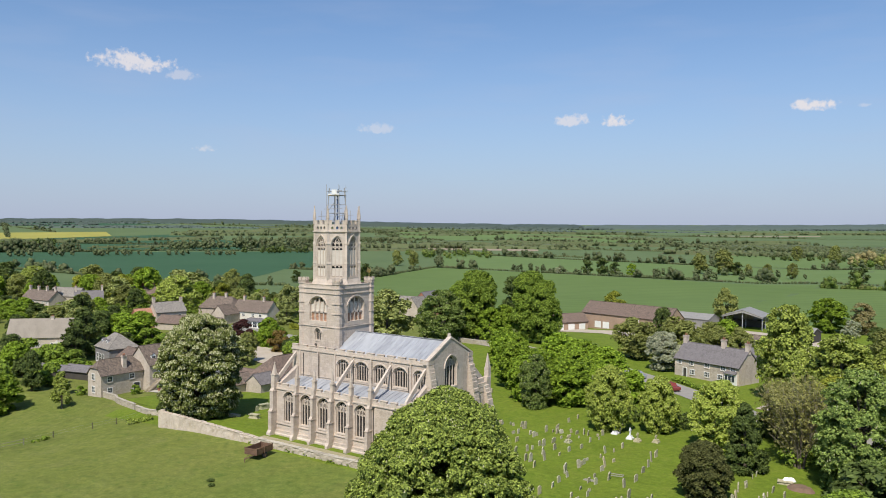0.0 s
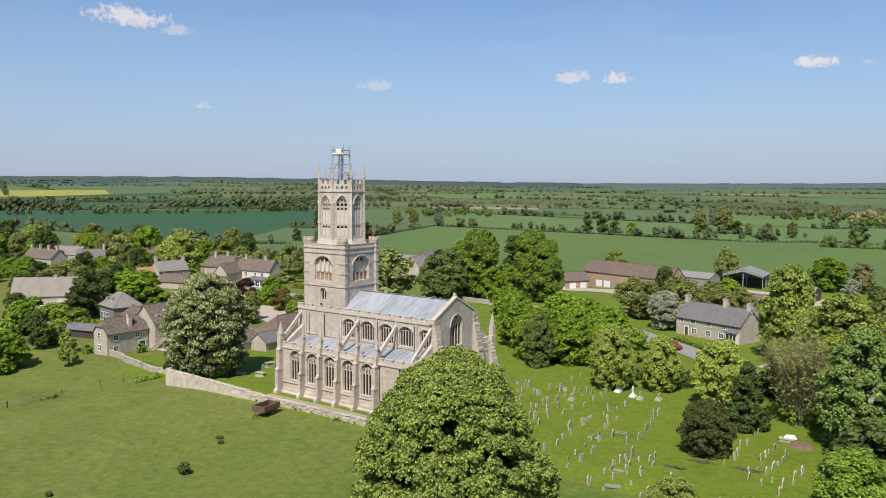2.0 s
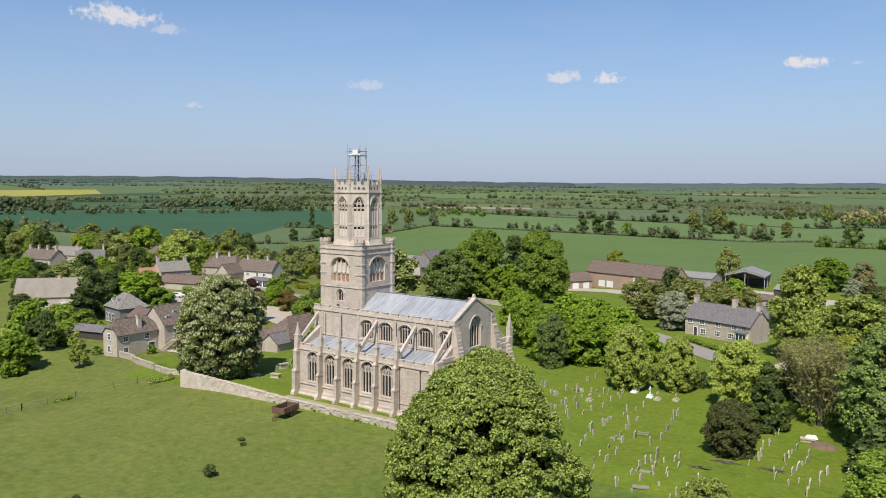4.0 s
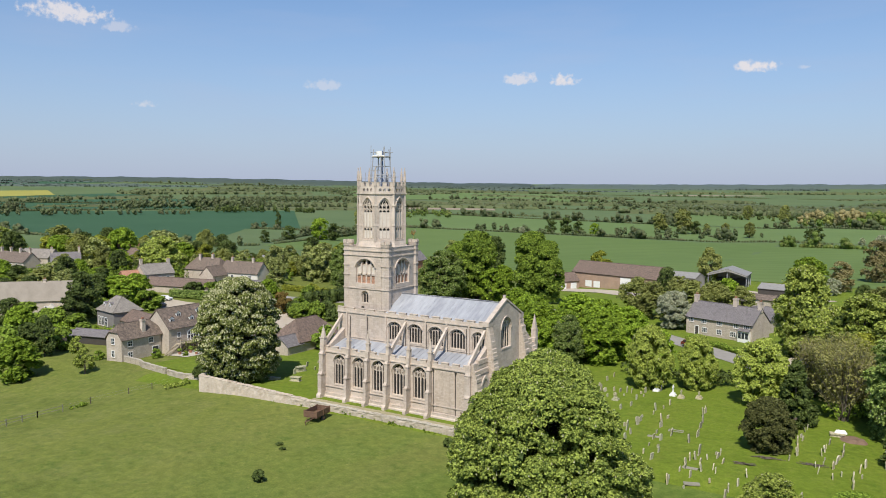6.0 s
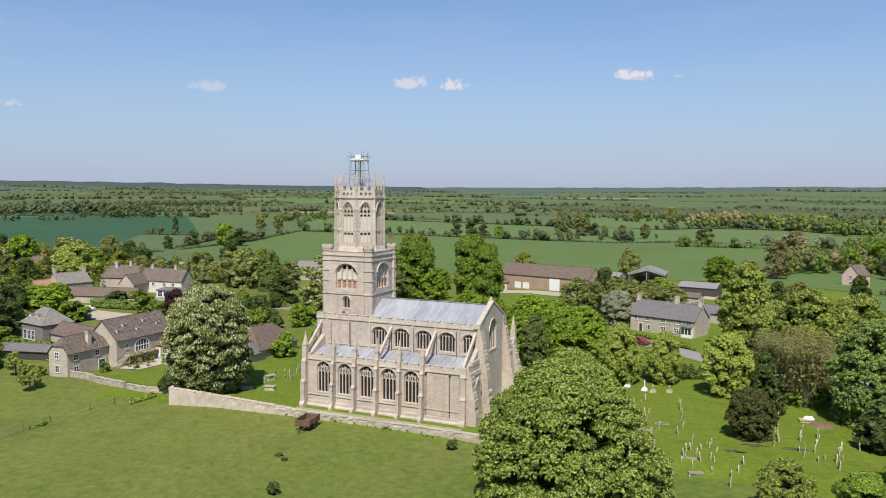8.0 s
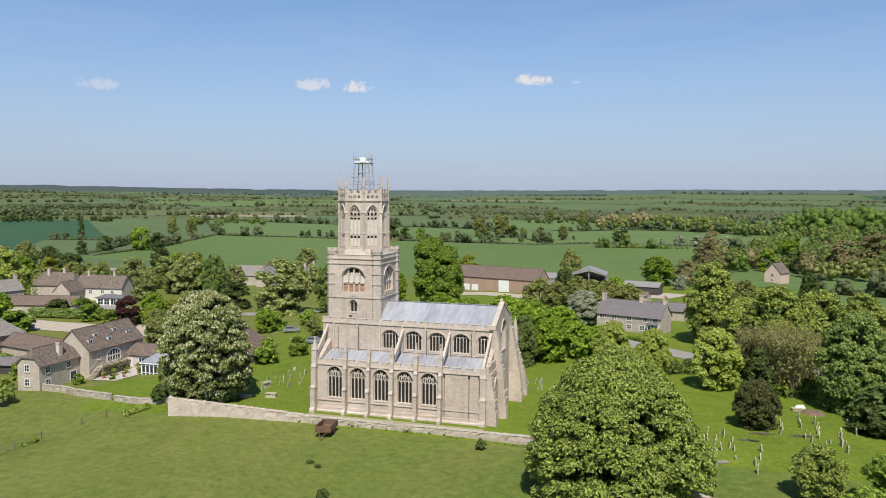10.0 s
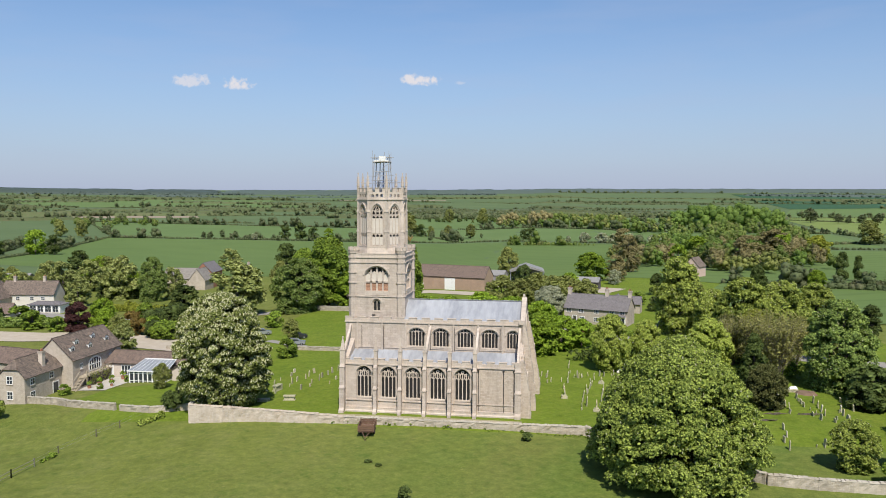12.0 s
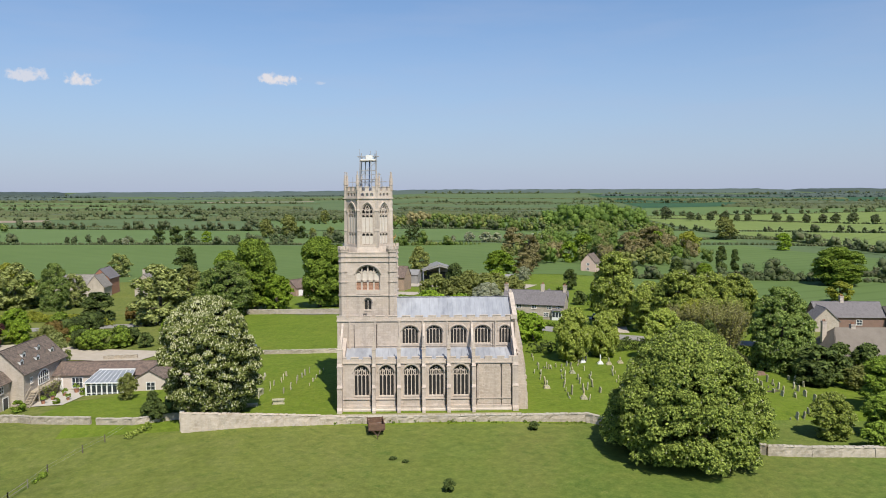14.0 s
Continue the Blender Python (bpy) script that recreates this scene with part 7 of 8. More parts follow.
# ---- planting ----
grove(lime_tree, [(184.0, 196.0, 0.7, 1.9), (-46.0, 121.0, 0.8, 0.9), (-17.5, 115.0, 0.92, 0.9), (-12.0, 113.0, 0.8, 0.85)])
grove(green_tree, [(13.0, 54.0, 0.92, 1.15), (29.0, 46.5, 0.84, 1.2), (34.0, 52.0, 0.72, 1.1), (24.5, 60.0, 0.85, 1.2), (8.0, 62.0, 0.95), (-2.0, 74.0, 0.9), (15.0, 70.0, 0.95, 1.2),
                   (-116.5, 46.0, 1.0, 1.4), (-67.0, -11.5, 0.82, 1.2), (-97.0, 6.0, 0.8), (-29.5, 112.0, 1.0), (-88.0, 77.0, 0.8), (-46.0, 66.0, 0.6), (-231.0, 129.0, 1.7), (46.0, 212.0, 1.15, 1.3), (135.0, 215.0, 0.8, 1.1),
                   (20.0, 50.0, 0.9, 1.15), (27.0, 53.0, 0.9, 1.15), (3.0, 68.0, 0.85), (22.0, 66.0, 0.92, 1.2), (38.0, 56.0, 0.6, 1.1)])
grove(maple, [(49.6, 37.5, 0.82, 0.8), (60.6, 33.5, 0.92, 0.92)])
grove(chestnut, [(72.5, 61.0, 1.2, 1.1), (82.0, 66.0, 1.15, 1.1), (67.0, 66.0, 0.95),
                 (-164.7, 99.0, 1.35, 1.3), (-319.0, 120.0, 1.2, 1.5), (91.0, 74.0, 1.1)])
grove(yellow_tree, [(-216.0, 107.0, 1.4), (-30.0, 205.0, 1.1), (194.6, 406.4, 1.6, 1.35), (73.0, 52.0, 0.9), (152.0, 136.6, 0.64, 1.6), (-47.0, 127.0, 0.9)])
grove(far_chestnut, [(-60.0, 100.0, 1.22, 1.3), (-102.0, 142.0, 0.84, 0.95), (-195.0, 123.0, 1.3, 1.5), (-137.6, 131.7, 1.0, 0.95), (-150.0, 125.0, 0.75), (-185.0, 160.0, 0.65, 1.2)])
grove(green_tree, [(-85.0, 73.0, 0.6), (-34.5, 128.0, 1.0), (36.0, 124.0, 0.95)])
grove(brown_tree, [(-36.3, 13.2, 0.42)])
grove(dark_bush, [(-31.5, 11.0, 0.5), (-29.5, 6.5, 0.55)])
grove(orange_bush, [(-40.0, 46.0, 0.6), (-70.0, 108.0, 0.9)])
grove(brown_tree, [(-190.0, 75.0, 1.0), (-200.0, 98.0, 1.1)])
grove(dark_tree, [(-165.0, 60.0, 0.9), (-176.0, 88.0, 0.9)])
grove(green_tree, [(-150.0, 62.0, 0.9), (-121.0, 55.0, 0.95, 1.2), (-185.0, 95.0, 1.1)])
grove(dark_tree, [(-108.0, 29.0, 1.0, 0.85), (-104.0, 24.0, 0.7), (-118.0, 40.0, 0.85), (-112.0, 12.0, 0.6, 1.3)])
grove(bush, [(-96.0, 20.0, 1.4, 1.4), (-103.0, 14.0, 1.5), (-110.0, 20.0, 1.4), (-90.0, 17.0, 1.0, 1.6)])
grove(willow, [(70.0, 39.0, 0.95), (77.0, 40.0, 0.85), (73.5, 36.5, 0.75), (66.5, 43.0, 0.8)])
grove(chestnut, [(69.5, -13.0, 0.5, 1.2)])
grove(dark_chestnut, [(-43.0, 105.5, 1.02, 1.3), (-104.0, 131.5, 0.98, 0.82), (25.0, 41.0, 0.62, 0.85)])
grove(green_tree, [(29.0, 64.0, 0.85, 1.2)])
grove(brown_tree, [(22.0, 103.0, 0.9, 1.2), (31.0, 107.0, 0.95, 1.25), (38.0, 110.0, 0.8, 1.2)])
spruce = make_tree("conifer", 38, "cone", 9.2, 6.6, 0.1, 170, 8000, 0.2, LEAF_DARK, "dark blue-green conifer behind the yew", 0, 0.3, 0.1, None, 0.55, 0.6)
plant(spruce, 66.3, 25.0, 1.0, 0, True)
plant(spruce, 84.0, 97.0, 1.65, 140, wide=0.95, label="tall dark conifer behind the blossoming chestnuts")
grove(dark_tree, [(-170.0, 137.0, 1.0), (-361.0, 126.0, 1.2, 1.3), (-235.0, 192.0, 1.0), (-76.0, -0.5, 0.66, 0.75), (110.0, 92.0, 0.6), (-205.0, 150.0, 0.9), (158.3, 255.3, 1.0, 0.65), (164.8, 255.1, 0.88, 0.55),
                  (-148.0, 62.0, 0.7), (22.8, 113.0, 0.95, 0.75), (66.5, 161.8, 0.57, 1.05), (-93.0, 232.0, 1.2)])
grove(brown_tree, [(-309.0, 147.0, 1.5, 1.3), (-255.0, 198.0, 1.4), (-158.0, 47.0, 0.9, 1.8), (88.0, 48.0, 1.0), (-160.0, 150.0, 0.7), (11.7, 209.0, 1.3, 0.8), (-76.3, 180.4, 1.12), (87.0, 12.5, 0.38, 1.4), (91.0, 15.0, 0.42, 1.4),
                   (17.0, 106.0, 0.95, 1.2), (27.0, 110.0, 1.0, 1.1), (35.0, 114.0, 0.9, 1.2), (41.0, 118.0, 0.8), (-28.0, 57.0, 0.5)])
grove(bush, [(-45.0, 70.0, 1.5), (-40.0, 78.0, 1.3), (-25.0, 30.0, 1.5), (-22.0, 38.0, 1.2), (-52.3, 9.2, 0.6), (-70.0, 14.0, 1.0), (-62.8, 3.2, 0.6),
             (-90.0, 84.0, 1.3), (-83.0, 90.0, 1.6), (-79.0, 5.0, 1.6), (-88.0, -2.0, 1.7), (-105.0, 20.0, 1.6), (-48.0, 13.0, 0.35), (-46.0, 18.5, 0.4)])
# the bush at (-26, -1.6) is added, standing in for shade by the chestnut
grove(dark_bush, [(-56.0, 68.0, 1.2), (82.5, 15.5, 1.9, 1.25), (88.0, 20.0, 1.3), (97.0, 19.0, 1.4), (95.0, 32.0, 1.4), (100.0, 31.0, 1.5), (91.0, 28.0, 1.2), (-26.0, -1.6, 0.8), (-94.0, 6.0, 1.3), (70.0, 45.0, 1.2), (64.0, 45.0, 1.1), (-25.0, 3.5, 0.9), (-28.5, 1.5, 0.7)])
grove(bush, [(73.2, -18.0, 1.2), (-67.0, 73.0, 0.9, 1.4)])
grove(dark_bush, [(80.5, 14.0, 1.3, 1.3), (79.0, -12.0, 1.2), (82.5, -7.0, 1.2)])
grove(dark_chestnut, [(82.0, 17.5, 0.42, 1.25)])
grove(sapling, [(-55.0, -5.0, 1.05), (-80.0, -8.0, 1.3)])

grove(bush, [(62.0, 100.0, 1.3), (70.0, 108.0, 1.5), (66.0, 120.0, 1.4), (57.0, 128.0, 1.2)])
grove(dark_bush, [(74.0, 98.0, 1.6), (60.0, 113.0, 1.2)])
grove(brown_tree, [(72.0, 132.0, 0.9, 1.2), (66.0, 105.0, 0.65)])
grove(far_chestnut, [(-134.0, 262.0, 0.85, 1.3), (-84.0, 168.0, 0.8)])

grove(bare_tree, [(56.0, 213.0, 1.0, 1.15), (158.4, 368.5, 2.0, 1.35), (138.0, 345.0, 1.7, 1.3), (74.0, 404.0, 1.7, 1.1)])
grove(lime_tree, [(83.5, -2.5, 0.38, 1.35), (91.0, 2.0, 0.33, 1.3), (76.5, -13.5, 0.28, 1.35)])

# gardens full of small trees and shrubs between the village houses
pick = random.Random(77)
KINDS = [(bush, 1.0, 1.8), (dark_bush, 0.9, 1.6), (green_tree, 0.45, 0.75), (brown_tree, 0.45, 0.7), (yellow_tree, 0.4, 0.6), (dark_tree, 0.35, 0.6), (far_chestnut, 0.5, 0.8), (green_tree, 0.5, 0.9)]
placed = 0
while placed < 130:
    x, y = pick.uniform(-250, -58), pick.uniform(38, 190)
    if any(math.hypot(x - a, y - b) < r + 3.0 for a, b, r in SITES) or y > 205 + x * 0.5 + 120 or abs(y - 97) < 3.5:
        continue
    if (-134 < x < -66 and 42 < y < 82) or (x > -112 and y > 76) or (x > -82 and y > 58):
        continue
    # keep the south-east side of every house in view
    if any(0 < (x - a) * 0.5 - (y - b) * 0.86 < 18 and abs((x - a) * 0.86 + (y - b) * 0.5) < r + 1 for a, b, r in SITES):
        continue
    kind, lo, hi = pick.choice(KINDS)
    size, turn = pick.uniform(lo, hi), pick.uniform(0, 360)
    if math.hypot(x + 68, y - 64) > 12:          # the drive behind the farmhouse stays clear
        plant(kind, x, y, size, turn)
    placed += 1

placed = 0
while placed < 46:
    x, y = pick.uniform(-240, -100), pick.uniform(14, 74)
    if any(math.hypot(x - a, y - b) < r + 3.0 for a, b, r in SITES) or (-132 < x and 54 < y):
        continue
    if any(-2 < (x - a) * 0.84 - (y - b) * 0.54 < 20 and abs((x - a) * 0.54 + (y - b) * 0.84) < r for a, b, r in SITES):
        continue
    kind, size = pick.choice(((dark_tree, 0.6), (dark_tree, 0.5), (green_tree, 0.75), (brown_tree, 0.75), (dark_bush, 1.6), (bush, 1.7), (far_chestnut, 0.6)))
    plant(kind, x, y, size * pick.uniform(0.8, 1.25), pick.uniform(0, 360), wide=pick.uniform(1.0, 1.3))
    placed += 1

# near hedges
hedge("garden_hedge", 50, [(-102, 112), (-72, 98)], 1.0, 1.8, 0.6, 60, 0.3, LEAF_YELLOW, "clipped yellow-green garden hedge")
hedge("garden_hedge", 51, [(-100, 16), (-84, 20), (-66, 18)], 1.0, 2.0, 0.8, 60, 0.25, LEAF_LIME, "bright green garden hedge")
hedge("garden_hedge", 52, [(36.2, 82.0), (44.0, 75.4), (52.0, 68.6)], 0.6, 0.95, 0.3, 70, 0.18, LEAF_MID, "low clipped roadside hedge before the cottage")
hedge("scrub", 57, [(69.5, 31.0), (74.0, 33.0), (79.0, 33.5)], 0.9, 2.4, 1.2, 90, 0.22, LEAF_MID, "mixed green scrub under the bare willows")
hedge("churchyard_hedge", 54, [(36, 42), (52, 42), (66, 46), (76, 34)], 1.0, 2.2, 1.0, 80, 0.25, LEAF_DARK, "dark scrub along the churchyard edge")
hedge("scrub", 55, [(100, -5), (84, -2), (92, 14), (104, 26)], 1.4, 4.0, 3.0, 120, 0.3, LEAF_DARK, "dark scrub at the churchyard corner")
hedge("scrub", 56, [(-152, 66), (-139, 54), (-136, 46)], 1.6, 4.0, 4.0, 140, 0.35, LEAF_MID, "garden shrubs among the houses")
hedge("scrub", 57, [(-200, 60), (-170, 70), (-156, 96)], 2.0, 6.0, 5.0, 140, 0.4, LEAF_MID, "shrubs and small trees among the houses")

def clipped_hedge(points, tall, wide, mat, label):
    """A clipped hedge: a rounded solid body under a close skin of leaves."""
    rng = np.random.default_rng(int(abs(points[0][0]) * 10))
    cs, rs = [], []
    for (x0, y0), (x1, y1) in zip(points, points[1:]):
        n = max(2, int(math.hypot(x1 - x0, y1 - y0) / (wide * 0.45)))
        for i in range(n + 1):
            x, y = x0 + (x1 - x0) * i / n, y0 + (y1 - y0) * i / n
            for f in (0.3, 0.62):
                cs.append((x, y, ground_z(x, y) + tall * f))
                rs.append(wide * 0.5)
    cs, rs = np.array(cs), np.array(rs)
    v = leaf_cloud(rng, cs, rs, 260 * len(cs), 0.2, 0.2, 0.9, 0.5, False, 0.5, 5, 3)
    tagged(new("clipped_hedge", mass_mesh("clipped_hedge", rng, v, cs, rs, mat, 0.95)), label, "hedge", kind="stuff")


clipped_hedge([(-79.0, 85.5), (-77.5, 91.0), (-76.0, 96.5)], 4.2, 4.6, LEAF_DARK, "broad clipped dark green garden hedge")
clipped_hedge([(-109.0, 106.2), (-92.5, 106.0), (-86.5, 107.5)], 1.9, 1.8, LEAF_YELLOW, "long clipped yellow-green garden hedge")
clipped_hedge([(-103.0, 75.5), (-116.0, 74.0), (-126.0, 72.5)], 2.6, 2.6, LEAF_CHESTNUT, "green shrub hedge along the gravel yard")
grove(bush, [(-64.9, 64.5, 1.3), (-61.0, 63.5, 1.4, 1.1), (-57.5, 64.5, 1.5), (-66.0, 70.0, 1.2), (-70.5, 72.0, 1.4), (-106.0, 73.0, 1.5, 1.3), (-112.0, 77.0, 1.7, 1.3), (-97.0, 71.0, 1.2, 1.2), (-92.0, 73.5, 1.3, 1.2)])
grove(dark_bush, [(-67.5, 66.5, 1.3), (-51.0, 63.0, 1.0), (-73.0, 84.0, 1.3), (-120.0, 76.0, 1.5, 1.2)])
rubble_wall([(-55.5, 50.6), (-48.0, 49.8)], 0.9, 0.5, "low pale courtyard wall behind the garden wing")

# bigger trees behind the village, towards the fields
placed = 0
BACK = [(dark_tree, 0.8, 1.2), (brown_tree, 0.9, 1.4), (brown_tree, 0.9, 1.3), (yellow_tree, 0.9, 1.3), (far_chestnut, 0.8, 1.1), (green_tree, 0.9, 1.3)]
while placed < 56:
    x = pick.uniform(-330, -60)
    y = pick.uniform(118, 205) + 0.12 * (x + 60)
    if x > -138:
        continue
    if any(math.hypot(x - a, y - b) < r + 2.0 for a, b, r in SITES):
        continue
    kind, lo, hi = pick.choice(BACK)
    young = 0.55 if -28 < x + y < 10 else 1.0          # low growth where the field shows over the roofs
    plant(kind, x, y, pick.uniform(lo, hi) * young, pick.uniform(0, 360))
    placed += 1


# field hedges of the valley
def valley_hedge(seed, points, tall=10.0, trees=0.5, low=2.2, mat=None):
    """A field hedge: a low unbroken line of bushes, with trees that stand in groups; trees is the share of its length under them."""
    rng = np.random.default_rng(seed)
    far = min(math.hypot(x, y) for x, y in points)
    size = max(0.36, far * 0.0006)
    p1, p2, p3 = rng.random(3) * 6.28
    run, cs, rs = 0.0, [], []
    gap = 0.0
    for (x0, y0), (x1, y1) in zip(points, points[1:]):
        long = math.hypot(x1 - x0, y1 - y0)
        s = 0.0
        while s < long:
            s += low * (0.5 + 0.4 * rng.random()) + far * 0.0016
            f = min(1.0, s / long)
            q = (run + s) / (1 + far * 0.0008)
            swell = 0.5 + 0.3 * math.sin(q / 31 + p1) + 0.24 * math.sin(q / 13.7 + p2) + 0.2 * math.sin(q / 73 + p3)
            x, y = x0 + (x1 - x0) * f + rng.normal() * 0.5, y0 + (y1 - y0) * f + rng.normal() * 0.5
            h = low * (0.45 + 0.35 * rng.random() + 0.75 * max(0.0, swell))
            if swell > 0.0:
                cs.append((x, y, ground_z(x, y) + h * 0.35))
                rs.append(h * 0.62 + far * 0.0007)
            gap -= low * 0.7 + far * 0.0016
            if swell > 1 - trees and gap < 0 and rng.random() < 0.75:
                t = tall * (0.5 + 0.8 * rng.random()) * (0.65 + 0.35 * min(1.0, swell))
                w = t * (0.8 + 0.6 * rng.random())
                far_crown(rng, x + rng.normal() * 2.0, y + rng.normal() * 2.5, t, w, 7 if far < 500 else 5 if far < 1000 else 3, cs, rs)
                gap = w * (0.4 + 2.2 * rng.random() ** 2)
        run += long
    cs, rs = np.array(cs), np.array(rs)
    count = int(2.6 * (rs ** 2).sum() / size ** 2)
    v = leaf_cloud(rng, cs, rs, min(count, 8500), size, 0.15, 1.0, 0.9, False, 0.25, 3, 3)
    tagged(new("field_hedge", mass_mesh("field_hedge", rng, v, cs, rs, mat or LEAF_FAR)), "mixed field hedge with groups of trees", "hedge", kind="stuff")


valley_hedge(60, [(-420, 615), (-250, 600), (-60, 580), (90, 555), (285, 545)], 9.0, 0.45)
valley_hedge(61, [(285, 545), (520, 425)], 9.0, 0.5)
valley_hedge(62, [(-300, 282), (-420, 612)], 9.0, 0.4)
valley_hedge(63, [(-520, 485), (-430, 500), (-310, 290)], 9.0, 0.45)
valley_hedge(64, [(-1250, 500), (-1160, 590), (-1100, 745), (-900, 890)], 11.0, 0.5, 3.0)
valley_hedge(65, [(-700, 1005), (-420, 620)], 9.0, 0.45)
valley_hedge(66, [(-700, 1005), (-190, 870), (330, 810)], 12.0, 0.75)
valley_hedge(67, [(-980, 1230), (-330, 1370), (420, 1390), (1000, 1490)], 13.0, 0.8)
valley_hedge(68, [(-1180, 1480), (-560, 1705), (420, 1400)], 13.0, 0.75)
valley_hedge(69, [(330, 810), (700, 640), (1010, 1480), (1300, 2000)], 10.0, 0.6)
valley_hedge(70, [(416, 1283), (519, 1129), (623, 980), (740, 900)], 4.0, 0.05)
valley_hedge(71, [(-1900, 840), (-2850, 1260), (-2150, 1085)], 12.0, 0.6)
valley_hedge(72, [(-1850, 1275), (-900, 930)], 12.0, 0.7)
valley_hedge(73, [(-900, 2310), (500, 2310), (1300, 2010), (2400, 1900)], 12.0, 0.6)
valley_hedge(74, [(-2400, 2090), (-950, 2330)], 12.0, 0.6)
valley_hedge(75, [(-3000, 1900), (-1700, 1985), (-1180, 1480)], 12.0, 0.6)
valley_hedge(76, [(700, 3100), (1900, 2890), (3200, 2500)], 12.0, 0.6)
valley_hedge(77, [(-2900, 2910), (-1100, 3310), (-900, 3410), (700, 3300)], 12.0, 0.7)
valley_hedge(78, [(-60, 590), (-190, 870), (-330, 1370), (-560, 1700)], 11.0, 0.7)
valley_hedge(79, [(330, 210), (350, 520), (340, 800)], 9.0, 0.6)
valley_hedge(80, [(-700, 255), (-330, 248), (-300, 282)], 9.0, 0.5)
valley_hedge(81, [(330, 205), (600, 175)], 9.0, 0.4)
valley_hedge(82, [(100, 230), (210, 205), (330, 205)], 9.0, 0.45)
valley_hedge(83, [(-10, 516), (50, 524), (110, 534), (200, 548)], 11.0, 0.8, 3.0, LEAF_WOOD)
valley_hedge(84, [(112, 236), (160, 228), (200, 232), (250, 228)], 5.0, 0.7, 3.0)
valley_hedge(85, [(262, 606), (310, 634), (365, 600), (420, 560)], 5.0, 0.35, 2.4)
valley_hedge(86, [(-620, 1250), (-480, 1330), (-330, 1370)], 13.0, 0.8, 3.0)
valley_hedge(87, [(-700, 1640), (-420, 1800), (-100, 1780), (300, 1720)], 12.0, 0.7, 3.0)
valley_hedge(88, [(-560, 1000), (-490, 1000), (-400, 985)], 10.0, 0.8, 3.0)
valley_hedge(89, [(-1700, 700), (-1300, 900), (-1180, 1480)], 10.0, 0.6, 3.0)

# woods
wood("wood", 90, [(66, 290), (180, 320), (240, 560), (110, 570)], 34, 15, 600, 0.6, LEAF_WOOD, "large mixed wood with brown and green crowns")
wood("wood", 115, [(66, 290), (180, 320), (240, 560), (110, 570)], 24, 15, 600, 0.6, LEAF_BARE, "half-bare brown trees in the large wood")
wood("wood", 116, [(66, 290), (180, 320), (240, 560), (110, 570)], 26, 15, 600, 0.6, LEAF_POPLAR, "fresh green trees in the large wood")
wood("wood", 91, [(168, 880), (318, 900), (330, 1080), (200, 1080)], 64, 34, 520, 0.95, LEAF_POPLAR, "tall poplar plantation in fresh green")
wood("wood", 92, [(60, 275), (150, 320), (150, 380), (60, 370)], 18, 12, 300, 0.8, LEAF_BROWN, "half-bare brown copse")
wood("wood", 103, [(110, 560), (240, 560), (310, 860), (170, 860)], 60, 17, 300, 0.9, LEAF_WOOD, "mixed wood before the poplars")
wood("wood", 93, [(-40, 880), (140, 765), (185, 900), (-20, 985)], 34, 20, 300, 0.75, LEAF_WOOD, "copse of mixed trees in the valley")
wood("wood", 112, [(-40, 880), (140, 765), (185, 900), (-20, 985)], 22, 21, 300, 0.75, LEAF_BROWN, "olive-brown trees among the valley copse")
wood("wood", 113, [(-40, 880), (140, 765), (185, 900), (-20, 985)], 16, 17, 300, 0.75, LEAF_POPLAR, "fresh green trees among the valley copse")
wood("wood", 114, [(-60, 930), (15, 860), (30, 900), (-40, 970)], 16, 26, 300, 0.8, LEAF_BARE, "group of tall half-bare willows in the valley")
wood("wood", 94, [(-700, 900), (-560, 800), (-480, 880), (-620, 1000)], 24, 13, 180, 1.2, LEAF_WOOD, "copse of mixed trees in the valley")
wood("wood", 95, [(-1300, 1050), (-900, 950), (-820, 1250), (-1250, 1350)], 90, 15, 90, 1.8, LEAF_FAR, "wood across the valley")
wood("wood", 96, [(-1500, 600), (-1250, 480), (-1300, 640), (-1600, 800)], 60, 14, 90, 1.8, LEAF_DARK, "dark wood beyond the wheat")
canopy("wood", 97, [(-400, 1500), (200, 1450), (300, 1700), (-350, 1750)], 11, LEAF_FAR, "scattered wood across the valley", 9.0)
canopy("wood", 98, [(900, 1700), (1600, 1700), (1700, 2000), (1000, 2100)], 11, LEAF_FAR, "scattered wood across the valley", 9.0)
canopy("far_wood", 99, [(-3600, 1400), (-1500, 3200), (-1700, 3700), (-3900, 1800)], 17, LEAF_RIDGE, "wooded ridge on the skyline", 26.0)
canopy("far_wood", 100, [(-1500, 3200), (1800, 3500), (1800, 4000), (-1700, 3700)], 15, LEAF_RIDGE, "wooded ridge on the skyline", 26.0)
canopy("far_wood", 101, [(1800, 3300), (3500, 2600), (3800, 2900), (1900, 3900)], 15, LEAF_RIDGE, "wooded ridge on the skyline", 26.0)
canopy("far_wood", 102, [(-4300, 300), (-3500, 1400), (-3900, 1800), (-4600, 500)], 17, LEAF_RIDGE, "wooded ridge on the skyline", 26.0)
wood("wood", 105, [(-180, 596), (-90, 592), (-90, 625), (-180, 628)], 12, 10, 240, 0.7, LEAF_FAR, "clump of hedgerow trees")
wood("wood", 106, [(-330, 606), (-270, 602), (-270, 630), (-330, 634)], 8, 9, 240, 0.7, LEAF_FAR, "clump of hedgerow trees")
wood("wood", 107, [(118, 285), (150, 290), (150, 322), (118, 315)], 7, 13, 300, 0.6, LEAF_BROWN, "half-bare brown copse")
wood("wood", 108, [(-150, 690), (-30, 632), (-25, 640), (-145, 702)], 13, 9, 190, 0.6, LEAF_FAR, "belt of mixed trees across the valley")
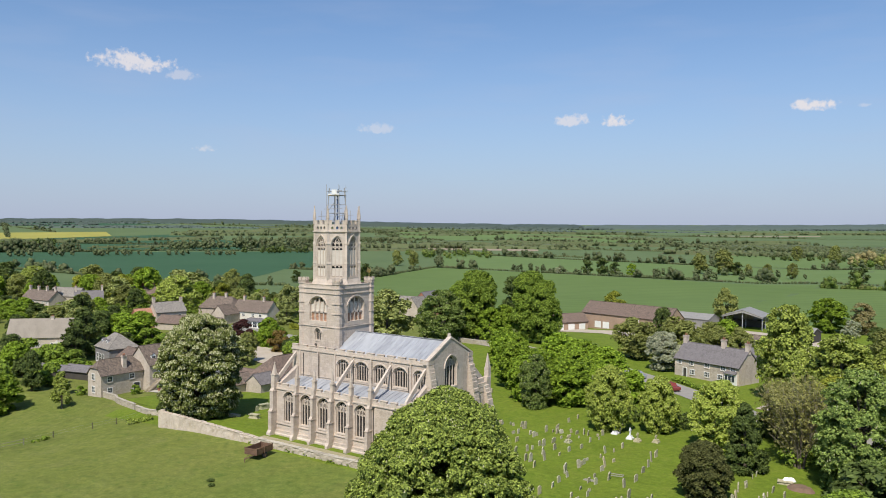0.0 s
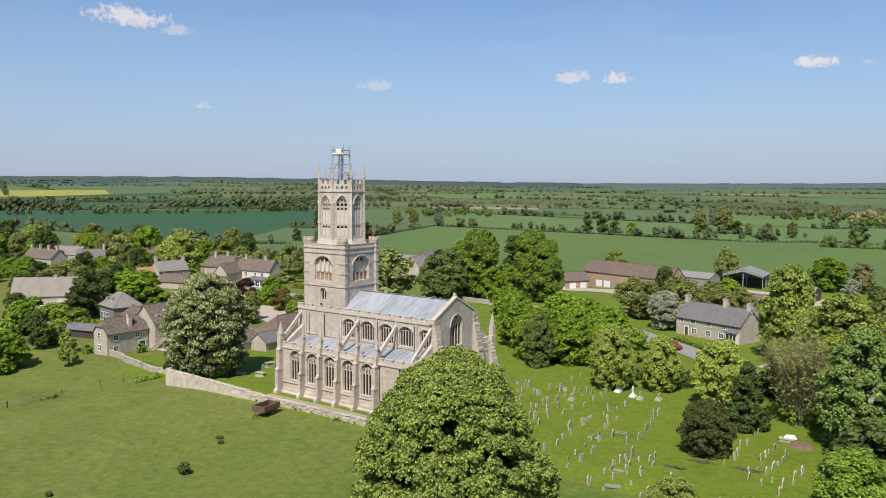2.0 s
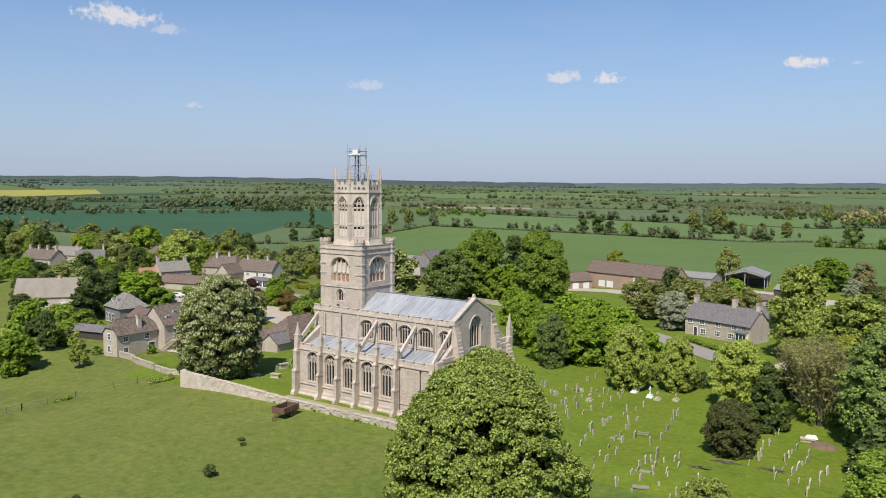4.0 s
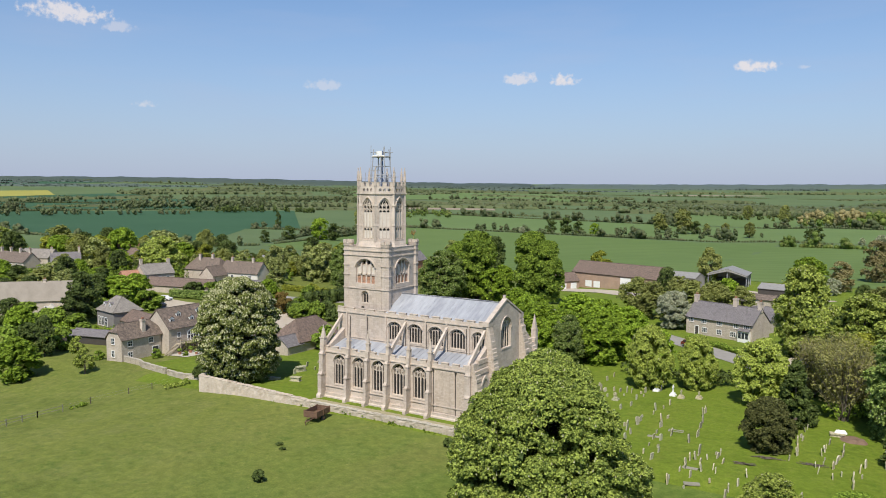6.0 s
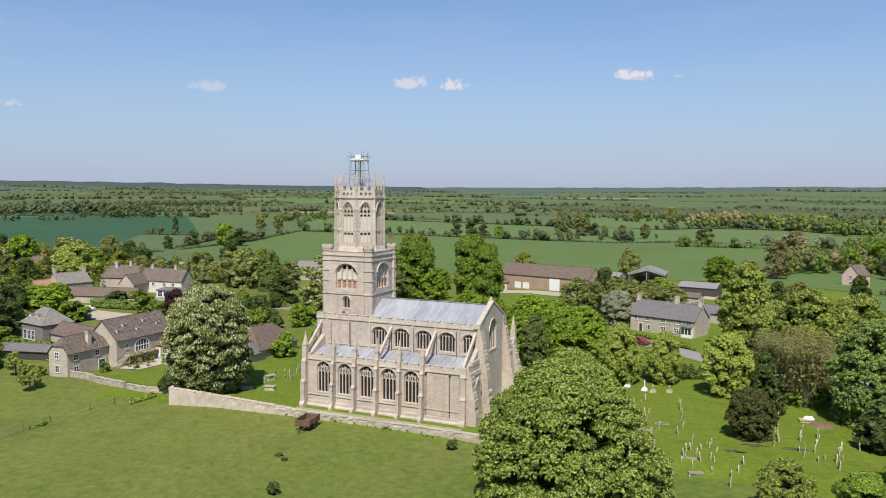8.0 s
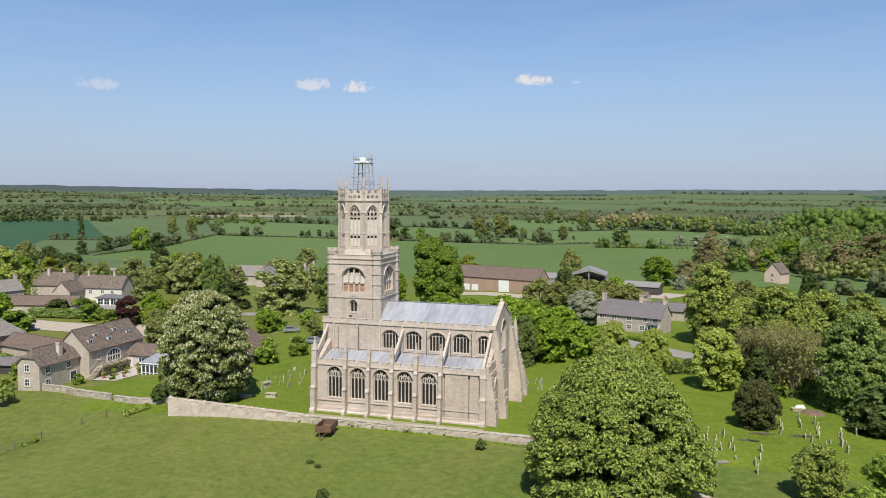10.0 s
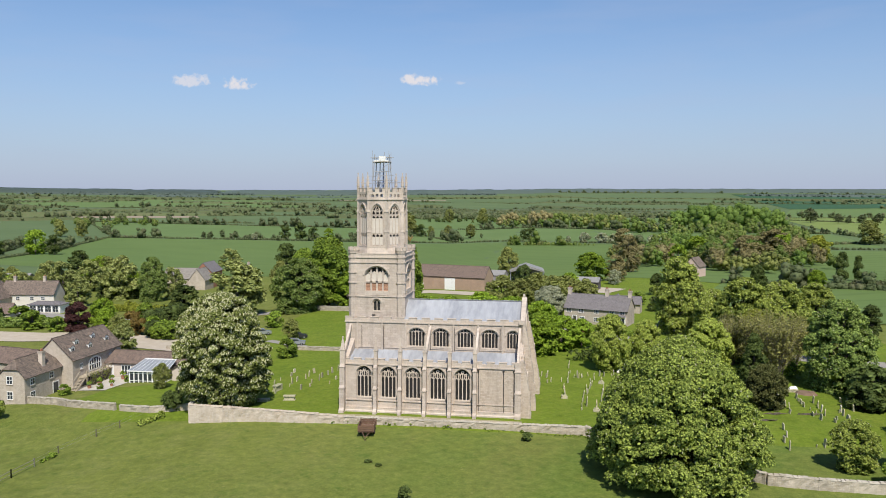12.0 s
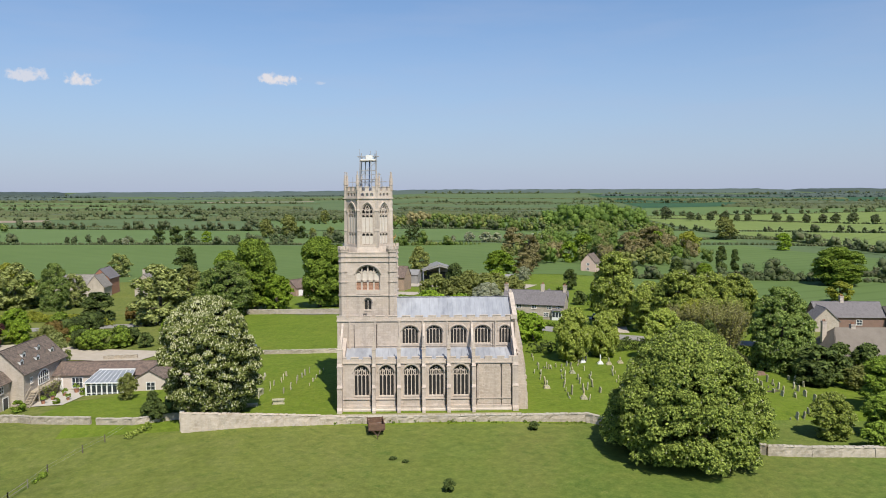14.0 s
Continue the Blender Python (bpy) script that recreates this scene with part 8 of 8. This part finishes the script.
wood("wood", 110, [(-1235, 480), (-1150, 590), (-1200, 640), (-1290, 520)], 34, 24, 150, 1.1, LEAF_FAR, "belt of tall trees beyond the wheat")
wood("wood", 111, [(-1110, 745), (-950, 955), (-1010, 1010), (-1180, 800)], 70, 25, 150, 1.1, LEAF_FAR, "belt of tall mixed trees beyond the wheat")
# strips of woodland across the far side of the valley
for i in range(84):
    a, d = radians(pick.uniform(-42, 68)), 1080 + 2600 * (i / 84) ** 1.1 + pick.uniform(-60, 60)
    long, deep = pick.uniform(140, 560) * (0.6 + d / 3500), pick.uniform(22, 60)
    x, y = -d * math.sin(a), d * math.cos(a)
    tx, ty = math.cos(a + pick.uniform(-0.25, 0.25)) * long / 2, math.sin(a + pick.uniform(-0.25, 0.25)) * long / 2
    nx, ny = -math.sin(a) * deep, math.cos(a) * deep
    four = [(x - tx, y - ty), (x + tx, y + ty), (x + tx + nx, y + ty + ny), (x - tx + nx, y - ty + ny)]
    if d < 1600 and a < -0.26:
        continue                      # open meadows behind the row of oaks
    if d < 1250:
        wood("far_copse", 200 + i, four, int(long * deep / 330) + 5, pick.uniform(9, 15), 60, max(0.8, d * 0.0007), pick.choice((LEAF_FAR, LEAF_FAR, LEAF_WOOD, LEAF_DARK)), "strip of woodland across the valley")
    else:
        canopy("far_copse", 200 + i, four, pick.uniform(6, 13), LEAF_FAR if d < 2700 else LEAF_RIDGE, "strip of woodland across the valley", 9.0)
field_oak = make_tree("field_oak", 33, "dome", 13.0, 13.0, 1.0, 40, 1500, 0.75, LEAF_FAR, "hedgerow oak standing along a far field edge")
plant(field_oak, 423.0, 1180.0, 1.75, 0, True)
for i, (f, k) in enumerate(((0.15, 1.6), (0.2, 1.1), (0.27, 1.5), (0.35, 1.75), (0.42, 1.2), (0.48, 1.3), (0.63, 1.6), (0.7, 1.2), (0.78, 1.4), (0.86, 1.45), (0.92, 1.6), (1.0, 1.75), (1.1, 1.5))):
    plant(field_oak, 423 + 205 * f, 1180 - 205 * f, k * 0.72, 50 * i, wide=1.05)
# trees that stand alone or in twos and threes in the valley hedges
valley_tree = make_tree("hedgerow_tree", 39, "dome", 13.0, 14.0, 0.4, 60, 2200, 0.5, LEAF_LIME, "rounded bright green tree in a valley hedge")
plant(valley_tree, -332.0, 381.0, 1.3, 0, True)
hedge_ash = make_tree("hedgerow_ash", 40, "egg", 14.0, 11.0, 0.3, 50, 1800, 0.55, LEAF_BROWN, "olive-brown ash in a valley hedge coming into leaf")
plant(hedge_ash, -150.0, 694.0, 1.4, 0, True)
dull_oak = make_tree("hedgerow_oak", 42, "dome", 13.0, 12.0, 0.3, 45, 1600, 0.55, LEAF_DARK, "dark green oak in a valley hedge")
plant(dull_oak, -318.0, 382.0, 1.05, 0, True)
thorn = make_tree("hawthorn", 43, "ball", 8.5, 11.0, 0.0, 45, 1500, 0.45, LEAF_GREY, "hawthorn white with may blossom in a valley hedge")
plant(thorn, 54.0, 563.0, 1.0, 0, True)
grove(hedge_ash, [(-125.0, 690.0, 1.7, 1.1), (-476.0, 615.0, 1.25), (-452.0, 615.0, 1.25), (-140.0, 1096.0, 1.5), (-80.0, 1021.0, 1.7), (-80.0, 668.0, 0.9), (-55.0, 650.0, 1.0), (302.0, 614.0, 1.5, 1.3), (-100.0, 680.0, 0.8)])
grove(dull_oak, [(-112.0, 688.0, 1.0), (7.0, 598.0, 0.9), (0.0, 601.0, 0.75), (-512.0, 520.0, 1.3, 0.5), (-324.0, 312.0, 0.7), (-348.0, 363.0, 0.85, 1.2), (-231.0, 605.0, 1.1), (-215.0, 606.0, 1.25), (-202.0, 604.0, 1.0)])
grove(thorn, [(54.7, 200.4, 0.66), (40.0, 575.0, 0.6), (68.0, 560.0, 1.0, 1.2), (78.0, 562.0, 0.95), (93.0, 582.0, 1.0), (113.0, 584.0, 0.95, 1.1), (124.0, 583.0, 0.9), (-260.0, 600.0, 0.7)])
grove(valley_tree, [(-190.0, 615.0, 0.85), (290.0, 470.0, 1.0), (115.0, 372.0, 1.25), (190.0, 470.0, 1.3), (98.0, 330.0, 0.9)])

# ---- churchyard ----
def headstone(kind, mat):
    """One headstone at the origin, facing west to east, its foot in the turf."""
    s = Shape()
    w, h, t = {"round": (0.75, 1.15, 0.12), "ogee": (0.8, 1.35, 0.12), "square": (0.62, 0.9, 0.12), "tall": (0.7, 1.6, 0.14), "small": (0.5, 0.65, 0.1)}[kind]
    if kind in ("round", "small"):
        top = [(math.cos(math.pi * i / 8) * w / 2, h - w * 0.3 + math.sin(math.pi * i / 8) * w * 0.3) for i in range(9)]
    elif kind == "ogee":
        top = [(w / 2, h - 0.3), (w * 0.42, h - 0.2), (w * 0.25, h - 0.14), (0, h), (-w * 0.25, h - 0.14), (-w * 0.42, h - 0.2), (-w / 2, h - 0.3)]
    elif kind == "tall":
        top = [(w / 2, h - 0.25), (w * 0.3, h - 0.05), (0, h), (-w * 0.3, h - 0.05), (-w / 2, h - 0.25)]
    else:
        top = [(w / 2, h), (-w / 2, h)]
    s.prism([(-w / 2, -0.3), (w / 2, -0.3)] + top, lambda u, z, d: (d, u, z), -t / 2, t / 2)
    ob = part("headstone", s, mat)
    return ob


STONES = [tagged(headstone(k, m), lab, "headstone", "churchyard headstones") for k, m, lab in (
    ("round", GRAVE, "lichened round-topped limestone headstone"), ("ogee", GRAVE, "shaped-top grey limestone headstone"),
    ("square", GRAVE, "plain square grey headstone"), ("tall", GRAVE, "tall weathered limestone headstone"),
    ("small", GRAVE, "small old rounded headstone"), ("round", GRAVE_DARK, "dark polished grey headstone"))]
for i, st in enumerate(STONES):
    px, py = ((38.5, 19.4), (40.8, 11.3), (36.8, 27.0), (37.6, 8.4), (53.7, 26.0), (45.0, 33.0))[i]
    st.matrix_world = pose(px, py, ground_z(px, py), 0, 4, 5 * i - 10)
rng = random.Random(5)


def grave_row(x0, y0, x1, y1, n, kinds=(0, 1, 2, 3, 4)):
    for i in range(n):
        f = (i + 0.5) / n
        x, y = x0 + (x1 - x0) * f + rng.uniform(-0.5, 0.5), y0 + (y1 - y0) * f + rng.uniform(-0.6, 0.6)
        k = rng.choice(kinds)
        ob = copy_thing(STONES[k], pose(x, y, ground_z(x, y), rng.uniform(-6, 6), rng.uniform(-11, 11), rng.uniform(-12, 12)))
        ob.scale = (rng.uniform(0.8, 1.3), rng.uniform(0.75, 1.2), rng.uniform(0.5, 0.95))


for row in ((36.5, 4.5, 39.5, 30.0, 11), (33.5, 10.0, 35.5, 40.0, 8), (42.0, 8.0, 44.0, 30.0, 7), (46.5, 10.0, 48.5, 27.0, 7), (52.0, -2.0, 50.0, 20.0, 8),
            (57.2, -6.0, 58.0, 5.5, 8), (61.5, -4.0, 60.5, 8.0, 6), (56.0, 8.0, 54.5, 26.0, 6), (68.2, 8.5, 68.5, 27.0, 9), (71.5, 5.0, 71.0, 19.0, 8),
            (75.5, 3.0, 75.8, 13.0, 6), (78.0, 12.0, 78.5, 18.5, 5), (66.5, -6.0, 72.0, -3.0, 4), (24.0, 26.5, 32.0, 27.0, 9), (30.5, 22.5, 35.0, 24.5, 4),
            (-13.0, 8.0, -11.5, 24.0, 8), (-9.5, 10.0, -8.0, 27.0, 8), (-6.0, 14.0, -5.0, 30.0, 5), (-16.0, 12.0, -15.0, 26.0, 4), (63.5, -8.0, 64.5, 1.0, 4)):
    grave_row(*row)


def cross(x, y, high, mat, label, turn=0):
    c = thing("grave_cross", pose(x, y, ground_z(x, y), 0, 0, turn), label, "grave cross", "churchyard crosses")
    s = Shape()
    s.box(-0.5, -0.5, -0.2, 0.5, 0.5, 0.25)
    s.box(-0.34, -0.34, 0.25, 0.34, 0.34, 0.5)
    part("plinth", s, mat, c)
    s = Shape()
    s.cone((0, 0), 0.17, 0.11, 0.5, high, 4, math.pi / 4)
    s.box(-0.09, -0.36, high * 0.72, 0.09, 0.36, high * 0.72 + 0.2)
    part("shaft", s, mat, c)


for x, y, h, m in ((47.5, 31.0, 1.8, GRAVE_WHITE), (44.4, 32.4, 1.3, GRAVE_WHITE), (40.6, 23.4, 1.2, GRAVE), (39.0, 5.5, 1.8, GRAVE), (34.2, 12.5, 1.4, GRAVE), (49.0, 30.3, 1.4, GRAVE), (51.5, 31.5, 1.2, GRAVE)):
    cross(x, y, h, m, "pale stone cross on a stepped plinth")


def table_tomb(x, y, turn, high=0.75):
    t = thing("table_tomb", pose(x, y, ground_z(x, y), 0, 0, turn), "weathered limestone chest tomb", "tomb")
    s = Shape()
    s.box(-0.8, -0.35, -0.2, 0.8, 0.35, high - 0.1)
    part("chest", s, GRAVE, t)
    s = Shape()
    s.box(-0.95, -0.48, high - 0.1, 0.95, 0.48, high + 0.04)
    s.box(-0.95, -0.48, -0.2, 0.95, 0.48, 0.1)
    part("slab", s, GRAVE, t)


for x, y, r, h in ((-9.5, 4.5, 10, 0.7), (-13.5, 3.5, 15, 0.35), (-13.8, 10.5, 80, 0.9), (72.0, 22.8, 10, 0.4)):
    table_tomb(x, y, r, h)


def ledger(x, y, turn, kerb=False):
    """A flat grave slab sunk in the grass, or a low kerb round a plot."""
    g = thing("grave_kerb" if kerb else "ledger_slab", pose(x, y, ground_z(x, y), 0, 0, turn), "low stone kerb round a grave plot" if kerb else "flat lichened grave slab sunk in the grass", "grave", "flat graves")
    s = Shape()
    if kerb:
        for x0, y0, x1, y1 in ((-1.0, -0.45, 1.0, -0.32), (-1.0, 0.32, 1.0, 0.45), (-1.0, -0.32, -0.87, 0.32), (0.87, -0.32, 1.0, 0.32)):
            s.box(x0, y0, -0.1, x1, y1, 0.09)
    else:
        s.box(-0.9, -0.38, -0.1, 0.9, 0.38, 0.05)
    part("kerb" if kerb else "slab", s, GRAVE_FLAT, g)


ledger(59.5, -4.5, 20)
for i in range(3):
    ledger(rng.uniform(37, 64), rng.uniform(-1, 29), rng.uniform(-12, 12), i % 3 == 0)
for row in ((39.5, 3.0, 41.5, 28.0, 7), (48.8, -3.0, 47.0, 16.0, 8), (53.5, -4.0, 52.5, 12.0, 6), (35.0, 27.0, 44.0, 30.5, 8), (59.0, -7.0, 59.5, 7.0, 6), (73.5, 4.0, 73.0, 17.0, 7)):
    grave_row(*row)
s = Shape()
for k in range(5):
    s.cone((71.9 + 0.22 * k, 23.1 + 0.06 * k), 0.42, 0.1, ground_z(72, 23) + 0.35, ground_z(72, 23) + 0.8 + 0.05 * (k % 2), 7, k)
tagged(part("flowers", s, GRAVE_WHITE), "heap of white flowers on a fresh grave", "flowers")
s = Shape()
s.cone((73.8, 22.0), 1.7, 1.0, ground_z(73.8, 22) - 0.1, ground_z(73.8, 22) + 0.35, 12, 0.3)
s.cone((74.8, 21.6), 1.0, 0.5, ground_z(73.8, 22) - 0.1, ground_z(73.8, 22) + 0.45, 12, 0.3)
tagged(part("grave_mound", s, plain("turned brown earth", (0.13, 0.085, 0.055), (0.2, 0.13, 0.09), 1.5, 0.95, 0, 0.03)), "mound of freshly turned brown earth", "mound")

# ---- the farm trailer by the wall ----
trailer = thing("farm_trailer", pose(6.6, -8.4, ground_z(6.6, -8.4), 0, 0, 8), "rusty brown two-wheeled farm trailer parked on the grass", "trailer")
s = Shape()
s.box(-1.05, -1.7, 0.75, 1.05, 1.7, 0.87)
part("floor", s, RUST, trailer)
for x0, y0, x1, y1 in ((-1.1, -1.75, -1.02, 1.75), (1.02, -1.75, 1.1, 1.75), (-1.02, 1.67, 1.02, 1.75), (-1.02, -1.75, 1.02, -1.67)):
    for k in range(3):
        s = Shape()
        s.box(x0, y0, 0.9 + 0.27 * k, x1, y1, 1.14 + 0.27 * k)
        part("side_board", s, RUST, trailer)
for x in (-1.1, 1.1):
    for y in (-1.7, 0, 1.7):
        s = Shape()
        s.box(x - 0.06, y - 0.06, 0.8, x + 0.06, y + 0.06, 1.8)
        part("stake", s, RUST, trailer)
for x in (-0.95, 0.95):
    s = Shape()
    s.tube((x - 0.13, 0.2, 0.42), (x + 0.13, 0.2, 0.42), 0.44, n=18)
    w = part("wheel", s, RUBBER, trailer)
    s = Shape()
    s.tube((x - 0.14, 0.2, 0.42), (x + 0.14, 0.2, 0.42), 0.2, n=12)
    part("rim", s, RUST, w)
s = Shape()
s.tube((-0.5, -1.7, 0.7), (0, -3.1, 0.45), 0.06)
s.tube((0.5, -1.7, 0.7), (0, -3.1, 0.45), 0.06)
part("drawbar", s, RUST, trailer)
s = Shape()
s.tube((0, -3.0, 0.5), (0, -3.0, 0.0), 0.05)
part("jockey_leg", s, RUST, trailer)
s = Shape()
s.tube((-0.9, 0.2, 0.42), (0.9, 0.2, 0.42), 0.06)
part("axle", s, RUST, trailer)


# ---- pasture: fence, shrubs ----
def fence(points, label):
    fn = thing("fence", pose(points[0][0], points[0][1], 0), label, "fence")
    ox, oy = points[0]
    for (x0, y0), (x1, y1) in zip(points, points[1:]):
        n = max(1, int(math.hypot(x1 - x0, y1 - y0) / 2.4))
        for i in range(n + 1):
            x, y = x0 + (x1 - x0) * i / n, y0 + (y1 - y0) * i / n
            s = Shape()
            z = ground_z(x, y)
            s.box(x - ox - 0.06, y - oy - 0.06, z - 0.3, x - ox + 0.06, y - oy + 0.06, z + 1.15)
            part("post", s, OLD_TIMBER, fn)
            if i < n:
                u, v = x0 + (x1 - x0) * (i + 1) / n, y0 + (y1 - y0) * (i + 1) / n
                for h in (0.45, 0.95):
                    s = Shape()
                    s.tube((x - ox, y - oy, z + h), (u - ox, v - oy, ground_z(u, v) + h), 0.045, n=4)
                    part("rail", s, OLD_TIMBER, fn)


fence([(-35.7, -33.0), (-35.6, -25.8), (-35.3, -21.8)], "weathered post and rail fence in the pasture")


def wire_fence(points, label):
    """Slim posts with two strands of wire."""
    ox, oy = points[0]
    fn = thing("wire_fence", pose(ox, oy, 0), label, "fence")
    for (x0, y0), (x1, y1) in zip(points, points[1:]):
        n = max(1, int(math.hypot(x1 - x0, y1 - y0) / 3.2))
        for i in range(n):
            x, y = x0 + (x1 - x0) * i / n - ox, y0 + (y1 - y0) * i / n - oy
            u, v = x0 + (x1 - x0) * (i + 1) / n - ox, y0 + (y1 - y0) * (i + 1) / n - oy
            z, w = ground_z(x + ox, y + oy), ground_z(u + ox, v + oy)
            s = Shape()
            s.box(x - 0.05, y - 0.05, z - 0.3, x + 0.05, y + 0.05, z + 1.1)
            part("post", s, BARK, fn)
            for h in (0.5, 0.95):
                s = Shape()
                s.tube((x, y, z + h), (u, v, w + h), 0.012, n=3)
                part("wire", s, STEEL, fn)


wire_fence([(-35.3, -21.8), (-35.2, -17.0), (-33.2, -11.2), (-30.0, -4.2)], "slim wire fence across the grazed pasture")
hedge("rough_grass", 122, [(-35.2, -21.0), (-35.0, -17.0)], 0.7, 0.6, 0.6, 60, 0.16, LEAF_MID, "rank grass along the wire fence")
for x, y, wide in ((65.5, 8.0, 2.6), (63.4, 4.4, 1.6), (70.5, 8.6, 2.0)):
    heap = thing("branch_heap", pose(x, y, ground_z(x, y)), "low heap of cut brown branches in the churchyard grass", "branches")
    s = Shape()
    for k in range(14):
        c, e = rng.uniform(-0.5, 0.5) * wide, rng.uniform(-0.35, 0.35)
        a, r = rng.uniform(-0.35, 0.35), rng.uniform(0.6, 1.1)
        s.tube((c - r * math.cos(a), e - r * math.sin(a), 0.05), (c + r * math.cos(a), e + r * math.sin(a), rng.uniform(0.08, 0.3)), 0.05, 0.02, 5)
    part("branch", s, BARK, heap)
for x, y, k, wide in ((16.2, -29.5, 0.42, 1.0), (9.4, -19.0, 0.1, 3.0), (11.0, -20.1, 0.09, 2.8), (29.0, -8.0, 0.35, 1.2), (9.3, -42.1, 0.15, 1.6)):
    plant(dark_bush, x, y, k, 30 * k, wide=wide, label="small dark nettle clump in the grazed pasture")
hedge("rough_grass", 120, [(-26.5, -3.8), (-29, -7)], 0.7, 0.9, 0.7, 60, 0.16, LEAF_OLIVE, "strip of rough grass and nettles by the broken wall")


# ---- cars ----
def car(x, y, turn, mat, label, lift=0.1):
    c = thing("car", pose(x, y, ground_z(x, y) + lift, 0, 0, turn), label, "car", "parked cars")
    s = Shape()
    side = lambda u, w, d: (u, d, w)
    s.prism([(-2.1, 0.3), (2.1, 0.3), (2.15, 0.75), (1.9, 0.9), (1.1, 0.98), (-1.9, 1.0), (-2.12, 0.8)], side, -0.85, 0.85)
    s.prism([(1.05, 0.97), (0.45, 1.45), (-1.3, 1.48), (-1.85, 0.99)], side, -0.72, 0.72)
    part("body", s, mat, c)
    g = Shape()
    g.prism([(0.9, 1.0), (0.4, 1.38), (-1.2, 1.4), (-1.6, 1.02)], side, -0.74, 0.74)
    part("windows", g, PANE, c)
    for u in (-1.3, 1.35):
        for v in (-0.82, 0.82):
            t = Shape()
            t.tube((u, v - 0.1, 0.32), (u, v + 0.1, 0.32), 0.32, n=14)
            w = part("wheel", t, RUBBER, c)
            t = Shape()
            t.tube((u, v - 0.11, 0.32), (u, v + 0.11, 0.32), 0.18, n=10)
            part("rim", t, CAR_GREY, w)


car(-122.0, 66.5, 10, CAR_WHITE, "white car in the yard", 0.14)
car(-113.0, 57.5, -8, CAR_DARK, "dark car in the yard", 0.14)
car(-38.8, 66.5, 25, CAR_GREY, "silver-grey car beside the farm yard")
car(-27.4, 60.0, 20, CAR_DARK, "dark car beyond the churchyard")
car(-25.0, 51.5, 15, CAR_GREY, "grey car beyond the churchyard")
car(40.0, 71.0, -38, CAR_RED, "red car on the village street", 0.14)
car(29.6, 79.4, -36, CAR_GREY, "grey-blue car parked on the village street", 0.14)
car(58.5, 84.0, 75, CAR_DARK, "dark car beside the cottage", 0.12)

# rank grass and nettles along the foot of the churchyard wall
nr = np.random.default_rng(61)
spots = []
for k in range(90):
    f = nr.random()
    spots.append((-21 + 58 * f, -5.3 + 1.1 * math.sin(math.pi * f) - 0.5 * nr.random()))
cs = np.array([(x, y, ground_z(x, y) + 0.02) for x, y in spots])
v = leaf_cloud(nr, cs, 0.2 + 0.25 * nr.random(len(cs)), 2600, 0.1, 0.1, 0.6, 0.9, False, 0.8)
tagged(new("rank_grass", quads_mesh("rank_grass", v, LEAF_MID)), "tufts of rank grass and nettles along the wall", "grass", kind="stuff")
